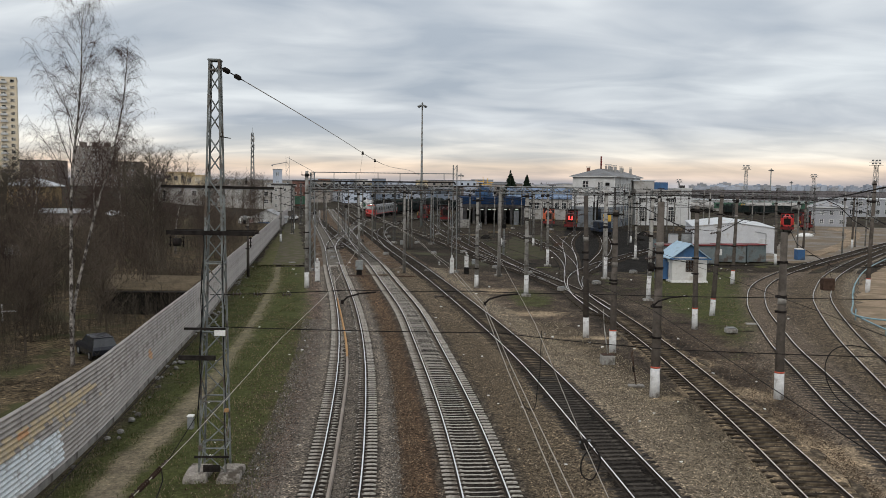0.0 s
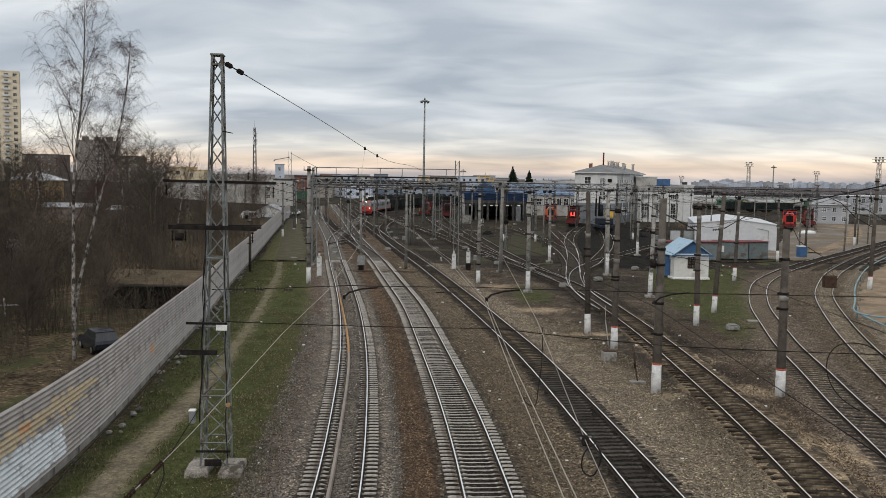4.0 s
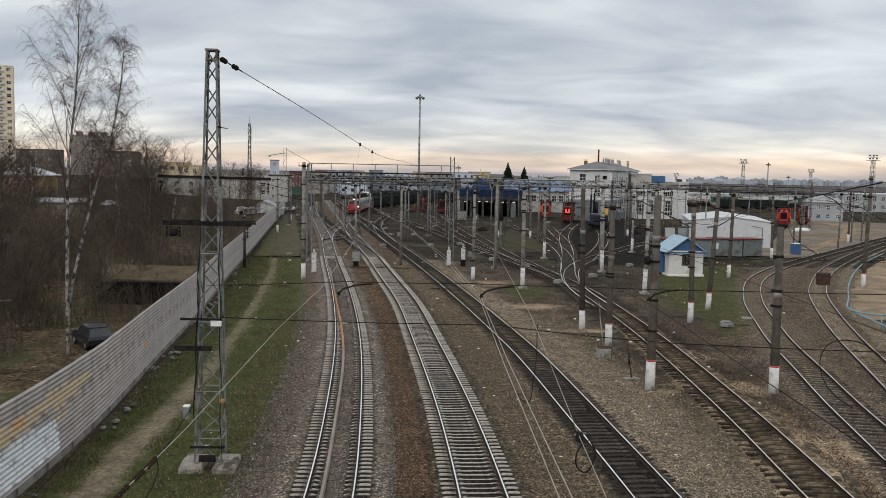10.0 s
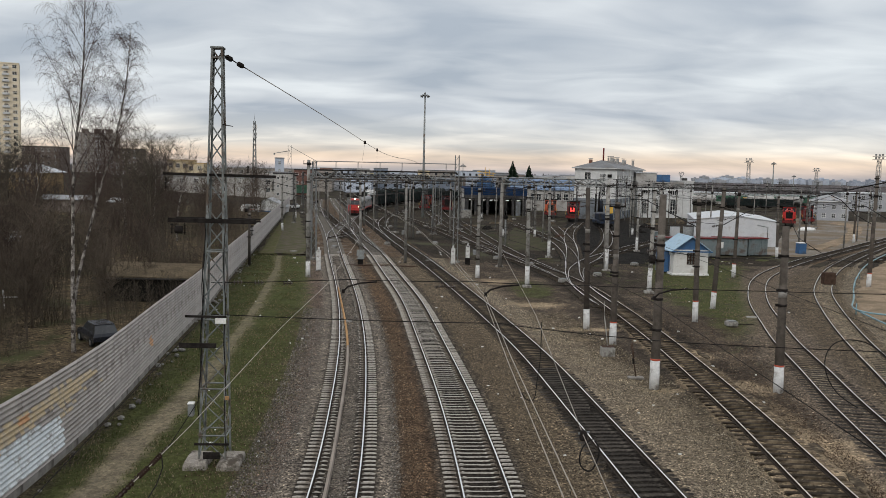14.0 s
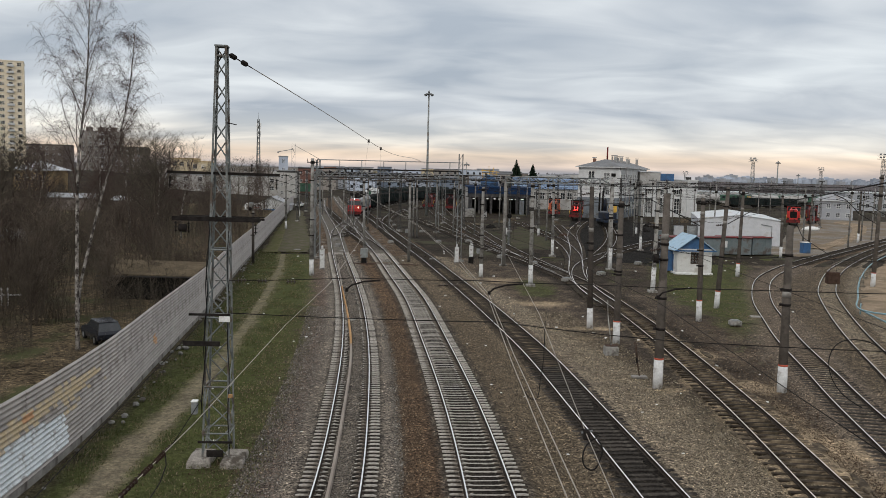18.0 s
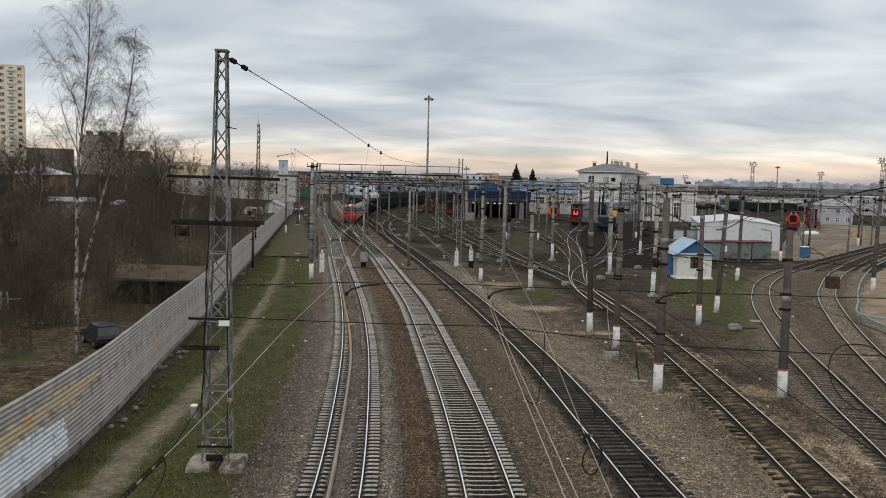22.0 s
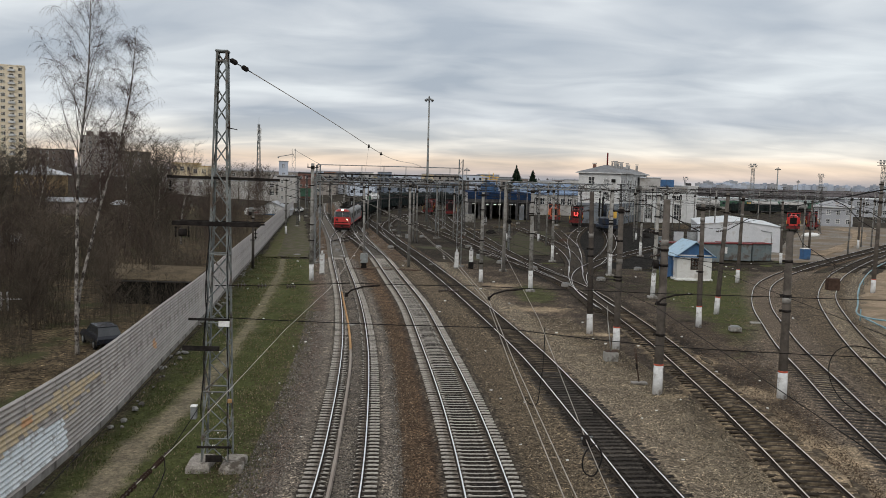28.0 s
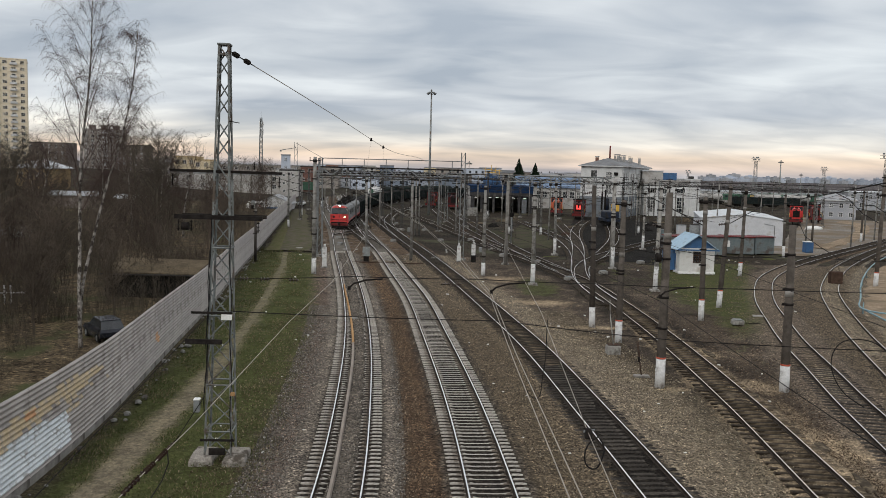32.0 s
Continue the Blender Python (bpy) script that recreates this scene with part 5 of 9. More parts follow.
def lattice(parent, w0, w1, h, panels, stuff, leg=0.09, brace=0.05, z0=0.0, name="lattice_panel"):
    """Four legs and crossed braces, from width w0 to w1; each face panel of braces is a part of its own."""
    corner = lambda i, z: Vector((((-1, 1, 1, -1)[i]) * (w0 + (w1 - w0) * (z - z0) / h) / 2, ((-1, -1, 1, 1)[i]) * (w0 + (w1 - w0) * (z - z0) / h) / 2, z))
    for i in range(4):
        s = Shape()
        a, b = corner(i, z0), corner(i, z0 + h)
        s.bar(a, b, leg)
        part("leg", s, stuff, parent)
    for k in range(panels):
        za, zb = z0 + h * k / panels, z0 + h * (k + 1) / panels
        s = Shape()
        for i in range(4):
            j = (i + 1) % 4
            s.bar(corner(i, za), corner(j, zb), brace)
            s.bar(corner(j, za), corner(i, zb), brace)
            if k % 3 == 0:
                s.bar(corner(i, za), corner(j, za), brace)
        part(name, s, stuff, parent)


def angle_leg(a, b, sx, sy, w, t):
    """A steel angle from a to b with its flanges turned inwards."""
    sec = [(0, 0), (w, 0), (w, t), (t, t), (t, w), (0, w)]
    return Shape().loft([[(p[0] - sx * u, p[1] - sy * v, p[2]) for u, v in sec] for p in (a, b)])


def build_big_mast():
    """The tall tapered lattice mast beside the first track."""
    m = thing("lattice_mast", "tall grey galvanised lattice mast on concrete footings", "mast", pose(-8.33, 30.6, 0, 0, 0.5, 4))
    h = 15.12
    panels, z0 = 19, 0.30
    corner = lambda i, z: Vector(((-1, 1, 1, -1)[i], (-1, -1, 1, 1)[i], 0)) * (1.02 - 0.62 * (z - z0) / (h - z0)) / 2 + Vector((0, 0, z))
    level = [z0 + (h - z0) * (1 - (1 - k / panels) ** 1.12) for k in range(panels + 1)]
    for i in range(4):
        part("leg", angle_leg(corner(i, z0), corner(i, h), (-1, 1, 1, -1)[i], (-1, -1, 1, 1)[i], 0.070, 0.014), MAST_STEEL, m)
    for k in range(panels):
        for i in range(4):
            j = (i + 1) % 4
            p, q = (i, j) if k % 2 else (j, i)
            inner = lambda c, z: Vector((0, 0, z)) + (corner(c, z) - Vector((0, 0, z))) * 0.93
            s = Shape().bar(inner(p, level[k]), inner(q, level[k + 1]), 0.036)
            if k in (1, 3, 6, 9):
                s.bar(corner(i, level[k]), corner(j, level[k]), 0.044)
            part("lattice_brace", s, MAST_STEEL, m)
    part("head_frame", Shape().box(-0.23, 0.23, -0.22, 0.22, h - 0.03, h + 0.05, 0.02).box(-0.20, 0.20, -0.2, 0.2, h - 0.36, h - 0.30), MAST_STEEL, m)
    rnd = random.Random(9)
    for sx in (-0.60, 0.60):
        rings = [[(sx + dx * q * rnd.uniform(0.92, 1.06), dy * q * 1.75 * rnd.uniform(0.95, 1.04), z + rnd.uniform(-0.02, 0.02)) for dx, dy in
                  ((-1, -1), (-0.3, -1.03), (0.4, -1.0), (1, -0.95), (1.03, 0), (1, 1), (0, 1), (-1, 1), (-1.04, 0))] for q, z in ((0.42, -0.4), (0.41, 0.10), (0.37, 0.22), (0.31, 0.26))]
        part("footing", Shape().loft(rings), FOOTING, m, "chipped stained concrete footing")
    part("gusset", Shape().box(-0.3, 0.3, -0.66, -0.62, 0.35, 0.6).box(-0.62, 0.62, -0.64, -0.6, 0.85, 0.93), DARK_STEEL, m)
    for z, x0, x1, w in ((8.93, -1.58, 1.5, 0.065), (9.02, -1.58, 1.5, 0.045)):
        part("crossarm", Shape().box(x0, x1, -0.62, -0.53, z, z + w * 1.5).box(x0, x1, 0.50, 0.58, z, z + w), DARK_STEEL, m, "dark steel crossarm")
    part("crossarm", Shape().box(-1.9, 2.1, -0.06, 0.06, 10.58, 10.68), DARK_STEEL, m, "dark steel crossarm")
    part("crossarm", Shape().box(-1.15, 0.15, -0.72, -0.64, 4.45, 4.62), DARK_STEEL, m, "short dark bracket")
    part("crossarm", Shape().box(-0.95, 0.5, -0.72, -0.66, 5.55, 5.63), DARK_STEEL, m, "short dark bracket")
    part("name_plate", Shape().box(0.12, 0.5, -0.74, -0.70, 5.35, 5.55), WHITE_PAINT, m, "blank pale plate")
    part("switch_box", Shape().box(-0.82, -0.62, -0.80, -0.58, 1.95, 2.4, 0.03), GREY_STEEL, m, "grey switch box")
    part("box_lid", Shape().box(-0.84, -0.60, -0.82, -0.56, 2.4, 2.46, 0.02), WHITE_PAINT, m)
    for z in (2.55,):
        part("orange_mark", Shape().box(0.46, 0.60, -0.66, -0.55, z, z + 0.12), ORANGE_RUST, m, "orange paint mark")
    for sx, z in ((-1.45, 8.9), (1.35, 8.9), (-1.0, 8.9), (2.0, 10.5), (-1.8, 10.5), (1.1, 10.72)):
        down = -0.5 if z < 10.6 else 0.35
        part("insulator", Shape().disc_stack((sx, -0.55 if z < 10 else 0, z), (sx, -0.55 if z < 10 else 0, z + down * 0.8), 0.07, 3), DARK_STEEL, m)
    part("drum", Shape().rod((-1.3, -0.70, 8.68), (-1.05, -0.70, 8.68), 0.14, 0.14, 12), DARK_STEEL, m)
    for k, (a, b) in enumerate((((-0.34, -0.36, 9.0), (-0.46, -0.50, 2.6)), ((-0.36, -0.40, 8.0), (-0.50, -0.52, 1.8)), ((0.34, -0.37, 8.6), (0.47, -0.51, 0.6)))):
        a, b = Vector(a), Vector(b)
        part("hanging_cable", Shape().tube([a.lerp(b, i / 14) + Vector((0.035 * math.sin(i * 1.3 + k), 0, 0)) for i in range(15)], 0.018), WIRE, m)
    part("bracket", Shape().rod((0.25, -0.35, 12.43), (0.62, -0.4, 12.37), 0.025, 0.015), DARK_STEEL, m)


build_big_mast()


def build_gantry(x0, x1, y, z, label, tall=1.0, rail=True, tops=(0, 0), stuff=GREY_STEEL, lattice_posts=(True, True), turn=0.0, chords=None):
    """A rigid crossbeam on two supports."""
    g = thing("gantry", label, "gantry", pose(x0, y, 0, 0, 0, turn), "yard gantries")
    L = (x1 - x0) / math.cos(radians(turn))
    n = max(4, int(L / 1.3))
    for zz, yy in ((z, -0.35), (z, 0.35), (z + tall, -0.35), (z + tall, 0.35)):
        part("chord", Shape().bar((0, yy, zz), (L, yy, zz), 0.12 if chords is None else 0.08), chords or (DARK_STEEL if zz > z else POST_STEEL), g)
    for k in range(n):
        a, b = L * k / n, L * (k + 1) / n
        s = Shape()
        for yy in (-0.35, 0.35):
            s.bar((a, yy, z), (b, yy, z + tall) if k % 2 else (a, yy, z + tall), 0.065)
            s.bar((a, yy, z + tall) if k % 2 == 0 else (a, yy, z), (b, yy, z) if k % 2 == 0 else (b, yy, z), 0.065)
        s.bar((a, -0.35, z), (a, 0.35, z), 0.04)
        part("web_member", s, stuff, g)
    if rail:
        part("walkway_rail", Shape().bar((0, -0.35, z + tall + 1.05), (L, -0.35, z + tall + 1.05), 0.07), GREY_STEEL, g)
        for k in range(n // 2 + 1):
            part("rail_post", Shape().bar((L * 2 * k / n, -0.35, z + tall), (L * 2 * k / n, -0.35, z + tall + 1.05), 0.06), GREY_STEEL, g)
    for sx, lat, extra in ((0, lattice_posts[0], tops[0]), (L, lattice_posts[1], tops[1])):
        if lat:
            post = part("support", Shape().bar((sx, 0, -0.3), (sx, 0, 0.2), 0.9), PALE_CONCRETE, g)
            h = z + tall + extra
            for cx, cy in ((-0.3, -0.3), (0.3, -0.3), (0.3, 0.3), (-0.3, 0.3)):
                part("leg", Shape().bar((sx + cx, cy, 0.1), (sx + cx * 0.7, cy * 0.7, h), 0.07), stuff, post)
            m = int(h / 0.9)
            for k in range(m):
                s = Shape()
                za, zb = 0.1 + h * k / m, 0.1 + h * (k + 1) / m * 0.995
                for (ax, ay), (bx, by) in (((-0.27, -0.27), (0.27, -0.27)), ((0.27, -0.27), (0.27, 0.27)), ((-0.27, 0.27), (-0.27, -0.27))):
                    s.bar((sx + ax, ay, za), (sx + bx, by, zb), 0.035)
                part("lattice_brace", s, stuff, post)
        else:
            part("support", Shape().rod((sx, 0, -0.3), (sx, 0, z + 0.1), 0.22, 0.17, 12), CONCRETE, g, "concrete support pole")
    for k in range(1, n, 4):
        x = L * k / n
        part("hanger", Shape().rod((x, 0, z), (x, 0, z - 0.8), 0.03).disc_stack((x, 0, z - 0.8), (x, 0, z - 1.3), 0.09, 4), INSULATOR, g)
    return g


build_gantry(-15.9, 1.35, 102.9, 9.9, "grey steel lattice gantry with a walkway across the main tracks", 1.0, True, (1.0, 2.1))
build_gantry(6.6, 18.95, 99.2, 9.75, "grey lattice gantry across the depot tracks", 0.75, False, (0, 0.6), lattice_posts=(False, False), chords=GALV)
build_gantry(-24, -2, 150, 9.0, "distant lattice gantry across the station throat", 0.9, False, (0.4, 0.4))
build_gantry(-33, 2, 205, 9.0, "distant lattice gantry across the station throat", 0.9, False, (0.4, 0.4))
build_gantry(-1, 30, 178, 9.2, "distant lattice gantry across the yard", 0.9, False, (0.4, 0.4))
build_gantry(-44, -6, 262, 9.0, "far lattice gantry across the station throat", 0.9, False, (0.4, 0.4))
build_gantry(48, 84, 196, 8.6, "far lattice gantry across the freight yard", 0.9, False, (0.4, 0.4))


def lattice_tower(x, y, h, w, label, heads="crown", kind="floodlight_tower"):
    t = thing(kind, label, "tower", pose(x, y, 0))
    if heads == "tube":
        part("mast_tube", Shape().rod((0, 0, -0.5), (0, 0, h), w * 0.5, w * 0.22, 10), GALV, t)
        part("lamp_ring", Shape().rod((0, 0, h - 0.4), (0, 0, h - 0.15), 0.75, 0.75, 14).rod((0, 0, h), (0, 0, h + 0.5), 0.3, 0.1), GREY_STEEL, t)
        for k in range(8):
            a = k * math.pi / 4
            c, s = math.cos(a), math.sin(a)
            part("floodlight", Shape().rod((0.65 * c, 0.65 * s, h - 0.35), (1.1 * c, 1.1 * s, h - 0.65), 0.18, 0.24, 8), GREY_STEEL, t)
    else:
        lattice(t, w * 0.8, w * 0.36, h, max(5, int(h / 3)), GALV, 0.09, 0.05)
        part("platform", Shape().box(-1.5, 1.5, -1.5, 1.5, h, h + 0.12), GREY_STEEL, t)
        part("railing", Shape().box(-1.5, 1.5, -1.5, -1.44, h + 1.0, h + 1.08).box(-1.5, 1.5, 1.44, 1.5, h + 1.0, h + 1.08).box(-1.5, -1.44, -1.5, 1.5, h + 1.0, h + 1.08).box(1.44, 1.5, -1.5, 1.5, h + 1, h + 1.08), GREY_STEEL, t)
        for k in range(6):
            a = k * math.pi / 3
            part("floodlight", Shape().box(1.1 * math.cos(a) - 0.28, 1.1 * math.cos(a) + 0.28, 1.1 * math.sin(a) - 0.2, 1.1 * math.sin(a) + 0.2, h + (1.3 if k % 2 else 0.35), h + (1.8 if k % 2 else 0.85), 0.05), GREY_STEEL, t)
    return t


lattice_tower(-5.4, 206, 29.6, 0.75, "slender steel floodlight mast with a lamp crown", "tube")
lattice_tower(137, 270, 18.0, 2.4, "steel lattice floodlight tower over the yard")
lattice_tower(125, 352, 17.8, 2.4, "steel lattice floodlight tower over the far yard")
lattice_tower(146, 380, 18.6, 0.9, "slender floodlight mast over the far yard", "tube")
lattice_tower(187, 430, 15.6, 2.6, "steel lattice floodlight tower in the distance")
lattice_tower(190, 465, 13.6, 0.8, "slender floodlight mast in the distance", "tube")
lattice_tower(130, 470, 12.5, 2.0, "steel lattice floodlight tower behind the boiler house")
lattice_tower(6.4, 320, 14.0, 0.5, "slender lamp mast behind the engines", "tube")


def build_cell_tower():
    t = thing("cell_tower", "grey lattice antenna mast with white panel antennas", "tower", pose(-67.5, 300, 5))
    lattice(t, 1.3, 0.6, 22.5, 12, GREY_STEEL, 0.14, 0.07)
    for z in (19.2, 16.6):
        for k in range(3):
            a = k * 2.09
            part("antenna", Shape().box(0.7 * math.cos(a) - 0.16, 0.7 * math.cos(a) + 0.16, 0.7 * math.sin(a) - 0.1, 0.7 * math.sin(a) + 0.1, z, z + 2.0, 0.03), WHITE_PAINT, t)
    part("top_rod", Shape().rod((0, 0, 22.5), (0, 0, 25.0), 0.05, 0.03), GREY_STEEL, t)


build_cell_tower()


# ---- overhead wires ----
def wire(pts, r=0.012, stuff=WIRE, label="thin dark overhead wire", sag=0.0, n=10, name="overhead_wire"):
    """A wire hung from point to point with a sag in each span."""
    out = []
    for a, b in zip(pts, pts[1:]):
        a, b = Vector(a), Vector(b)
        for i in range(n):
            t = i / n
            out.append(a.lerp(b, t) - Vector((0, 0, 4 * sag * t * (1 - t))))
    out.append(Vector(pts[-1]))
    return single(name, Shape().tube(out, r, 4), stuff, label, "wire", group="overhead wires")


def build_wires():
    # feeder from the mast head to the far gantry
    f = thing("feeder_cable", "pale feeder cable with two dark insulators from the mast head", "cable", group="overhead wires")
    line = [Vector(p) for p in curve_through([(-8.1, 30.6, 14.95), (-7.46, 42.0, 14.37), (-6.58, 52.0, 13.63), (-6.04, 61.0, 13.06), (-5.33, 68.0, 12.49), (-3.69, 90.0, 12.13), (-2.9, 101, 11.75)], 2.4)]
    part("cable", Shape().tube(line, 0.020, 5), WIRE_PALE, f)
    for a, b in ((0.75, 1.3), (2.2, 2.75)):
        d = (line[2] - line[0]).normalized()
        part("insulator", Shape().disc_stack(line[0] + d * a, line[0] + d * b, 0.10, 3), DARK_STEEL, f)
    part("end_rod", Shape().rod(line[0], line[0] + (line[2] - line[0]).normalized() * 3.4, 0.022), DARK_STEEL, f)
    for far in (61, 68):
        p = min(line, key=lambda v: abs(v.y - far))
        part("clamp", Shape().rod(p - Vector((0, 0, 0.12)), p + Vector((0, 0, 0.12)), 0.10, 0.06), DARK_STEEL, f)
        part("dropper", Shape().rod(p, p - Vector((0.3 if far < 65 else 0, 0, 2.4)), 0.008), WIRE_PALE, f)
    # insulators threaded on the contact wire close to the bridge, with a loose tail
    near = thing("wire_insulator", "string of dark insulators on the wire near the bridge", "insulator", group="overhead wires")
    for y0, y1 in ((11.1, 11.75), (11.95, 12.35), (12.5, 12.9)):
        part("insulator", Shape().disc_stack((-4.36, y0, 6.4), (-4.36, y1, 6.4), 0.042, 5), INSULATOR, near)
    part("tail", Shape().tube([(-4.36, 12.95, 6.38), (-4.33, 12.9, 6.2), (-4.36, 12.7, 6.0), (-4.45, 12.4, 5.8), (-4.5, 12.2, 5.7)], 0.010), WIRE, near)
    # headspan across the near tracks, hung from the mast
    wire([(-8.4, 30.4, 6.75), (-3.4, 30.4, 6.98), (1.0, 30.4, 7.0), (5.3, 30.4, 6.95), (10.5, 30.4, 6.9), (20, 30.4, 6.9)], 0.014, label="dark headspan wire across the tracks", sag=0.02)
    wire([(-8.4, 30.4, 5.6), (2.0, 30.4, 5.5), (8.6, 30.4, 4.95), (20, 30.4, 4.75)], 0.016, label="lower dark headspan wire across the tracks", sag=0.05)
    s = thing("headspan_insulators", "dark insulators threaded on the headspan wire", "insulator", group="overhead wires")
    for x in (-7.6, -6.85, -5.8, -0.3, 0.1):
        part("insulator", Shape().disc_stack((x, 30.4, 6.78), (x + 0.35, 30.4, 6.8), 0.09, 3), INSULATOR, s)
    for px in (-3.6, 1.55, 7.65):
        arm = thing("steady_arm", "bent dark steady arm holding the contact wire", "steady arm", pose(px, 30.4, 6.72), "steady arms")
        part("arm_tube", Shape().tube([(0, 0, -0.15), (0.15, 0, 0.0), (0.6, 0, 0.14), (1.2, 0, 0.2)], 0.034, 6), DARK_STEEL, arm)
        part("clip", Shape().box(-0.06, 0.04, -0.06, 0.06, -0.24, -0.1), DARK_STEEL, arm)
    # contact wires and carriers over the tracks
    for line, near_end, zc, pale in ((T1, [(-4.36, 9), (-4.36, 14.4), (-4.6, 24), (-4.6, 33), (-5.7, 57)], 6.4, True), (T2, [(1.8, 9), (1.6, 20), (1.5, 30.4), (0.2, 46)], 6.4, True),
                                     (T2, [(1.95, 9), (1.68, 20), (1.53, 30.4), (0.3, 46)], 6.5, True), (T3, [(7.3, 12), (7.6, 30.4), (6.0, 50)], 6.4, False), (T4, [(13.2, 16), (14.3, 50)], 6.4, False)):
        c = [(x, y) for x, y in curve_through(line, 2.0) if near_end[-1][1] + 8 < y < 205]
        wire([(x, y, zc) for x, y in near_end + c[::6]], 0.011, WIRE_PALE if pale else WIRE, "thin contact wire over the track", 0.0, 3)
        spans = [(x, y, zc + 1.7) for x, y in ([p for p in near_end if p[1] > 28][:1] + c)][::20]
        wire(spans, 0.010, WIRE, "thin carrier wire over the track", 0.8, 8)
        for n, (x, y) in enumerate(c[::10]):
            wire([(x, y, zc), (x, y, zc + 1.0 + 0.4 * math.cos(n))], 0.006, WIRE, "short thin dropper wire over the track", 0, 1, "dropper")
    wire([(2.35, 9, 6.4), (2.5, 14.5, 6.4), (3.0, 27, 6.4), (3.3, 48.6, 6.5)], 0.008, WIRE_PALE, "bright thin wire between the tracks", 0)
    # long lines along the yard
    for pts, sag in (([(-15.9, 102.9, 11.4), (-28.8, 150, 9.6), (-33.5, 190, 9.6), (-45, 262, 9.5)], 0.9),
                     ([(-9.98, 100.96, 9.7), (-16.2, 170, 9.6), (-33, 205, 9.4)], 0.9), ([(-4.66, 101.6, 10), (-5.8, 140, 9.5), (-2, 178, 9.3)], 0.8),
                     ([(3.56, 88.6, 9.2), (8.18, 82.3, 9.9), (11.2, 54.9, 9.1), (11.09, 43.4, 7.4)], 0.5), ([(3.56, 88.6, 8.0), (6.59, 99.8, 9.4), (14.0, 113, 9.6), (16, 150, 9.3)], 0.6),
                     ([(10.34, 60.2, 9.4), (18.93, 98.2, 10.0), (28.5, 125, 8.4)], 0.7), ([(11.2, 54.9, 9.0), (19.59, 80.1, 9.7), (30, 118, 9.5)], 0.7),
                     ([(19.37, 64.4, 9.0), (22.8, 71, 9.8), (32.5, 94.6, 9.3), (46.8, 118.9, 8.5), (60.5, 142, 8.2)], 0.5), ([(19.37, 64.4, 7.6), (32.5, 94.6, 7.4), (44.4, 87.9, 9.4)], 0.6),
                     ([(11.09, 43.4, 9.3), (19.37, 64.4, 7.8)], 0.2), ([(11.09, 43.4, 7.2), (17.49, 43.2, 7.0), (30, 44, 7.1)], 0.25), ([(44.4, 87.9, 9.5), (73.5, 152, 9.1), (110, 205, 9)], 0.8),
                     ([(22.8, 71, 7.4), (44.4, 87.9, 11.0), (70, 100, 12.5)], 0.4), ([(10.3, 150, 9.4), (16, 150, 9.3), (35.5, 160, 9.3)], 0.3), ([(6.6, 99.2, 8.2), (18.95, 99.2, 8.2), (28.5, 125, 7.0)], 0.3)):
        wire(pts, 0.016, WIRE, "dark line wire between poles", sag, 8)
    # loose dark jumper loops near the contact wires
    for loop in (
            [(2.69, 14.5, 6.32), (2.57, 14.5, 6.24), (2.46, 14.5, 5.98), (2.52, 14.5, 5.78), (2.64, 14.5, 5.73), (2.76, 14.5, 5.91), (2.79, 14.5, 6.16), (2.71, 14.5, 6.28)],
            [(3.08, 26.0, 6.35), (3.08, 26.0, 5.75), (3.06, 26.0, 5.03), (2.98, 26.0, 4.32), (2.83, 26.0, 3.85), (2.66, 26.0, 3.92), (2.53, 26.0, 4.1)],
            [(11.69, 22.0, 6.35), (11.18, 22.0, 6.68), (10.65, 22.0, 6.76), (10.33, 22.0, 6.67), (10.11, 22.0, 6.33), (10.15, 22.0, 5.85), (10.5, 22.0, 5.31), (11.04, 22.0, 4.95)],
    ):
        wire([tuple(p) for p in curve_through(loop, 0.07)], 0.014, WIRE, "loose dark jumper cable hanging in a loop", 0, 2, "jumper_cable")
    k = thing("wire_clamp", "dark twisted clamp where two wires meet", "clamp", pose(2.52, 14.5, 6.4), "overhead wires")
    part("clamp_body", Shape().box(-0.07, 0.05, -0.05, 0.05, -0.12, 0.06, 0.02), DARK_STEEL, k)
    part("bolt", Shape().rod((-0.1, 0, 0.0), (0.1, 0, 0.04), 0.02), GREY_STEEL, k)
    wire([(-8.91, 30.5, 5.23), (-8.88, 18, 3.61), (-8.87, 13, 2.96)], 0.016, WIRE, "dark cable falling away from the mast", 0.0)
    # dark anchor wire with insulators low on the left
    wire([(-10.4, 26.5, 0.25), (-9.3, 28.5, 1.35), (-8.75, 30.0, 2.5)], 0.02, WIRE, "dark stay wire down to the ground", 0.0)
    st = thing("stay_insulator", "string of dark insulators low in the stay", "insulator", None, "overhead wires")
    for p, q in (((-10.1, 27.0, 0.55), (-9.85, 27.5, 0.82)), ((-9.6, 27.95, 1.05), (-9.35, 28.4, 1.3))):
        part("insulator", Shape().disc_stack(p, q, 0.07, 4), INSULATOR, st)


build_wires()


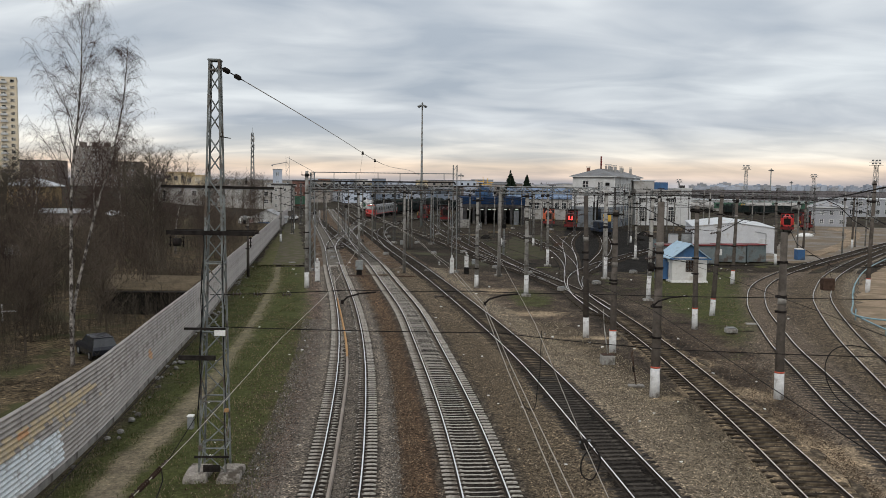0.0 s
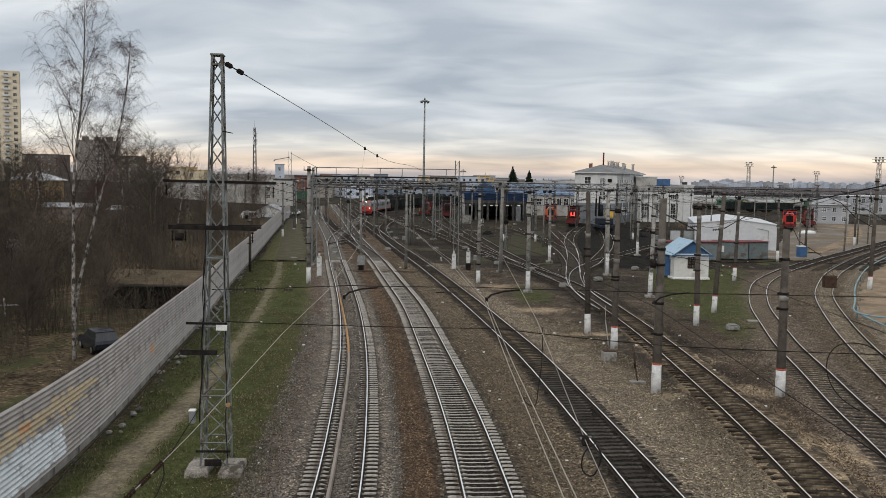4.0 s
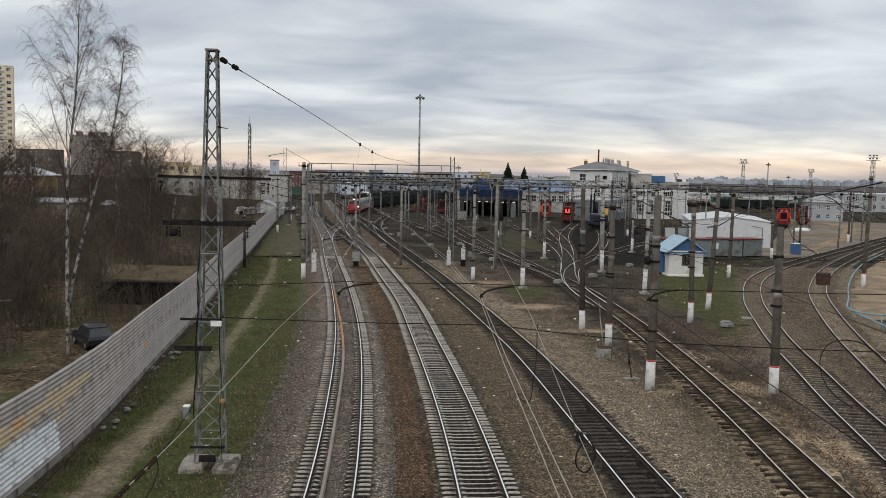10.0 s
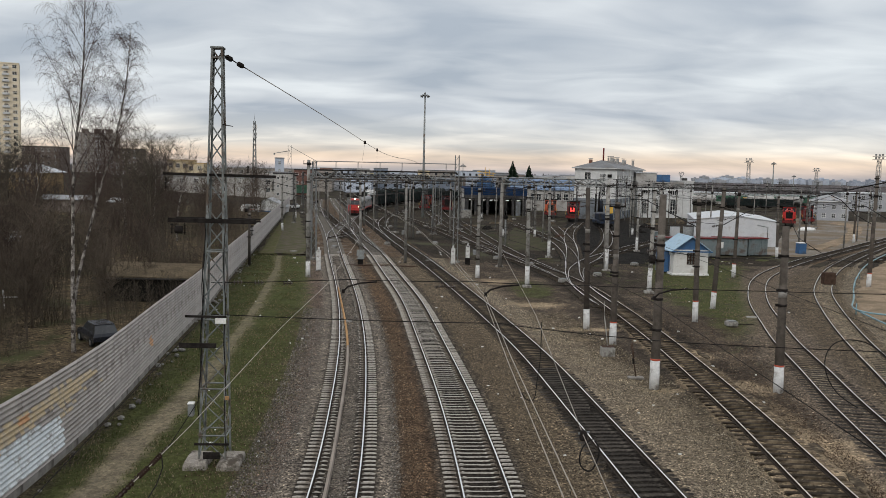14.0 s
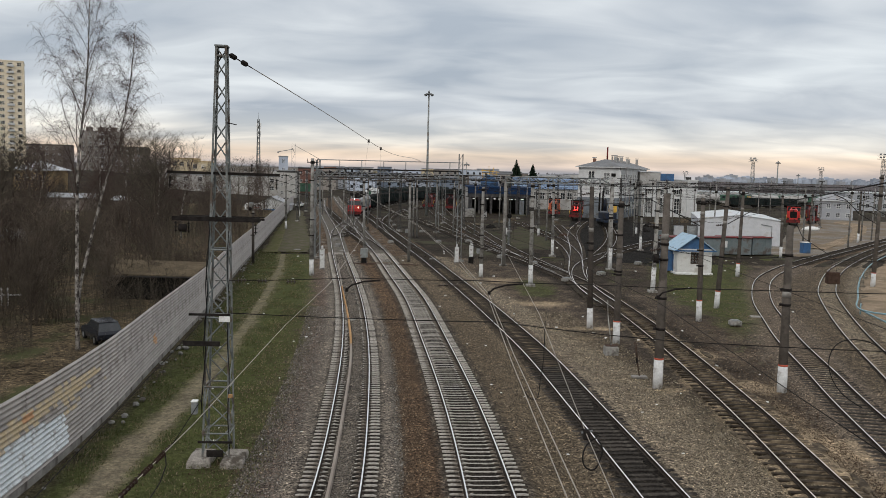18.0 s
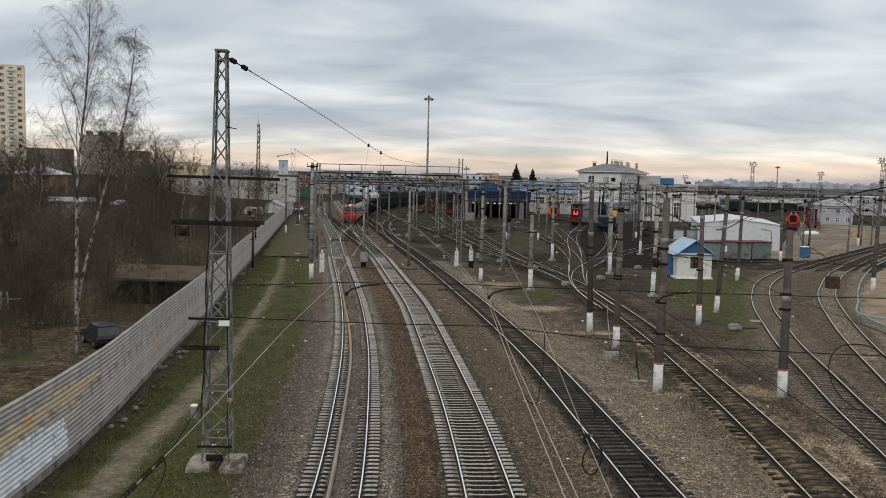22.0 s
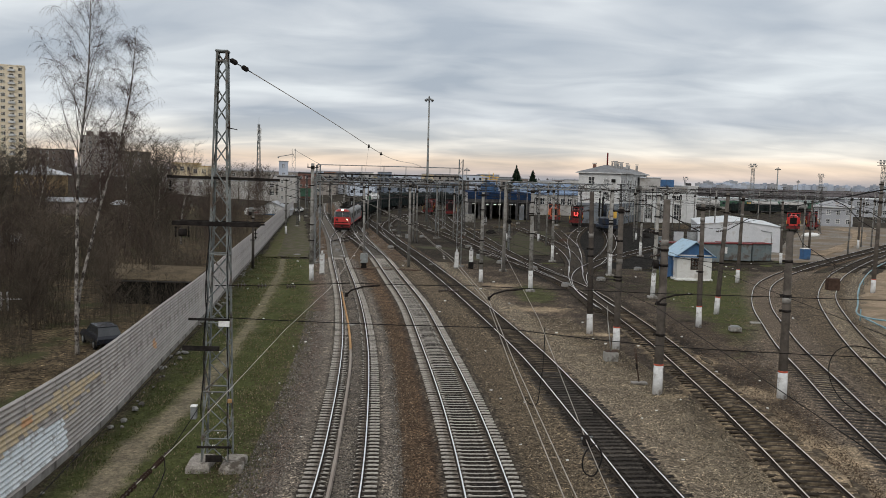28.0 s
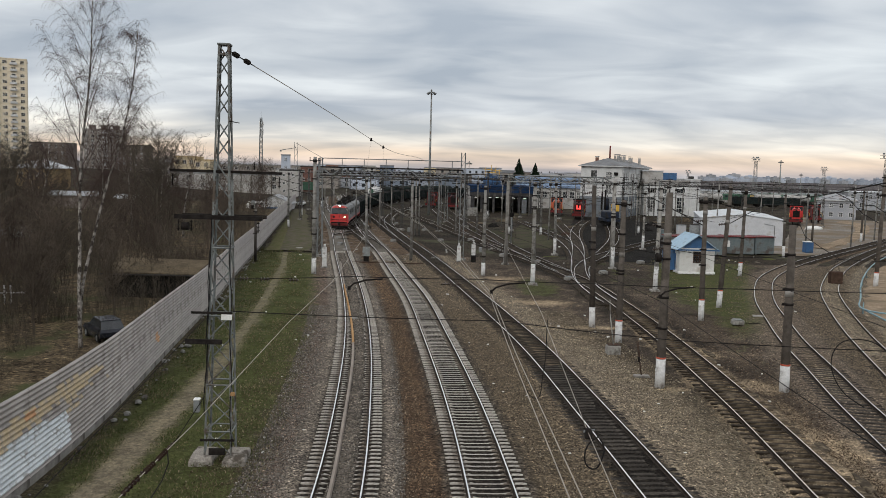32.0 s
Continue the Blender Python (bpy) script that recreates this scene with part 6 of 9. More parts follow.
# ---- line-side equipment ----
def signal(x, y, h, label, turn=0):
    s = thing("signal", label, "railway signal", pose(x, y, 0, 0, 0, turn), "yard signals")
    part("post", Shape().rod((0, 0, -0.2), (0, 0, h), 0.07, 0.06, 8), GREY_STEEL, s)
    head = part("signal_head", Shape().rod((0, -0.06, h - 0.1), (0, 0.06, h - 0.1), 0.36, 0.36, 14).box(-0.14, 0.14, -0.1, 0.15, h - 0.4, h + 0.2, 0.02), LOCO_DARK, s)
    for dz in (-0.22, 0.05):
        part("lamp_hood", Shape().rod((0, -0.3, h + dz), (0, -0.08, h + dz), 0.1, 0.09, 8), LOCO_DARK, head)
    part("ladder", Shape().bar((0.16, 0.25, 0), (0.12, 0.1, h), 0.03).bar((-0.16, 0.25, 0), (-0.12, 0.1, h), 0.03), GREY_STEEL, s)


def white_marker(x, y, h, label, dark=False):
    s = thing("marker_post", label, "post", pose(x, y, 0), "marker posts")
    part("post", Shape().box(-0.24, 0.24, -0.18, 0.18, 0.1, h, 0.03), WHITEWASH, s)
    part("base", Shape().box(-0.3, 0.3, -0.24, 0.24, -0.2, 0.12 if not dark else 0.75, 0.02), LOCO_DARK if dark else PALE_CONCRETE, s)
    part("head", Shape().rod((0, 0, h), (0, 0, h + 0.35), 0.12, 0.1, 8), WHITEWASH, s)


def point_machine(x, y, turn, label="pale switch machine beside the points"):
    s = thing("point_machine", label, "switch machine", pose(x, y, 0, 0, 0, turn), "switch machines")
    part("case", Shape().box(-0.42, 0.42, -0.28, 0.28, 0.02, 0.38, 0.05), PALE_CONCRETE, s)
    part("lid", Shape().box(-0.3, 0.3, -0.3, 0.3, 0.38, 0.44, 0.02), GREY_STEEL, s)
    part("drive_rod", Shape().rod((0.4, 0, 0.15), (1.7, 0, 0.15), 0.025), DARK_STEEL, s)


def build_equipment():
    signal(-6.3, 138, 5.2, "round dark signal head on a post")
    signal(-22.8, 150, 5.4, "round dark signal head beside the station lead")
    signal(-20.2, 176, 5.8, "round dark signal head between the tracks")
    signal(9.2, 128, 4.5, "dark signal head in the yard")
    white_marker(1.1, 101, 1.9, "white-painted marker post beside the gantry")
    white_marker(2.85, 101.8, 2.2, "white cabinet on a dark base beside the gantry", True)
    white_marker(-13.6, 91.5, 2.2, "white-painted post beside the tall pole")
    b = thing("relay_cabinet", "grey relay cabinet on a dark stand", "cabinet", pose(-9.7, 98.0, 0))
    part("case", Shape().box(-0.42, 0.42, -0.3, 0.3, 0.7, 1.75, 0.03), GALV, b)
    part("stand", Shape().box(-0.3, 0.3, -0.2, 0.2, -0.1, 0.72), LOCO_DARK, b)
    for x, y, a in ((-1.4, 128.8, 10), (-8.5, 126, 20), (-15.4, 118, 80), (-13.0, 128, 0), (-17.0, 128, 10), (3.2, 131, 30), (-4.6, 150, 20), (12.2, 86, 30), (16.8, 92, 20), (6.8, 108, 40),
                    (-10.6, 165, 0), (-12.2, 178, 30), (-19.5, 158, 0), (23.5, 104, 10), (10.4, 101, 0), (21.5, 62.4, 0)):
        point_machine(x, y, a)
    # concrete block with a lever, and an anchor stand
    c = thing("concrete_block", "rust-topped concrete block with a leaning bar beside the pole", "concrete block", pose(10.15, 51.2, 0, 0, 0, 4))
    part("block", Shape().box(-0.40, 0.40, -0.3, 0.3, -0.1, 0.52, 0.06), PALE_CONCRETE, c)
    part("top_plate", Shape().box(-0.37, 0.37, -0.27, 0.27, 0.524, 0.56), RUST_STEEL, c, "rusty top plate")
    part("lever", Shape().rod((0.0, 0, 0.55), (-0.25, 0.1, 2.4), 0.04, 0.03).rod((-0.25, 0.1, 2.4), (-0.3, 0.1, 3.3), 0.02), PALE_CONCRETE, c)
    d = thing("anchor_stand", "thin rusty anchor rods on a small slab", "anchor", pose(10.6, 45.4, 0))
    part("slab", Shape().box(-0.42, 0.42, -0.2, 0.2, -0.05, 0.07, 0.02), CONCRETE, d)
    part("rods", Shape().rod((0, 0, 0.05), (-0.13, 0.1, 0.9), 0.035).rod((-0.13, 0.1, 0.9), (-0.3, 0.2, 1.9), 0.022).rod((-0.1, 0.1, 0.9), (-0.22, 0.2, 1.9), 0.022), RUST_STEEL, d)
    part("turnbuckle", Shape().rod((-0.12, 0.1, 0.75), (-0.17, 0.12, 1.05), 0.06), DARK_STEEL, d)
    # dark hanging weight box over the right-hand curve
    w = thing("weight_box", "dark square counterweight hanging from the span wire", "counterweight", pose(19.8, 43.35, 0))
    part("weight", Shape().box(-0.29, 0.29, -0.2, 0.2, 5.62, 6.24, 0.03), RUST_STEEL, w)
    part("hanger", Shape().rod((-0.2, 0, 6.2), (0, 0, 6.95), 0.008).rod((0.2, 0, 6.2), (0, 0, 6.95), 0.008), DARK_STEEL, w)
    # light blue pipe rail in front of the sand
    pipe = thing("pipe_rail", "light blue bent pipe rail beside the sand", "railing")
    for pts in ([(65.8, 124.8, 0.6), (54.0, 107.4, 0.6), (47.4, 96.1, 0.65), (43, 88, 0.6), (38.8, 79.6, 0.6), (35.6, 73.0, 0.55), (34.0, 69.2, 0.45), (34.5, 65.8, 0.6), (36.5, 65.4, 0.6)], [(34.1, 69.2, 0.4), (33.55, 66.1, 0.4), (33.0, 61.9, 0.4), (32.6, 57, 0.4)]):
        part("pipe", Shape().tube([Vector(p) for p in curve_through(pts, 0.8)], 0.07, 7), CYAN_PIPE, pipe)
    for x, y in ((54.0, 107.4), (47.4, 96.1), (43, 88), (38.8, 79.6), (34.1, 69.3), (33.1, 62.5)):
        part("pipe_post", Shape().rod((x, y, -0.2), (x, y, 0.95), 0.05), CYAN_PIPE, pipe)
    tr = thing("cable_trough", "low dark cable trough with a pale board across the tracks", "cable trough")
    part("trough", Shape().box(-11.5, -3.0, 97.4, 97.8, -0.1, 0.07, 0.02), RUST_STEEL, tr)
    part("board", Shape().box(-9.1, -6.3, 98.6, 99.0, 0.0, 0.11, 0.02), FALLEN, tr, "pale worn crossing board")
    bx = thing("blue_skip", "blue painted steel bin with a pale rim", "bin", pose(53.6, 127, 0, 0, 0, 10))
    part("bin", Shape().box(-0.58, 0.58, -0.5, 0.5, 0.0, 1.55, 0.04), BLUE_PAINT, bx)
    part("rim", Shape().box(-0.62, 0.62, -0.54, 0.54, 1.55, 1.66, 0.02), WHITE_PAINT, bx)
    tk = thing("grey_tank", "grey upright steel tank beside the hangar", "tank", pose(41.6, 144, 0))
    part("shell", Shape().rod((0, 0, 0), (0, 0, 2.7), 1.0, 1.0, 18), GREY_STEEL, tk)
    part("tank_roof", Shape().rod((0, 0, 2.7), (0, 0, 2.95), 1.0, 0.3, 18), ROOF_DARK, tk)
    for x, y in ((-1.8, 104), (-14, 112), (5.8, 118), (-20, 112), (24.4, 66.2), (-7, 60.5)):
        h = thing("cable_hatch", "small concrete cable hatch in the ground", "hatch", pose(x, y, 0, 0, 0, x * 7), "cable hatches")
        part("slab", Shape().box(-0.4, 0.4, -0.3, 0.3, -0.05, 0.14, 0.03), PALE_CONCRETE, h)


build_equipment()


def build_depot_clutter():
    """Stacks, heaps and small boxes lying about the depot yard."""
    rnd = random.Random(61)
    for x, y, a, n in ((11.5, 186, 20, 9), (5.5, 176, -30, 7), (24.5, 172, 60, 6), (48, 196, 15, 8), (52, 178, 40, 6)):
        st = thing("timber_stack", "untidy stack of old pale timbers in the depot yard", "timber stack", pose(x, y, 0, 0, 0, a), "timber stacks")
        for k in range(n):
            z, q = 0.16 * (k // 4), rnd.uniform(-0.3, 0.3)
            part("timber", Shape().box(-1.5 + q, 1.4 + q, -0.5 + 0.27 * (k % 4), -0.27 + 0.27 * (k % 4), z - 0.05, z + 0.10, 0.01), FALLEN, st)
    for x, y, r in ((20.5, 150, 1.1), (8.5, 168, 1.3), (14.2, 196, 1.6), (39, 168, 1.2), (44, 186, 1.5), (24, 190, 1.0), (2.5, 152, 0.8), (35, 134, 1.0), (57, 206, 1.8)):
        rings = [[(r * f * rnd.uniform(0.7, 1.2) * math.cos(i * 0.524), r * f * rnd.uniform(0.6, 1.0) * math.sin(i * 0.524), h * r * rnd.uniform(0.7, 1.2) - (0.1 if h == 0 else 0)) for i in range(12)] for f, h in ((1.0, 0.0), (0.75, 0.25), (0.45, 0.42), (0.15, 0.5))]
        single("scrap_heap", Shape().loft(rings), rnd.choice((RUST_STEEL, LOCO_DARK, SPILL)), "low dark heap of scrap and ash", "heap", pose(x, y, -0.05), "scrap heaps")
    for x, y, w, h, stuff, lab in ((4.6, 206, 3.2, 2.0, PALE_CONCRETE, "pale low concrete kiosk before the shed"), (8.8, 208, 1.0, 1.2, WHITE_PAINT, "small white cabinet before the shed"),
                                   (43.5, 160, 1.6, 1.7, HANGAR_SHEET, "pale cabinet beside the track"), (37.5, 150, 1.1, 1.3, CONTAINER_GREY, "grey cabinet beside the track")):
        bx = thing("yard_cabinet", lab, "cabinet", pose(x, y, 0, 0, 0, rnd.uniform(-15, 15)), "yard cabinets")
        part("case", Shape().box(-w / 2, w / 2, -0.5, 0.5, 0.0, h, 0.04), stuff, bx)
        part("lid", Shape().box(-w / 2 - 0.06, w / 2 + 0.06, -0.56, 0.56, h, h + 0.08, 0.02), ROOF_OLD, bx)


build_depot_clutter()


def build_far_poles():
    """Slim poles and line wires that fill the yard towards the station."""
    rnd = random.Random(19)
    base = None
    spots = []
    for u in (-0.149, -0.138, -0.124, -0.112, -0.084, -0.070, -0.037, -0.014, 0.006, 0.031, 0.060, 0.092, 0.116, 0.146, 0.178, 0.189, 0.212, 0.219, 0.239, 0.264, 0.272, 0.289, 0.307, 0.313, 0.364, 0.378, 0.410, 0.419, 0.472, 0.487, 0.499):
        y = rnd.uniform(128, 235)
        spots.append((u * y, y, rnd.uniform(9.0, 10.8)))
    for x, y, h in spots:
        m = pose(x, y, 0, rnd.uniform(-0.5, 0.5), rnd.uniform(-0.8, 0.8), rnd.uniform(-20, 20)) @ Matrix.Diagonal((1, 1, h / 10, 1))
        if base is None:
            base = thing("yard_pole", "slim weathered concrete pole with a dark crossarm", "pole", None, "distant yard poles")
            part("shaft", Shape().rod((0, 0, -0.4), (0, 0, 10), 0.14, 0.10, 10), POLE_GREY, base)
            part("crossarm", Shape().bar((-0.9, 0, 9.4), (0.9, 0, 9.4), 0.09), DARK_STEEL, base)
            part("bracket_arm", Shape().rod((0, 0, 7.2), (-2.4, 0, 7.6), 0.04).rod((0, 0, 8.6), (-2.2, 0, 7.6), 0.025), DARK_STEEL, base)
            for sx in (-0.8, 0.8):
                part("insulator", Shape().disc_stack((sx, 0, 9.45), (sx, 0, 9.8), 0.09, 3), INSULATOR, base)
            part("collar", Shape().rod((0, 0, 8.5), (0, 0, 8.9), 0.24, 0.24, 10), DARK_STEEL, base)
            base.matrix_basis = m
        else:
            copy_thing(base, m).matrix_basis = m
    order = sorted(spots)
    for k in range(0, len(order) - 3):
        a, b = order[k], order[k + rnd.choice((1, 2, 3))]
        for dz in (0.5, 2.6):
            wire([(a[0], a[1], a[2] - dz), (b[0], b[1], b[2] - dz)], 0.024, WIRE, "dark line wire across the yard", 0.35, 6)
    near = sorted(spots, key=lambda p: p[1])
    for k in range(len(near) - 6):
        a, b = near[k], near[k + 5]
        wire([(a[0], a[1], a[2] - 0.4), (b[0], b[1], b[2] - 0.4)], 0.022, WIRE, "dark line wire along the yard", 0.5, 6)


build_far_poles()


def build_steel_posts():
    """Slim dark lattice posts with short cantilevers over the station throat and the depot."""
    base = None
    rnd = random.Random(88)
    for u, y in ((-0.178, 172), (-0.168, 214), (-0.141, 196), (-0.118, 168), (-0.101, 228), (-0.081, 188), (-0.058, 152), (-0.047, 224), (-0.022, 170), (-0.008, 214), (0.018, 164), (0.043, 198), (0.072, 158), (0.082, 206), (0.104, 174), (0.128, 202), (0.155, 178), (0.202, 166), (0.232, 190), (0.256, 172), (0.342, 210), (0.392, 236), (0.437, 196)):
        m = pose(u * y, y, 0, rnd.uniform(-0.6, 0.6), rnd.uniform(-0.6, 0.6), rnd.uniform(-30, 30)) @ Matrix.Diagonal((1, 1, rnd.uniform(0.92, 1.12), 1))
        if base is None:
            base = thing("steel_post", "slim dark grey lattice post with a cantilever and insulators", "post", None, "steel catenary posts")
            for cx, cy in ((-0.22, -0.16), (0.22, -0.16), (0.22, 0.16), (-0.22, 0.16)):
                part("leg", Shape().bar((cx, cy, -0.3), (cx * 0.6, cy * 0.6, 9.8), 0.07), POST_STEEL, base)
            for k in range(11):
                za, zb = 0.2 + k * 0.87, 0.2 + (k + 1) * 0.87
                s = Shape()
                for cy in (-0.14, 0.14):
                    s.bar((-0.2 if k % 2 else 0.2, cy, za), (0.2 if k % 2 else -0.2, cy, zb), 0.05)
                part("lattice_brace", s, POST_STEEL, base)
            arm = part("cantilever", Shape().rod((0, 0, 7.0), (-2.9, 0, 7.5), 0.045).rod((0, 0, 8.9), (-2.7, 0, 7.5), 0.03).rod((-2.9, 0, 7.5), (-2.5, 0, 6.6), 0.03), DARK_STEEL, base)
            for a, b in (((-0.3, 0, 7.05), (-0.8, 0, 7.14)), ((-0.3, 0, 8.73), (-0.75, 0, 8.5))):
                part("insulator", Shape().disc_stack(a, b, 0.12, 4), INSULATOR, arm)
            part("feeder_bracket", Shape().bar((-0.9, 0, 9.7), (0.9, 0, 9.7), 0.08), DARK_STEEL, base)
            part("footing", Shape().box(-0.45, 0.45, -0.4, 0.4, -0.3, 0.25, 0.05), PALE_CONCRETE, base)
            base.matrix_basis = m
        else:
            copy_thing(base, m).matrix_basis = m


build_steel_posts()


def build_thick_cables():
    for pts in CABLES:
        wire(pts, 0.045, WIRE, "thick black cable slung between poles", 0.0, 3, "black_cable")


CABLES = [
    [(19.66, 90.0, 8.53), (19.39, 82.0, 8.71), (19.26, 76.0, 8.23), (19.25, 64.4, 7.17)],
    [(23.39, 71.0, 7.09), (28.02, 80.0, 7.59), (33.29, 90.0, 8.1), (46.32, 118.0, 7.27)],
    [(46.31, 118.0, 7.5), (40.82, 100.0, 8.57), (33.68, 75.0, 9.79), (26.0, 50.0, 10.94)],
    [(39.63, 88.0, 9.6), (41.01, 88.0, 8.97), (41.58, 86.0, 7.6), (42.23, 84.0, 6.8)],
    [(38.75, 80.0, 8.64), (37.72, 76.0, 8.71), (35.71, 70.0, 8.33), (34.48, 66.0, 8.05)],
    [(42.75, 105.0, 6.08), (41.81, 100.0, 4.18), (42.12, 96.0, 3.19), (42.27, 92.0, 2.42)],
]
build_thick_cables()


# ---- buildings ----
def window_mesh(w, h, bars_x=1, bars_y=1, frame_stuff=WHITE_PAINT):
    """A recessed pane mesh and a frame mesh, standing in the plane y = 0, facing -y."""
    pane = Shape().box(-w / 2, w / 2, 0.02, 0.06, 0, h).mesh("pane")
    pane.materials.append(GLASS)
    t, b = 0.07, 0.035
    xs = [-w / 2 - t, -w / 2] + [q for k in range(bars_x) for q in (-w / 2 + w * (k + 1) / (bars_x + 1) - b, -w / 2 + w * (k + 1) / (bars_x + 1) + b)] + [w / 2, w / 2 + t]
    zs = [-t, 0.0] + [q for k in range(bars_y) for q in (h * (k + 1) / (bars_y + 1) - b, h * (k + 1) / (bars_y + 1) + b)] + [h, h + t]
    nx, nz = len(xs), len(zs)
    solid = lambda i, k: 0 <= i < nx - 1 and 0 <= k < nz - 1 and (i % 2 == 0 or k % 2 == 0)
    f = Shape()
    at = lambda i, k, back: back * nx * nz + k * nx + i
    faces = []
    for i in range(nx - 1):
        for k in range(nz - 1):
            if not solid(i, k):
                continue
            faces.append((at(i, k, 0), at(i + 1, k, 0), at(i + 1, k + 1, 0), at(i, k + 1, 0)))
            for di, dk, p, q in ((-1, 0, (i, k + 1), (i, k)), (1, 0, (i + 1, k), (i + 1, k + 1)), (0, -1, (i, k), (i + 1, k)), (0, 1, (i + 1, k + 1), (i, k + 1))):
                if not solid(i + di, k + dk):
                    faces.append((at(*p, 0), at(*p, 1), at(*q, 1), at(*q, 0)))
    f.add([(x, y, z) for y in (-0.05, 0.08) for z in zs for x in xs], faces)
    frame_me = f.mesh("window_frame")
    frame_me.materials.append(frame_stuff)
    return pane, frame_me


def add_windows(parent, meshes, spots, turn=0.0):
    """spots: x, y, z of each window's lower middle, in the parent's space; turn: the way it faces."""
    pane, fr = meshes
    for x, y, z in spots:
        w = part("window", fr, None, parent, at=pose(x, y, z, 0, 0, turn))
        part("pane", pane, None, w)


def walls(parent, w, d, h, stuff, t=0.3, z0=-0.5):
    """Four walls of a box building, front wall along x at y = 0."""
    part("wall", Shape().box(0, w, 0, t, z0, h), stuff, parent)
    part("wall", Shape().box(0, w, d - t, d, z0, h), stuff, parent)
    part("wall", Shape().box(0, t, t, d - t, z0, h), stuff, parent)
    part("wall", Shape().box(w - t, w, t, d - t, z0, h), stuff, parent)


def flat_roof(parent, w, d, h, stuff=ROOF_DARK, lip=0.25, over=0.15):
    part("roof", Shape().box(-over, w + over, -over, d + over, h, h + lip, 0.03), stuff, parent)


def hip_roof(parent, w, d, h, rise_, stuff, over=0.6, ridge=None):
    a = -over
    ins = min(w, d) / 2 if ridge is None else ridge
    if w >= d:
        top = [(ins, d / 2, h + rise_), (w - ins, d / 2, h + rise_)]
        s = Shape().add([(a, a, h), (w - a, a, h), (w - a, d - a, h), (a, d - a, h)] + top, [(0, 1, 5, 4), (1, 2, 5), (2, 3, 4, 5), (3, 0, 4), (3, 2, 1, 0)])
    else:
        top = [(w / 2, ins, h + rise_), (w / 2, d - ins, h + rise_)]
        s = Shape().add([(a, a, h), (w - a, a, h), (w - a, d - a, h), (a, d - a, h)] + top, [(0, 1, 4), (1, 2, 5, 4), (2, 3, 5), (3, 0, 4, 5), (3, 2, 1, 0)])
    part("roof", s, stuff, parent)
    part("eave_board", Shape().box(a, w - a, a, d - a, h - 0.22, h - 0.005), WHITE_WALL, parent)


def gable_roof(parent, w, d, h, rise_, stuff, over=0.35, along="y", gable=None):
    """A pitched roof of two slabs with thickness; ridge along x or y."""
    t = 0.1
    for sgn in (0, 1):
        if along == "y":
            e = -over if sgn == 0 else w + over
            drop = rise_ * over / (w / 2)
            ring = lambda y: [(e, y, h - drop), (w / 2, y, h + rise_), (w / 2, y, h + rise_ + t), (e, y, h - drop + t)]
            part("roof_slope", Shape().loft([ring(-over), ring(d + over)]), stuff, parent)
        else:
            e = -over if sgn == 0 else d + over
            drop = rise_ * over / (d / 2)
            ring = lambda x: [(x, e, h - drop), (x, d / 2, h + rise_), (x, d / 2, h + rise_ + t), (x, e, h - drop + t)]
            part("roof_slope", Shape().loft([ring(-over), ring(w + over)]), stuff, parent)
    for k in (0, 1):
        if along == "y":
            y0 = 0.0 if k == 0 else d - 0.12
            ring = lambda y: [(0, y, h), (w, y, h), (w / 2, y, h + rise_)]
            part("gable", Shape().loft([ring(y0), ring(y0 + 0.12)]), gable, parent)
        else:
            x0 = 0.0 if k == 0 else w - 0.12
            ring = lambda x: [(x, 0, h), (x, d, h), (x, d / 2, h + rise_)]
            part("gable", Shape().loft([ring(x0), ring(x0 + 0.12)]), gable, parent)


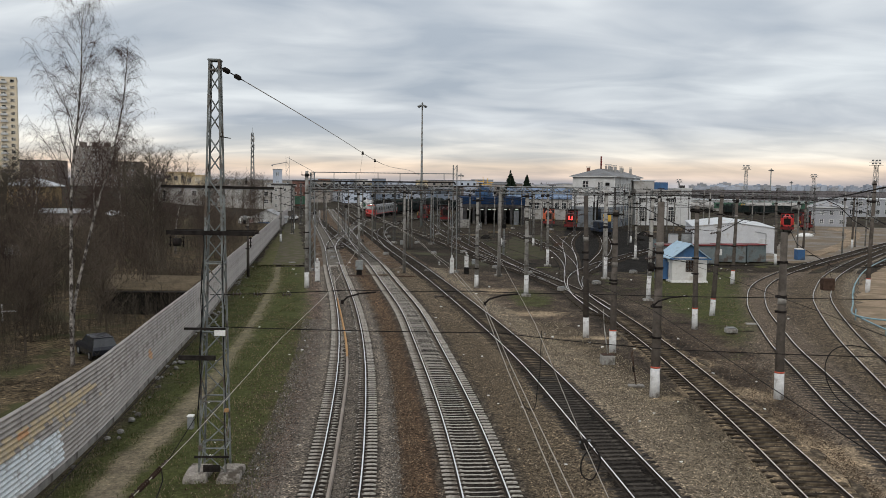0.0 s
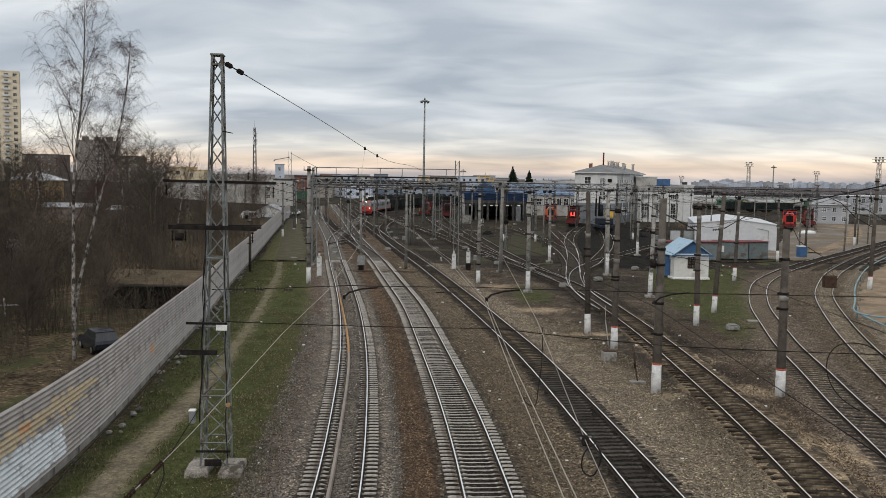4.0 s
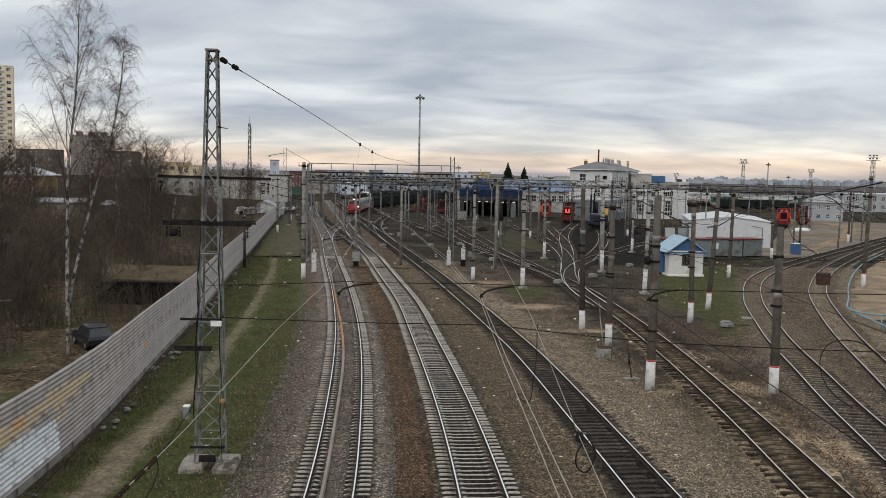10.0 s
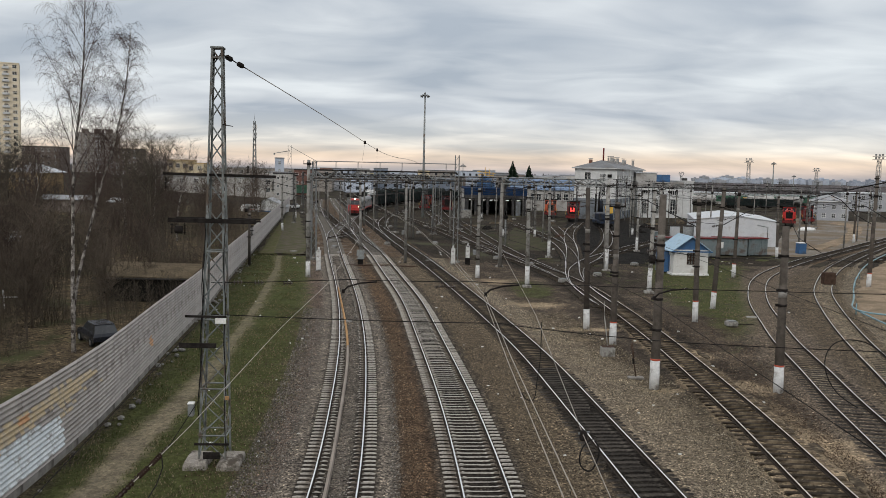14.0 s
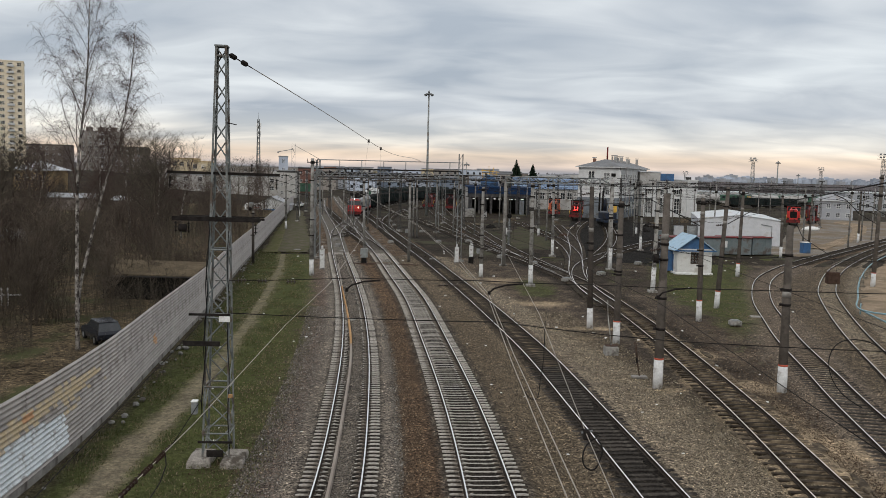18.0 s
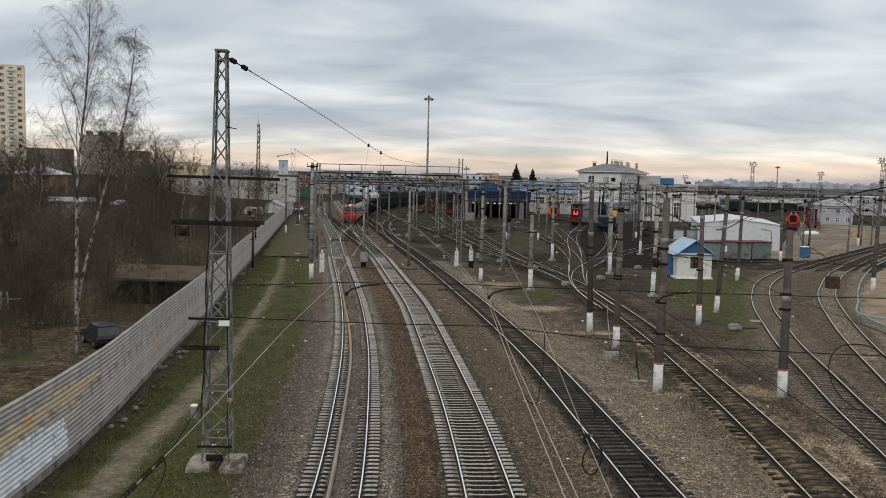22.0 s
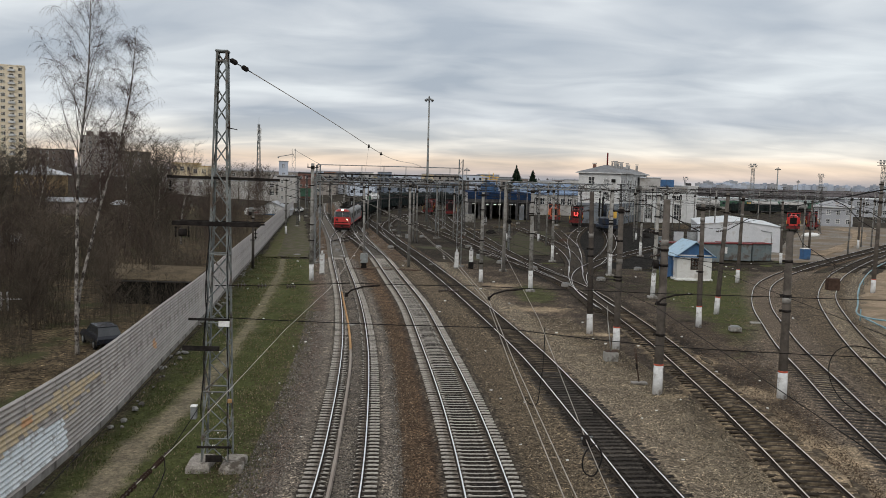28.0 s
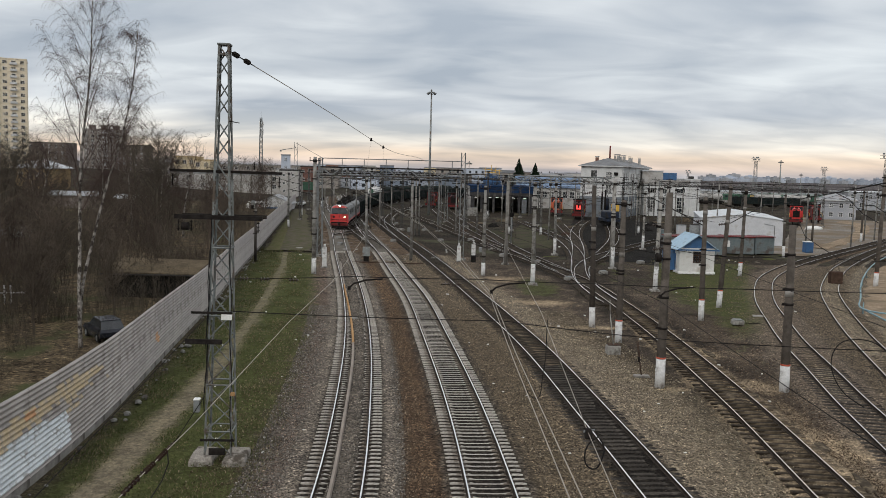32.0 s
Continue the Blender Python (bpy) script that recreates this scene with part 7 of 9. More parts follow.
def build_depot():
    # three-storey white office with a hipped roof: gable front 10.6 m, long side 34 m
    b = thing("office_building", "white three-storey depot office with a grey hipped roof", "building", pose(33.2, 219.2, 0, 0, 0, -23.6))
    w, d, h = 10.6, 36.0, 13.0
    walls(b, w, d, h, WHITE_WALL)
    hip_roof(b, w, d, h, 2.05, ROOF_OLD, 0.7, 6.0)
    part("grey_band", Shape().box(-0.04, w + 0.04, -0.04, 0.0, -0.4, 5.2).box(w, w + 0.05, -0.04, d, -0.4, 5.2), SLATE_WALL, b, "slate grey painted ground floor")
    win = window_mesh(1.5, 1.9)
    add_windows(b, win, [(x, -0.02, z) for x in (7.3,) for z in (6.2, 9.6)] + [(3.4, -0.02, 9.9)])
    add_windows(b, win, [(w + 0.07, y, z) for y in np.arange(2.2, d - 1, 2.9) for z in (2.0, 5.9, 9.3)], 90)
    for y in (0.15, 8, 16, 24, 32):
        part("drainpipe", Shape().rod((w + 0.16, y, 0), (w + 0.16, y, h), 0.09), WHITE_PAINT, b)
    part("air_unit", Shape().box(8.6, 9.6, -0.45, -0.05, 10.6, 11.4, 0.05), LOCO_DARK, b)
    for x, y, s, z in ((2.8, 5, 0.75, 2.2), (6.2, 10.5, 0.4, 2.9), (6.6, 12.6, 0.75, 2.95), (6.9, 14.5, 0.5, 2.7), (7.2, 17, 0.7, 2.8), (7.6, 22.5, 0.6, 2.6), (7.8, 24.2, 0.4, 2.3), (8.6, 31, 0.6, 2.5)):
        c = part("roof_vent", Shape().box(x - s / 2, x + s / 2, y - s / 2, y + s / 2, h + 0.5, h + z, 0.04), GREY_WALL if y > 10 else BRICK_WALL, b)
        part("vent_cap", Shape().box(x - s * 0.65, x + s * 0.65, y - s * 0.65, y + s * 0.65, h + z + 0.12, h + z + 0.3), ROOF_GREY, c)
    part("stack", Shape().rod((5.3, 8.5, h + 1.5), (5.3, 8.5, h + 5.3), 0.22, 0.2, 10), DARK_RED, b, "red metal flue pipe")
    # boiler house
    b = thing("boiler_house", "white two-storey boiler house with tall gridded windows", "building", pose(52.5, 232, 0, 0, 0, 4))
    w, d, h = 12.6, 14.0, 8.4
    walls(b, w, d, h, WHITE_WALL)
    flat_roof(b, w, d, h, GREY_WALL, 1.3)
    add_windows(b, window_mesh(2.0, 4.0, 2, 3), [(x, -0.02, 1.0) for x in (2.2, 6.2, 10.2)])
    add_windows(b, window_mesh(2.2, 1.2, 3, 0), [(x, -0.02, 6.2) for x in (2.2, 6.2, 10.2)])
    part("upper_storey", Shape().box(0.2, 6.0, 3, 12, h + 1.3, h + 3.6), GREY_WALL, b, "pale upper storey")
    part("upper_roof", Shape().box(0.0, 6.2, 2.8, 12.2, h + 3.6, h + 3.85), ROOF_PALE, b)
    part("blue_storey", Shape().box(6.3, 10.2, 4, 12, h + 1.3, h + 3.3, 0.05), BLUE_PAINT, b, "blue clad roof house")
    b = thing("boiler_house_wing", "white windowless wing of the boiler house", "building", pose(65.1, 232.5, 0, 0, 0, 4))
    walls(b, 2.8, 14, 9.9, WHITE_WALL)
    flat_roof(b, 2.8, 14, 9.9, WHITE_WALL, 0.3)
    part("vent", Shape().box(0.4, 1.6, 2, 3.2, 10.2, 10.9), ROOF_DARK, b)
    # blue engine shed with open doors
    b = thing("engine_shed", "long engine shed with deep blue cladding and dark open doors", "building", pose(5.5, 226, 0, 0, 0, 1.5))
    w, d, h = 15.8, 30.0, 6.8
    for x, q in ((0.2, 0.5), (2.6, 0.3), (5.8, 0.28), (9.2, 0.28), (12.6, 0.3), (15.6, 0.4)):
        part("pier", Shape().box(x - q, x + q, -0.1, 0.6, -0.4, 4.35), SOOT_WALL, b)
    part("lintel", Shape().box(-0.5, w + 0.5, -0.12, 0.4, 4.35, 5.25, 0.03), SOOT_WALL, b, "sooty concrete lintel")
    part("cladding", Shape().box(-0.5, w + 0.5, -0.2, 0.3, 5.25, h), DEEP_BLUE, b, "deep blue metal cladding")
    part("wall", Shape().box(-0.3, 0.0, 0.6, d, -0.4, h), GREY_WALL, b)
    part("wall", Shape().box(w, w + 0.3, 0.6, d, -0.4, h), GREY_WALL, b)
    part("wall", Shape().box(0, w, d - 0.3, d, -0.4, h), BROWN_BLOCK, b)
    part("roof", Shape().box(-0.6, w + 0.6, -0.3, d, h, h + 0.25), DEEP_BLUE, b)
    for x in (1.0, 3.4, 4.6, 6.6, 7.9, 9.6, 11.0, 12.4, 14.0):
        part("strip_light", Shape().box(x, x + 0.8, 3.0, 3.12, 3.75, 3.85), LAMP_HALL, b, "lit strip lamp in the hall")
    part("side_door", Shape().box(13.4, 14.6, -0.05, 0.05, -0.1, 3.6), SLATE_WALL, b)
    for x0, x1, z0, z1 in ((3.2, 4.4, 0.25, 2.3), (4.6, 5.6, 0.25, 3.4), (5.7, 7.0, 0.25, 2.9), (3.6, 6.6, 2.3, 2.6), (7.1, 7.9, 0.25, 1.6)):
        part("duct", Shape().box(x0, x1, 4, 6.5, h + z0, h + z1, 0.1), BLUE_PAINT, b, "blue roof machinery")
    part("yellow_frame", Shape().bar((3.6, 4, h + 2.4), (3.6, 4, h + 5.0), 0.10).bar((7.4, 4, h + 2.4), (7.4, 4, h + 4.6), 0.10).bar((3.0, 4, h + 4.6), (8.0, 4, h + 4.2), 0.12).bar((5.4, 4, h + 3.4), (5.2, 4, h + 5.8), 0.10).bar((3.4, 4, h + 3.8), (7.6, 4, h + 3.6), 0.12).bar((6.3, 4, h + 3.6), (6.5, 4, h + 5.4), 0.12), YELLOW_PAINT, b, "yellow roof frame")
    b = thing("workshop", "blue-roofed workshop with a row of windows", "building", pose(20.5, 262, 0, 0, 0, 1))
    walls(b, 23, 14, 6.4, GREY_WALL)
    gable_roof(b, 23, 14, 6.4, 3.0, WORKS_BLUE, 0.4, "x", GREY_WALL)
    add_windows(b, window_mesh(1.3, 1.9), [(x, -0.02, 3.2) for x in np.arange(2, 22, 2.1)])
    # hut with a blue gable
    b = thing("hut", "small whitewashed hut with a faded blue gabled roof", "hut", pose(25.95, 95.4, 0, 0, 0, 2))
    w, d, h = 3.95, 4.6, 2.85
    walls(b, w, d, h, HUT_WHITE, 0.2)
    gable_roof(b, w, d, h, 1.45, ROOF_BLUE, 0.4, "y", BLUE_PAINT)
    part("plinth", Shape().box(-0.12, w + 0.12, -0.12, d + 0.12, -0.3, 0.16, 0.03), WHITE_PAINT, b)
    add_windows(b, window_mesh(1.0, 1.15, 2, 2, RUST_STEEL), [(2.1, -0.02, 1.25)])
    part("eave_board", Shape().box(-0.4, w + 0.4, -0.42, -0.36, h - 0.28, h - 0.12), BLUE_PAINT, b, "blue eave board")
    part("door", Shape().box(-0.06, 0.0, 1.4, 2.4, 0.1, 2.1), BLUE_PAINT, b, "blue plank door")
    bx = thing("blue_shed_box", "dark blue metal cabinet beside the hut", "cabinet", pose(24.6, 97.4, 0, 0, 0, -8))
    part("case", Shape().box(0, 1.3, 0, 1.2, 0.1, 2.4, 0.03), BLUE_PAINT, bx)
    part("stand", Shape().box(0.1, 1.2, 0.1, 1.1, -0.1, 0.1), LOCO_DARK, bx)
    # white hangar
    b = thing("hangar", "white sheet-metal hangar with a low pitched roof", "building", pose(41.6, 141.0, 0, 0, 0, -13))
    w, d, h = 13.0, 24.0, 4.1
    walls(b, w, d, h, HANGAR_SHEET, 0.15)
    gable_roof(b, w, d, h, 0.75, ROOF_PALE, 0.15, "y", HANGAR_SHEET)
    for x in np.arange(1.5, w, 1.5):
        part("sheet_seam", Shape().box(x - 0.03, x + 0.03, -0.03, 0.0, 0, h - 0.02), HANGAR_SHEET, b)
    part("pipe", Shape().tube([(11.5, -0.1, 0.5), (11.5, -0.1, 3.2), (9.8, -0.1, 3.5)], 0.05), GREY_STEEL, b)
    # grey containers in front of it
    for x, y, a, L, lab in ((43.7, 121.4, 14, 3.0, "grey steel container with a rusty roof"), (38.6, 121.5, -14, 4.7, "long teal-grey steel container with a rusty roof")):
        c = thing("container", lab, "container", pose(x, y, 0, 0, 0, a), "steel containers")
        part("body", Shape().box(0, L, 0, 2.4, 0.05, 2.45, 0.03), CONTAINER_GREY, c)
        for k in np.arange(0.25, L, 0.3):
            part("rib", Shape().box(k, k + 0.12, -0.04, -0.001, 0.15, 2.35), CONTAINER_GREY, c)
        part("roof_sheet", Shape().box(-0.15, L + 0.15, -0.2, 2.6, 2.46, 2.56), DARK_RED, c, "rusty red roof sheet")
        if L > 4:
            part("notice", Shape().box(1.0, 1.45, -0.07, -0.045, 1.0, 1.9), WHITE_PAINT, c, "pale notice frame")
    c = thing("container", "low grey shed with a red roof behind the hut", "shed", pose(30.5, 118, 0, 0, 0, 6), "steel containers")
    part("body", Shape().box(0, 8.0, 0, 2.4, 0, 2.5, 0.03), CONTAINER_GREY, c)
    part("roof_sheet", Shape().box(-0.2, 8.2, -0.2, 2.6, 2.5, 2.62), DARK_RED, c, "rusty red roof sheet")


build_depot()


def block(x, y, w, d, h, floors, cols, stuff, label, turn=0, z0=0.0, roof=ROOF_DARK, win=(1.3, 1.5), name="apartment_block", side=0):
    """A far block of flats with its windows."""
    b = thing(name, label, "building", pose(x, y, z0, 0, 0, turn))
    walls(b, w, d, h, stuff, 0.3, -4)
    flat_roof(b, w, d, h, roof, 0.5)
    me = window_mesh(*win)
    fh = h / floors
    if name == "distant_block":
        s = Shape()
        for i in range(cols):
            for f in range(floors):
                x, z = (i + 0.5) * w / cols, (f + 0.32) * fh
                s.box(x - 0.7, x + 0.7, -0.06, -0.01, z, z + 1.5)
        tagged(part("window_rows", s, GLASS, b), kind="stuff")
        return b
    add_windows(b, me, [((i + 0.5) * w / cols, -0.02, (f + 0.32) * fh) for i in range(cols) for f in range(floors)])
    if side:
        add_windows(b, me, [(w + 0.02, (i + 0.5) * d / side, (f + 0.32) * fh) for i in range(side) for f in range(floors)], 90)
    return b


def build_town():
    t = block(-226.5, 395, 26, 16, 57.5, 19, 7, CREAM_WALL, "tall cream and ochre tower block of flats", 25, 0, CREAM_WALL, (1.7, 1.4))
    for f in range(19):
        for x in (5.6, 13, 20.4):
            part("balcony", Shape().box(x - 1.5, x + 1.5, -1.0, 0.0, f * 3.026 + 0.5, f * 3.026 + 1.5, 0.05), WHITE_WALL, t, "pale glazed balcony")
    part("roof_house", Shape().box(8, 14, 5, 10, 58, 60.5), CREAM_WALL, t)
    b = block(-226, 520, 25, 13, 25, 9, 7, GREY_BLOCK, "grey-brown nine-storey block of flats", 20, 5, BROWN_BLOCK, (1.7, 1.5))
    for f in range(9):
        for x in (12.5,):
            part("balcony", Shape().box(x - 1.6, x + 1.6, -1.1, 0.0, f * 2.78 + 0.4, f * 2.78 + 1.4, 0.05), WHITE_WALL, b, "pale balcony front")
    for x in (3, 10, 17):
        part("roof_house", Shape().box(x, x + 4, 4, 9, 25.5, 28), BROWN_BLOCK, b)
    block(-190, 480, 16, 14, 15, 5, 5, BROWN_BLOCK, "brown five-storey block among the trees", 0, 5, ROOF_DARK)
    block(-246, 470, 32, 14, 14, 4, 9, BROWN_BLOCK, "long dark four-storey block among the trees", 0, 6, ROOF_DARK)
    # ochre house with a pale roof
    b = thing("ochre_house", "ochre two-storey house with a pale metal roof", "house", pose(-103.2, 200, 4.4, 0, 0, -14))
    walls(b, 9.0, 8, 4.6, OCHRE_DIM)
    hip_roof(b, 9.0, 8, 4.6, 2.0, ROOF_PALE, 0.6)
    add_windows(b, window_mesh(1.0, 1.4), [(x, -0.02, 2.0) for x in (1.6, 3.9, 6.0, 7.8)])
    for x, y, w, a, stuff, lab in ((-81, 170, 9, 8, ROOF_GREY, "low shed with a grey metal roof"), (-71, 178, 4.5, -10, ROOF_PALE, "low shed with a pale metal roof"),
                                   (-52, 90, 6, 20, ROOF_GREY, "old shed with a grey slate roof behind the trees")):
        s = thing("shed", lab, "shed", pose(x, y, rise(x, y), 0, 0, a), "sheds behind the fence")
        walls(s, w, 5, 2.4, BROWN_BLOCK, 0.15)
        gable_roof(s, w, 5, 2.4, 0.7, stuff, 0.4, "x", BROWN_BLOCK)
    # long white block with a dark roof edge and its ochre neighbour
    b = block(-107.6, 320, 43, 12, 5.9, 2, 8, PLASTER, "long white two-storey block with a dark roof edge", 3, 1.2, ROOF_GREY, (1.5, 1.4), "white_block")
    block(-150, 432, 92, 12, 10.4, 3, 15, GREY_BLOCK, "long pale grey block behind the white one", 2, 0.4, ROOF_GREY, (1.5, 1.6), "grey_block")
    b = block(-118, 360, 9, 14, 12.4, 3, 3, OCHRE_PALE, "ochre three-storey block behind the white one", 2, 1.0, YELLOW_WALL, (1.6, 1.6), "ochre_block")
    block(-109, 358, 7, 14, 11.2, 3, 2, OCHRE_PALE, "lower ochre annexe with flat roof", 2, 1.0, YELLOW_WALL, (1.6, 1.6), "ochre_block")
    block(-62, 306, 6.4, 14, 8.6, 3, 2, PLASTER, "pale plastered block beside the line", 4, 0.5, ROOF_DARK, (0.8, 0.9), "grey_block")
    block(-80.4, 400, 4.2, 5, 15.8, 4, 1, FAR_HAZE_BLUE, "white square tower with a pale cornice", 10, 0, ROOF_GREY, (1.2, 1.6), "white_tower")
    block(-68.6, 330, 6.9, 12, 9.4, 3, 2, PLASTER, "white plastered block in front of the tower", 4, 0, ROOF_GREY, (1.0, 1.2), "white_block")
    b = block(-66.3, 372, 7.5, 14, 10.6, 3, 3, DARK_BRICK, "dull red brick house with green netting beyond the line", 6, 0, ROOF_DARK, (1.0, 1.2), "brick_house")
    part("netting", Shape().box(0.3, 6.4, -0.6, -0.5, 0.6, 4.2), GREEN_PAINT, b, "green scaffold netting")
    k = thing("tower_crane", "thin grey tower crane over the town roofs", "crane", pose(-79, 430, 0, 0, 0, 10))
    for x, y in ((-0.8, -0.8), (0.8, -0.8), (0.8, 0.8), (-0.8, 0.8)):
        part("mast_leg", Shape().bar((x, y, -1), (x, y, 23.0), 0.12), GREY_STEEL, k)
    part("mast_brace", Shape().bar((-0.8, -0.8, 9), (0.8, -0.8, 12), 0.10).bar((0.8, -0.8, 12), (-0.8, -0.8, 15), 0.10).bar((-0.8, -0.8, 15), (0.8, -0.8, 18), 0.10).bar((0.8, -0.8, 18), (-0.8, -0.8, 21), 0.10), GREY_STEEL, k)
    part("counter_jib", Shape().bar((0, 0, 20.2), (-8.0, 0, 18.6), 0.22).box(-8.0, -7.2, -0.4, 0.4, 18.0, 18.6), GREY_STEEL, k)
    part("jib", Shape().bar((0, 0, 22.5), (14.0, 0, 15.0), 0.14), GREY_STEEL, k)
    g = thing("garage", "small garage with a white gable and a blue plinth", "garage", pose(-48.6, 212, -0.75, 0, 0, 4))
    walls(g, 8.4, 9, 2.3, WHITE_WALL, 0.2)
    gable_roof(g, 8.4, 9, 2.3, 1.9, ROOF_GREY, 0.5, "y", WHITE_WALL)
    part("blue_plinth", Shape().box(-0.03, 8.43, -0.04, 0.0, -0.2, 1.2), BLUE_PAINT, g, "blue painted lower wall")
    # town beyond the station
    rnd = random.Random(12)
    paints = (FAR_HAZE_BLUE, BRICK_WALL, FAR_GREY, PLASTER, TOWN_BLUE, BROWN_BLOCK, FAR_GREY, OCHRE_PALE, FAR_HAZE_BLUE, GREY_BLOCK)
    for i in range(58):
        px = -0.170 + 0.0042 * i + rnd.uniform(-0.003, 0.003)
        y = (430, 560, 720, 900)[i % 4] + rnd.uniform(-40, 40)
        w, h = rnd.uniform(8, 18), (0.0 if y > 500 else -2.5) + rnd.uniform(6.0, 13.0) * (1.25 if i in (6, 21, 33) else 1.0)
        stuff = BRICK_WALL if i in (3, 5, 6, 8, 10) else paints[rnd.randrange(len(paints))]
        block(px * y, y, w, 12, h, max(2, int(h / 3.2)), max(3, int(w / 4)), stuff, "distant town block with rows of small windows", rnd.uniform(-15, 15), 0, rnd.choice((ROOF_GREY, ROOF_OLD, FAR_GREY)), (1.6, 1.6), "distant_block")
    for i in range(18):
        px = 0.04 + 0.0062 * i
        y = rnd.uniform(420, 700)
        block(px * y, y, rnd.uniform(14, 30), 14, rnd.uniform(6, 11.5), 2, 6, rnd.choice((FAR_GREY, BROWN_BLOCK, PLASTER, FAR_HAZE_BLUE)), "low distant works building", rnd.uniform(-8, 8), 0, FAR_GREY, (1.5, 1.5), "distant_block")
    # far skyline of tower blocks on the hills, aerial haze put into their colours
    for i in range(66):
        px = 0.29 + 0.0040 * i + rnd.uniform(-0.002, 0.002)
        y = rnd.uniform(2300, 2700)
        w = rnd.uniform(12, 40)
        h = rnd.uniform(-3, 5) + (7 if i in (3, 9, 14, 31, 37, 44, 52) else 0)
        single("skyline_tower", Shape().box(0, w, 0, 20, -5, h + 10).box(w * 0.3, w * 0.6, 4, 12, h + 10, h + 13), FAR_HAZE_BLUE if i % 3 else FAR_GREY, "far skyline tower block in haze-pale colour", "building", pose(px * y, y, 0), "skyline towers")
    # freight yard buildings on the right
    b = block(103, 240, 10, 18, 4.9, 2, 4, FAR_GREY, "grey two-storey freight office with a pitched roof", -24, 0, ROOF_GREY, (0.9, 1.1), "freight_office", 5)
    hip_roof(b, 10, 18, 5.4, 1.7, ROOF_GREY, 0.5)
    block(148, 318, 34, 12, 6.4, 2, 9, FAR_GREY, "long pale freight building with rows of windows", 12, 0, ROOF_PALE, (1.5, 1.5), "freight_office")
    block(92, 372, 40, 14, 4.5, 1, 10, GREY_WALL, "low pale warehouse in the far yard", 6, 0, ROOF_PALE, (2, 1.5), "warehouse")
    block(62, 300, 26, 14, 5.0, 1, 6, BROWN_BLOCK, "low brown store behind the boiler house", 5, 0, ROOF_GREY, (2, 1.5), "warehouse")
    s = thing("yellow_kiosk", "low hut with a yellow roof edge beside the road", "hut", pose(127, 352, 0, 0, 0, 10))
    walls(s, 9, 6, 3.0, GREY_WALL)
    part("roof", Shape().box(-0.4, 9.4, -0.4, 6.4, 3.0, 3.5), YELLOW_PAINT, s)


build_town()


def build_low_store():
    """A low dark store with a weedy earth roof behind the fence."""
    b = thing("low_store", "low dark store with a brown earth-covered roof edge", "store", pose(-27.5, 67, 0, 0, 0, 3))
    walls(b, 7.2, 5, 1.9, LOCO_DARK, 0.25)
    part("roof", Shape().box(-0.4, 7.5, -0.4, 5.4, 1.9, 2.02, 0.02), ROOF_DARK, b)
    part("roof_turf", Shape().loft([[(-0.3, y, 1.95), (7.4, y, 1.95), (7.3, y, z), (-0.2, y, z + 0.1)] for y, z in ((-0.32, 2.06), (1.5, 2.35), (5.3, 2.6))]), OLD_TURF, b, "dead brown grass on the roof")
    for k in range(4):
        part("wall_post", Shape().box(0.9 + k * 1.8, 1.05 + k * 1.8, -0.14, -0.01, -0.2, 1.9), LOCO_DARK, b)
    f = thing("white_picket_fence", "short run of white pickets at the old shed", "fence", pose(-33.5, 62, 0, 0, 0, 15))
    for k in range(3):
        part("picket", Shape().box(k * 0.42, k * 0.42 + 0.12, 0, 0.05, -0.1, 1.5), WHITEWASH, f)
    part("rail", Shape().box(0, 1.9, 0.05, 0.1, 0.9, 1.0), WHITEWASH, f)


build_low_store()


# ---- trees, shrubs, grass and stones ----
def branch(s, rnd, a, d, length, r, segs, bend=0.25, droop=0.0, n=3, r_end=0.35):
    """A crooked tapering branch; returns its points."""
    pts, p, d = [Vector(a)], Vector(a), Vector(d).normalized()
    for i in range(segs):
        d = (d + Vector((rnd.uniform(-bend, bend), rnd.uniform(-bend, bend), rnd.uniform(-bend, bend) * 0.6 - droop))).normalized()
        p = p + d * (length / segs)
        pts.append(p)
    s.tube(pts, r, n, r * r_end, caps=False)
    return pts


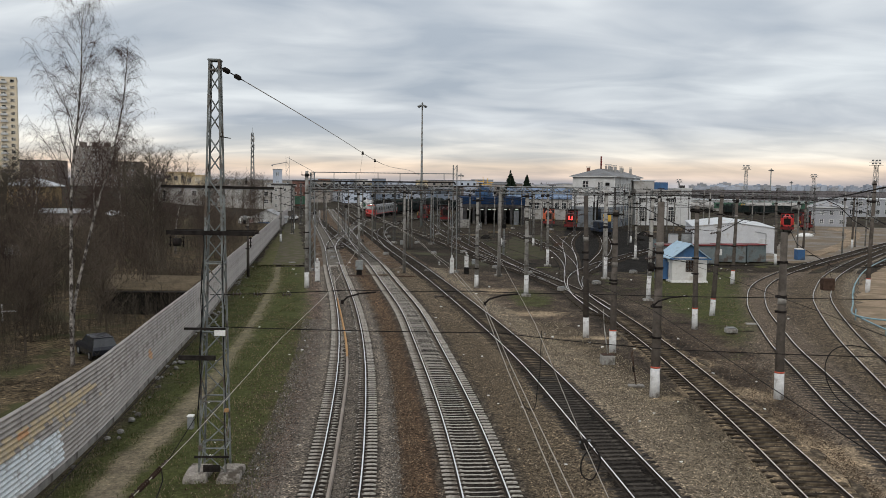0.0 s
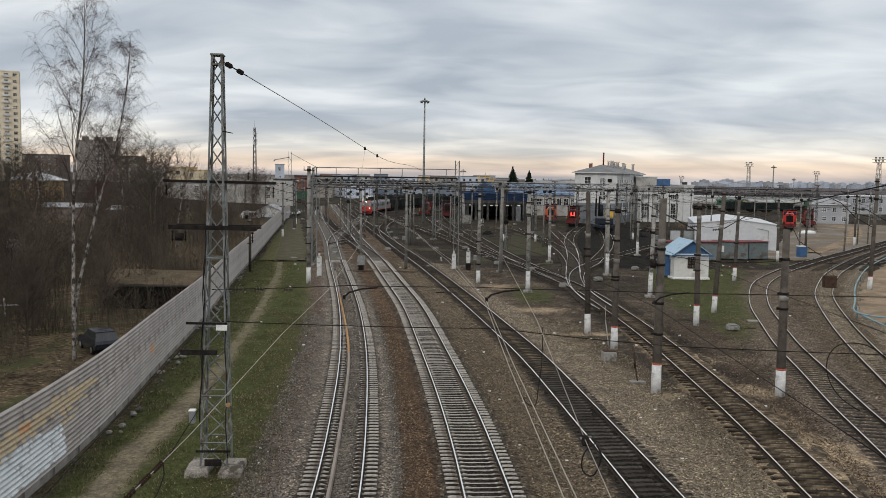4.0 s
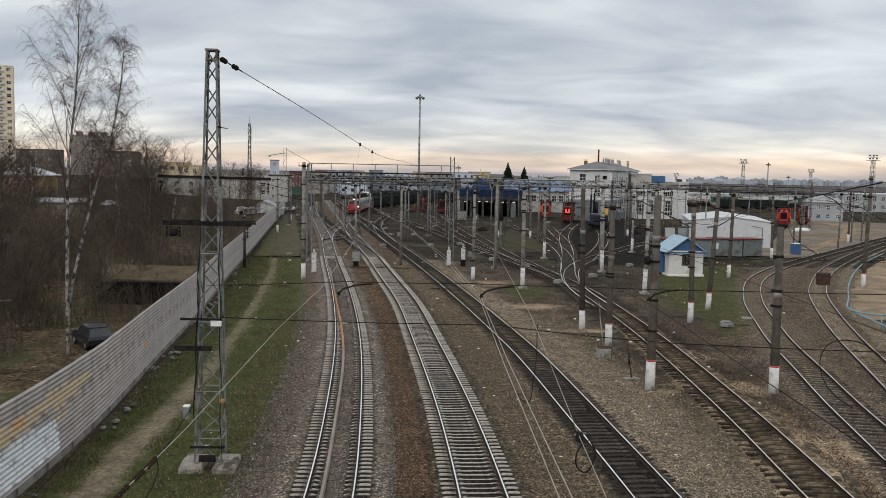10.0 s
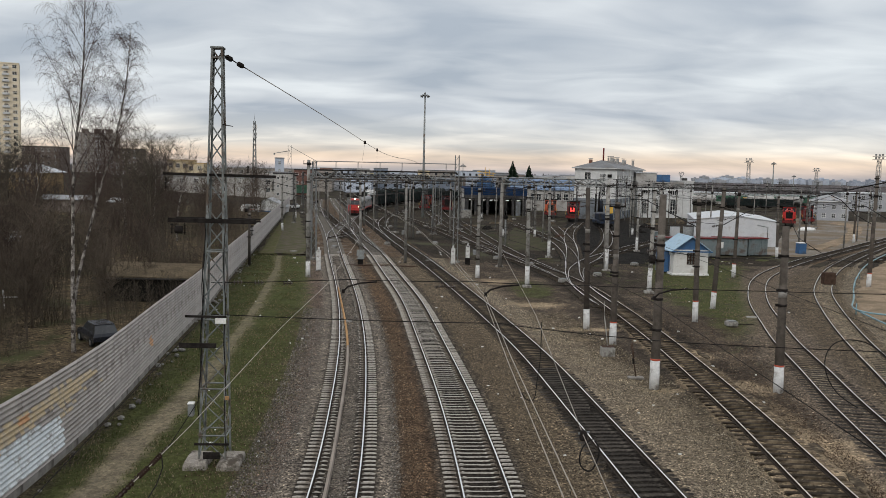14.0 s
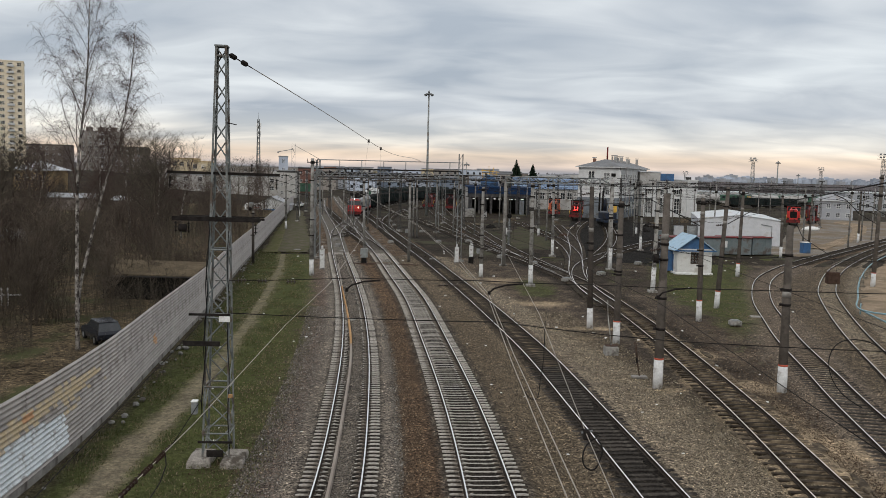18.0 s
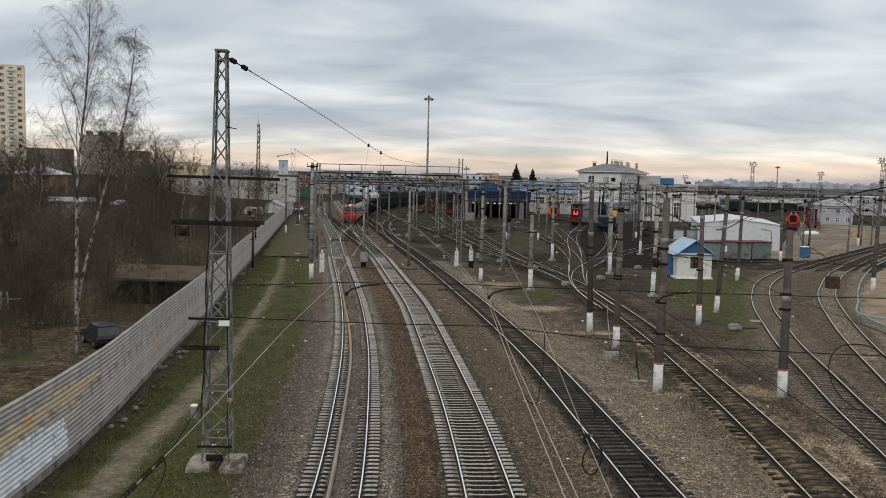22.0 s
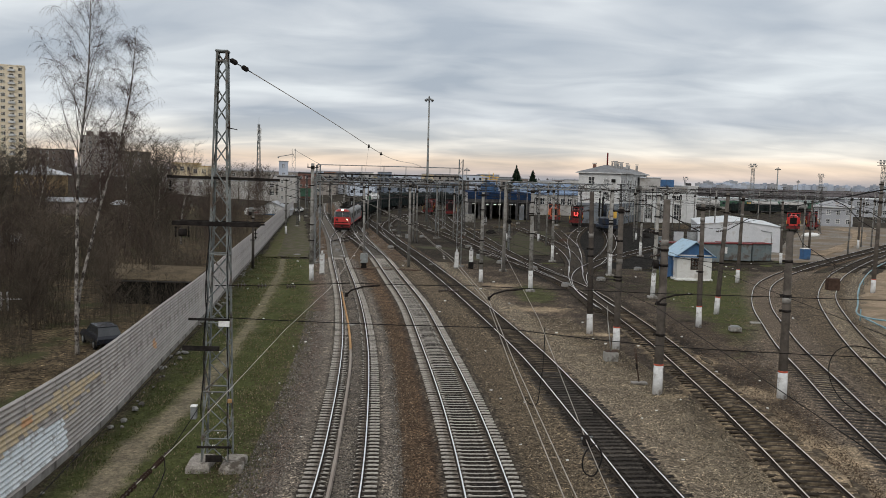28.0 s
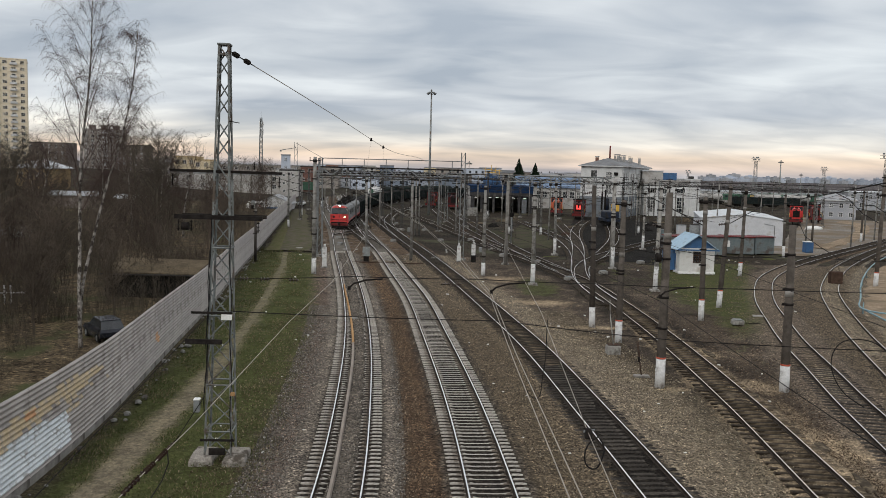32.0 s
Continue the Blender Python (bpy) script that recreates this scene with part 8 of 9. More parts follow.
def birch(name, label, m, path, seed, low, limbs, wide, girth):
    """A bare birch: pale trunk along the given path, steep rising limbs that arch over, and fine twigs hanging from them."""
    rnd = random.Random(seed)
    t = thing(name, label, "tree", m, "birches behind the fence")
    pts = curve_through(path, 0.5)
    rings = len(pts)
    rad = lambda k: girth * (1 - k / rings) ** 0.85 + 0.010
    trunk = Shape()
    trunk.loft([[(pts[k][0] + rad(k) * math.cos(a), pts[k][1] + rad(k) * math.sin(a), pts[k][2]) for a in np.linspace(0, 2 * math.pi, 10)[:-1]] for k in range(rings)], True, True, True)
    part("trunk", trunk, BIRCH_BARK, t, "white bark with dark scars")
    wood, twigs = Shape(), Shape()

    def hang(p, az, size):
        """A thin twig that leaves p along az and then hangs."""
        branch(twigs, rnd, p, (math.cos(az), math.sin(az), rnd.uniform(0.0, 0.8)), size, rnd.uniform(0.0042, 0.0062), 5, 0.13, 0.42, 3, 0.5)

    for i in range(limbs):
        g = (i / limbs) ** 0.9
        f = low + (0.98 - low) * g
        k = int(f * (rings - 1))
        az = i * 2.4 + rnd.uniform(-0.6, 0.6)
        steep = rnd.uniform(1.3, 2.3) + 1.6 * g
        size = wide * (1.15 - 0.95 * g) * rnd.uniform(0.75, 1.25) * math.hypot(1, steep) * 0.8
        limb = branch(wood, rnd, pts[k], (math.cos(az), math.sin(az), steep), size, max(0.011, rad(k) * 0.38), 11, 0.085, 0.018, 5, 0.16)
        for j in range(5 + int(size * 1.7)):
            n = rnd.randrange(2, len(limb))
            a2 = az + rnd.uniform(-1.5, 1.5)
            sub = branch(wood, rnd, limb[n], (math.cos(a2), math.sin(a2), rnd.uniform(0.5, 1.9)), rnd.uniform(0.5, 1.5) * (0.6 + 0.1 * size), 0.0085, 6, 0.14, 0.07, 3, 0.4)
            for _ in range(9):
                hang(sub[rnd.randrange(1, len(sub))], rnd.uniform(0, 6.28), rnd.uniform(0.35, 1.25))
        for _ in range(int(size * 2)):
            hang(limb[rnd.randrange(3, len(limb))], rnd.uniform(0, 6.28), rnd.uniform(0.4, 1.3))
    part("limb_work", wood, TWIG, t, "dark rising limbs")
    part("twig_crown", twigs, TWIG, t, "thin hanging dark twigs")
    return t


def sapling_clump(seed, stems, radius, tall, stuff, side=5):
    rnd = random.Random(seed)
    s = Shape()
    for _ in range(stems):
        a, q = rnd.uniform(0, 6.28), radius * math.sqrt(rnd.random())
        h = tall * rnd.uniform(0.45, 1.0)
        base = (q * math.cos(a), q * math.sin(a), -0.2)
        st = branch(s, rnd, base, (rnd.uniform(-0.22, 0.22), rnd.uniform(-0.22, 0.22), 1), h, 0.022 * tall / 5, 5, 0.10, 0, 3, 0.25)
        for _ in range(side):
            p = st[rnd.randrange(1, len(st))]
            b = rnd.uniform(0, 6.28)
            sb = branch(s, rnd, p, (math.cos(b), math.sin(b), rnd.uniform(0.5, 1.8)), h * rnd.uniform(0.18, 0.36), 0.012 * tall / 5, 3, 0.2)
            for _ in range(3):
                p2 = sb[rnd.randrange(1, len(sb))]
                b = rnd.uniform(0, 6.28)
                branch(s, rnd, p2, (math.cos(b), math.sin(b), rnd.uniform(0.1, 1.4)), h * rnd.uniform(0.07, 0.16), 0.007 * tall / 5, 2, 0.2)
    me = s.mesh("stems")
    me.materials.append(stuff)
    return me


def bare_tree_meshes(seed, tall, stout=1.0):
    """A broad bare tree: trunk mesh and crown mesh."""
    rnd = random.Random(seed)
    trunk, crown = Shape(), Shape()
    tr = branch(trunk, rnd, (0, 0, -0.3), (0, 0, 1), tall * 0.9, tall * 0.014, 9, 0.07, 0, 7, 0.15)
    for i in range(18):
        p = tr[2 + i * 7 // 18]
        az = i * 2.4
        l = branch(crown, rnd, p, (math.cos(az), math.sin(az), rnd.uniform(0.9, 2.2)), tall * rnd.uniform(0.22, 0.38), tall * 0.0038 * stout, 5, 0.16, 0, 3, 0.3)
        for _ in range(10):
            q = l[rnd.randrange(1, len(l))]
            b = rnd.uniform(0, 6.28)
            sb = branch(crown, rnd, q, (math.cos(b), math.sin(b), rnd.uniform(0.3, 1.5)), tall * rnd.uniform(0.08, 0.16), tall * 0.0015 * stout, 3, 0.22)
            for _ in range(7):
                q2 = sb[rnd.randrange(1, len(sb))]
                b = rnd.uniform(0, 6.28)
                branch(crown, rnd, q2, (math.cos(b), math.sin(b), rnd.uniform(0, 1.3)), tall * rnd.uniform(0.04, 0.09), tall * 0.0008 * stout, 2, 0.2)
    return trunk.mesh("trunk"), crown.mesh("crown")


def fence_x(y):
    f = np.array(FENCE_LINE)
    return float(np.interp(y, f[:, 1], f[:, 0]))


def build_woods():
    birch("birch_tree", "tall bare white-barked birch with drooping twigs", pose(-21.28, 48.2, 0), [(0, 0, -0.3), (0, 0, 3.5), (0.08, 0, 7.5), (0.23, 0, 11.3), (0.52, 0.1, 13.9), (0.77, 0.1, 16.4), (0.93, 0, 18.9), (0.97, 0, 20.6)], 5, 0.40, 27, 2.5, 0.118)
    birch("birch_tree", "leaning bare birch with a pale crooked trunk", pose(-21.1, 48.6, 0), [(-0.3, 0, -0.3), (-0.2, 0, 3.4), (0.43, 0, 6.2), (1.28, 0, 9.4), (2.12, 0, 12.0), (2.52, 0, 13.6), (2.89, 0, 15.6), (3.06, 0, 17.1), (3.2, 0, 18.7)], 8, 0.55, 19, 1.5, 0.10)
    clumps = [sapling_clump(1, 26, 1.9, 5.0, BUSH), sapling_clump(2, 24, 1.7, 6.5, BUSH_RED), sapling_clump(3, 30, 2.3, 3.6, BRANCH), sapling_clump(4, 20, 1.6, 7.8, BUSH_RED)]
    labels = ["bare brown shrub of thin upright stems", "tall bare thicket of reddish stems", "low tangled bare shrub", "tall bare sapling clump"]
    rnd = random.Random(31)
    first = {}

    def put(k, x, y, s):
        m = pose(x, y, rise(x, y) - 0.05, 0, 0, rnd.uniform(0, 360)) @ Matrix.Scale(s, 4)
        if k not in first:
            first[k] = thing("shrub", labels[k], "shrub", None, "bare thicket behind the fence")
            part("brush", clumps[k], None, first[k])
            first[k].matrix_basis = m
        else:
            ob = copy_thing(first[k], m)
            ob.matrix_basis = m

    n = 0
    while n < 165:
        u = rnd.uniform(-0.56, -0.16)
        y = 68 + 150 * rnd.random() ** 1.25
        x = u * y
        if x > fence_x(y) - 3.0 or (y < 92 and -36 < x and rnd.random() < 0.75):
            continue
        put(rnd.choice((0, 0, 1, 1, 2, 3)), x, y, rnd.uniform(0.8, 1.4))
        n += 1
    for x, y, k, s in ((-31, 62, 0, 0.8), (-30.5, 58, 2, 0.9), (-34, 66, 1, 0.8), (-29, 70, 2, 1.0), (-24.5, 62, 2, 0.7), (-23.5, 70, 2, 0.9), (-26.5, 50, 2, 0.6), (-24, 57, 2, 0.5), (-28.3, 53, 0, 0.75),
                       (-19.3, 58, 2, 0.45), (-21.4, 66, 0, 0.7), (-18.4, 52.5, 2, 0.35), (-23, 76, 1, 0.7), (-22.6, 41.5, 2, 0.4), (-20.5, 37.5, 2, 0.35), (-19, 44, 2, 0.4), (-36, 72, 3, 1.1), (-40, 78, 3, 1.2)):
        put(k, x, y, s)
    for _ in range(112):
        y = rnd.uniform(37, 84)
        x = fence_x(y) - 1.6 - 24 * rnd.random() ** 0.9 * y / 60
        if abs(x + 21.2) < 2.6 and 44 < y < 56:
            continue
        put(rnd.choice((2, 2, 0)), x, y, rnd.uniform(0.3, 0.95) * (0.6 if y < 55 else 1.0))
    base = None
    for i, (x, y, h, s) in enumerate(((-39, 110, 14.0, 1), (-36.5, 104, 12.5, 1), (-39, 123, 13.6, 2), (-44, 84, 13, 1), (-41, 74, 11, 2), (-48, 92, 14, 1), (-52, 106, 13, 2), (-27.5, 45.5, 7.5, 3), (-31, 51, 8.5, 3), (-25.6, 51.5, 6.0, 3), (-34, 57, 9, 3), (-23.4, 58.5, 5.5, 3), (-29, 60, 8, 3), (-37, 66, 10, 3), (-24.4, 40.5, 5.5, 3), (-29.5, 47, 6.5, 3), (-27, 55, 7, 3), (-33, 50, 7.5, 3), (-36, 58, 8, 3), (-26, 64, 7.5, 3), (-31.5, 66, 8.5, 3), (-47.5, 128, 16.5, 1), (-50.5, 134, 17.5, 2), (-46, 138, 15.5, 1), (-53, 128, 16, 2), (-49, 142, 17, 1), (-44.6, 130, 14, 2),
                                      (-62, 130, 13, 1), (-70, 142, 13, 2), (-78, 150, 13, 1), (-66, 160, 13.5, 2), (-84, 170, 14, 1), (-60, 175, 12, 2), (-92, 190, 15, 2), (-100, 176, 15, 1), (-54, 168, 11.5, 1),
                                      (-77, 298, 13.5, 1), (-73.5, 296, 13, 1), (-68, 298, 12.5, 2), (-62.5, 294, 13, 1), (-64.5, 290, 12, 1), (-74, 268, 12, 1), (-70, 262, 11.5, 2), (-64, 270, 13, 1), (-60, 265, 11, 2), (-80, 280, 11, 1), (-118, 230, 13, 2), (-130, 246, 13, 1), (-110, 240, 12, 1), (-140, 262, 14, 2))):
        if base is None:
            base = {}
        if s not in base:
            tm, cm = bare_tree_meshes(40 + s, 10.0, 1.7 if s == 3 else 1.0)
            tm.materials.append((BUSH, BIRCH_BARK, BRANCH)[s - 1])
            cm.materials.append((BUSH, TWIG, BRANCH)[s - 1])
            base[s] = thing("bare_tree", ("bare grey-brown tree in the thicket", "bare slender birch in the thicket", "small bare wild fruit tree with crooked branches")[s - 1], "tree", None, "bare trees behind the fence")
            part("trunk", tm, None, base[s])
            part("crown", cm, None, base[s], "leafless crown of fine twigs")
            ob = base[s]
        else:
            ob = copy_thing(base[s], pose(0, 0, 0))
        ob.matrix_basis = pose(x, y, rise(x, y) - 0.05, 0, 0, i * 77) @ Matrix.Scale((h - rise(x, y)) / 10, 4)
    for x, y, h in ((23.2, 296, 15.6), (29.3, 300, 14.2)):
        sp = thing("spruce_tree", "dark green pointed spruce behind the engine shed", "tree", pose(x, y, 0), "dark spruces")
        part("trunk", Shape().rod((0, 0, -0.3), (0, 0, h * 0.95), 0.22, 0.04, 8), BUSH, sp)
        s = Shape()
        r2 = random.Random(int(h * 10))
        for i in range(420):
            f = r2.random() ** 0.8
            z, a = 1.5 + (h - 1.6) * f, r2.uniform(0, 6.28)
            R = (1 - f) * 5.6 * r2.uniform(0.65, 1.1) + 0.15
            c, q = math.cos(a), math.sin(a)
            w = 0.12 + 0.25 * (1 - f)
            s.add([(0, 0, z + 0.25), (R * c - w * q, R * q + w * c, z - R * 0.30), (R * 1.12 * c, R * 1.12 * q, z - R * 0.24), (R * c + w * q, R * q - w * c, z - R * 0.30), (R * 0.6 * c, R * 0.6 * q, z - R * 0.5)],
                  [(0, 1, 2), (0, 2, 3), (0, 4, 1), (0, 3, 4)])
        part("crown", s, NEEDLES, sp, "dense dark needles")
    # woods on the horizon, their colour lightened to stand for distance haze
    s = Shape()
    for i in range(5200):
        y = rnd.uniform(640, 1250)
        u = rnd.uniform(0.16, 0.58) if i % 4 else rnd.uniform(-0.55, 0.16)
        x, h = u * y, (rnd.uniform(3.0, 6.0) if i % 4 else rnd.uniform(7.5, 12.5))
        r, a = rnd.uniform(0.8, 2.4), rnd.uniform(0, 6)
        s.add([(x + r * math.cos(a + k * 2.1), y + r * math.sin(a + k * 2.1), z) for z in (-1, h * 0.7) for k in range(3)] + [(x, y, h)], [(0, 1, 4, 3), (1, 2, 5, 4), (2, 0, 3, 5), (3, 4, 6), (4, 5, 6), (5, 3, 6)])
    single("far_woods", s, HAZY_WOOD, "bare woods along the horizon in a haze-tinted grey", "woods", kind="stuff")


build_woods()


def build_small_growth():
    rnd = random.Random(77)
    for stuff, count, name, label in ((BLADE, 26000, "grass", "short green blades of spring grass"), (DRY_BLADE, 9000, "dry_grass", "dry straw-coloured grass blades")):
        s = Shape()
        k = 0
        while k < count:
            if rnd.random() < 0.93:
                y = 22 + 90 * rnd.random() ** 1.7
                x0, x1 = fence_x(y) + 0.3, float(np.interp(y, (6, 28, 37, 48, 62, 82, 104, 135), (-6.3, -6.7, -7.5, -8.6, -10.4, -13.8, -18.2, -24.2)))
                x = rnd.uniform(x0, x1 + rnd.uniform(-1.0, 0.8))
                px = float(np.interp(y, (14, 24, 28.6, 32.3, 36, 40, 47.4, 60, 72, 93, 110), (-11.2, -11.5, -11.67, -12.0, -12.1, -12.3, -12.66, -14.0, -15.5, -18.4, -21.4)))
                if abs(x - px) < (0.55 if y < 50 else 0.3) or noise.noise((x * 0.8, y * 0.5, 5)) + rnd.uniform(-0.5, 0.5) < (-0.05 if stuff is BLADE else 0.2):
                    continue
            else:
                y = rnd.uniform(66, 112)
                a, b = np.interp(y, (66, 76, 88, 104, 116), (21.5, 21, 22.2, 25, 27)), np.interp(y, (66, 72, 82, 93, 102, 114), (24, 26, 29, 33, 36, 41))
                x = rnd.uniform(a, b)
                if noise.noise((x * 0.4, y * 0.3, 9)) + rnd.uniform(-0.4, 0.4) < -0.05:
                    continue
            h, w, an = rnd.uniform(0.025, 0.075), rnd.uniform(0.008, 0.02) * (1 + y / 60), rnd.uniform(0, 3.14)
            c, q = math.cos(an) * w, math.sin(an) * w
            s.add([(x - c, y - q, 0.0), (x + c, y + q, 0.0), (x + rnd.uniform(-0.06, 0.06), y + rnd.uniform(-0.06, 0.06), h + 0.03)], [(0, 1, 2)])
            k += 1
        single(name, s, stuff, label, "grass", kind="stuff")
    # loose stones lying on the gravel, zone by zone: between two plan lines, offsets from them
    for k, (l0, o0, l1, o1, stuff, count, lo, hi, label) in enumerate((
            (T1, -3.6, T1, -1.42, BALLAST_STONES, 22000, 0.018, 0.042, "loose grey ballast stones beside the sleepers"), (T1, 1.42, T1, 2.25, BALLAST_STONES, 12000, 0.018, 0.042, "loose grey ballast stones beside the sleepers"),
            (T1, -0.45, T1, 0.45, BALLAST_STONES, 8000, 0.015, 0.032, "grey ballast stones between the rails"), (T1, 2.1, T2, -1.45, BROWN_STONES, 22000, 0.016, 0.036, "loose brown gravel stones"),
            (T2, 1.45, T3, -1.4, OLIVE_STONES, 30000, 0.016, 0.036, "loose olive-brown gravel stones"), (T3, 1.4, T3, 6.4, PALE_STONES, 34000, 0.016, 0.036, "loose light gravel stones"),
            (T1, -5.4, T1, -2.6, BROWN_STONES, 8000, 0.015, 0.032, "loose brown gravel stones at the edge of the grass"), (T4, 1.6, T5, -1.6, BROWN_STONES, 9000, 0.016, 0.034, "loose brown gravel stones"))):
        g = np.random.default_rng(50 + k)
        y = 22.5 + 44 * g.random(count) ** 1.7
        c0, c1 = curve_through(l0, 1.0), curve_through(l1, 1.0)
        x0, x1 = np.interp(y, c0[:, 1], c0[:, 0]) + o0, np.interp(y, c1[:, 1], c1[:, 0]) + o1
        x = x0 + (x1 - x0) * g.random(count)
        r = (lo + (hi - lo) * g.random(count) ** 2) * (1 + y / 150)
        an = g.random(count) * 6.283
        z = np.where(np.abs(x - np.interp(y, c0[:, 1], c0[:, 0])) < 0.5, 0.040, -0.042)
        V = np.empty((count, 5, 3))
        for i in range(4):
            q = r * (0.7 + 0.45 * g.random(count))
            V[:, i, 0], V[:, i, 1], V[:, i, 2] = x + q * np.cos(an + i * 1.57), y + q * np.sin(an + i * 1.57), z + r * (g.random(count) - 0.4) * 0.6
        V[:, 4, 0], V[:, 4, 1], V[:, 4, 2] = x + r * (g.random(count) - 0.5) * 0.5, y + r * (g.random(count) - 0.5) * 0.5, z + r * (0.7 + 0.7 * g.random(count))
        base = np.arange(count)[:, None, None] * 5
        F = (base + np.array([(0, 1, 4), (1, 2, 4), (2, 3, 4), (3, 0, 4)])[None]).reshape(-1, 3)
        me = bpy.data.meshes.new("loose_stones")
        me.from_pydata(V.reshape(-1, 3).tolist(), [], F.tolist())
        single("loose_stones", me, stuff, label, "stones", kind="stuff")
    s = Shape()
    for _ in range(70):
        y = rnd.uniform(24, 100)
        x = fence_x(y) + rnd.uniform(0.15, 1.0)
        r = rnd.uniform(0.05, 0.17)
        ring = [[(x + q * r * rnd.uniform(0.7, 1.2) * math.cos(i * 1.05), y + q * r * rnd.uniform(0.7, 1.2) * math.sin(i * 1.05), z * r) for i in range(6)] for q, z in ((1.0, -0.2), (1.1, 0.3), (0.6, 0.8))]
        s.loft(ring)
    single("rubble", s, PALE_CONCRETE, "pale concrete rubble along the fence foot", "rubble", kind="stuff")
    s = Shape()
    for _ in range(130):
        y = rnd.uniform(30, 130)
        x = rnd.uniform(-0.30, 0.42) * y
        if x < fence_x(y) + 0.5:
            continue
        r = rnd.uniform(0.03, 0.07) * (0.7 + y / 80)
        s.box(x - r, x + r, y - r * 0.6, y + r * 0.6, -0.07, -0.05 + r * 0.7, 0.005)
    scraps = s
    s = Shape()
    for _ in range(4200):
        y = 32 + 60 * rnd.random() ** 1.3
        x = fence_x(y) - 0.8 - 26 * rnd.random() * y / 50
        a, q, z = rnd.uniform(0, 6.28), rnd.uniform(0.15, 0.75), rise(x, y) + rnd.uniform(0.0, 0.12)
        s.rod((x, y, z), (x + q * math.cos(a), y + q * math.sin(a), z + rnd.uniform(-0.02, 0.25)), rnd.uniform(0.008, 0.02), 0.005, 3, caps=False)
    single("fallen_sticks", s, FALLEN, "fallen sticks and dry stalks on the leaf litter", "sticks", kind="stuff")
    s = scraps
    single("litter_scraps", s, WHITE_PAINT, "scattered pale scraps and broken stones", "litter", kind="stuff")


build_small_growth()


# ---- vehicles ----
WHEEL = Shape().rod((0, -0.07, 0.48), (0, 0.07, 0.48), 0.48, 0.48, 16).rod((0, 0.07, 0.48), (0, 0.11, 0.48), 0.53, 0.53, 16).mesh("wheel")
WHEEL.materials.append(DARK_STEEL)


def bogie(parent, x, n=2, pitch=1.9):
    b = part("bogie", Shape().box(x - pitch * n / 2 - 0.1, x + pitch * n / 2 + 0.1, -1.1, -0.95, 0.35, 0.8, 0.04).box(x - pitch * n / 2 - 0.1, x + pitch * n / 2 + 0.1, 0.95, 1.1, 0.35, 0.8, 0.04).box(x - 0.25, x + 0.25, -1.0, 1.0, 0.45, 0.9), LOCO_DARK, parent)
    for i in range(n):
        for sy in (-1, 1):
            part("wheel", WHEEL, None, b, at=pose(x + (i - (n - 1) / 2) * pitch, sy * 0.76, 0, 0, 0, 0 if sy < 0 else 180))


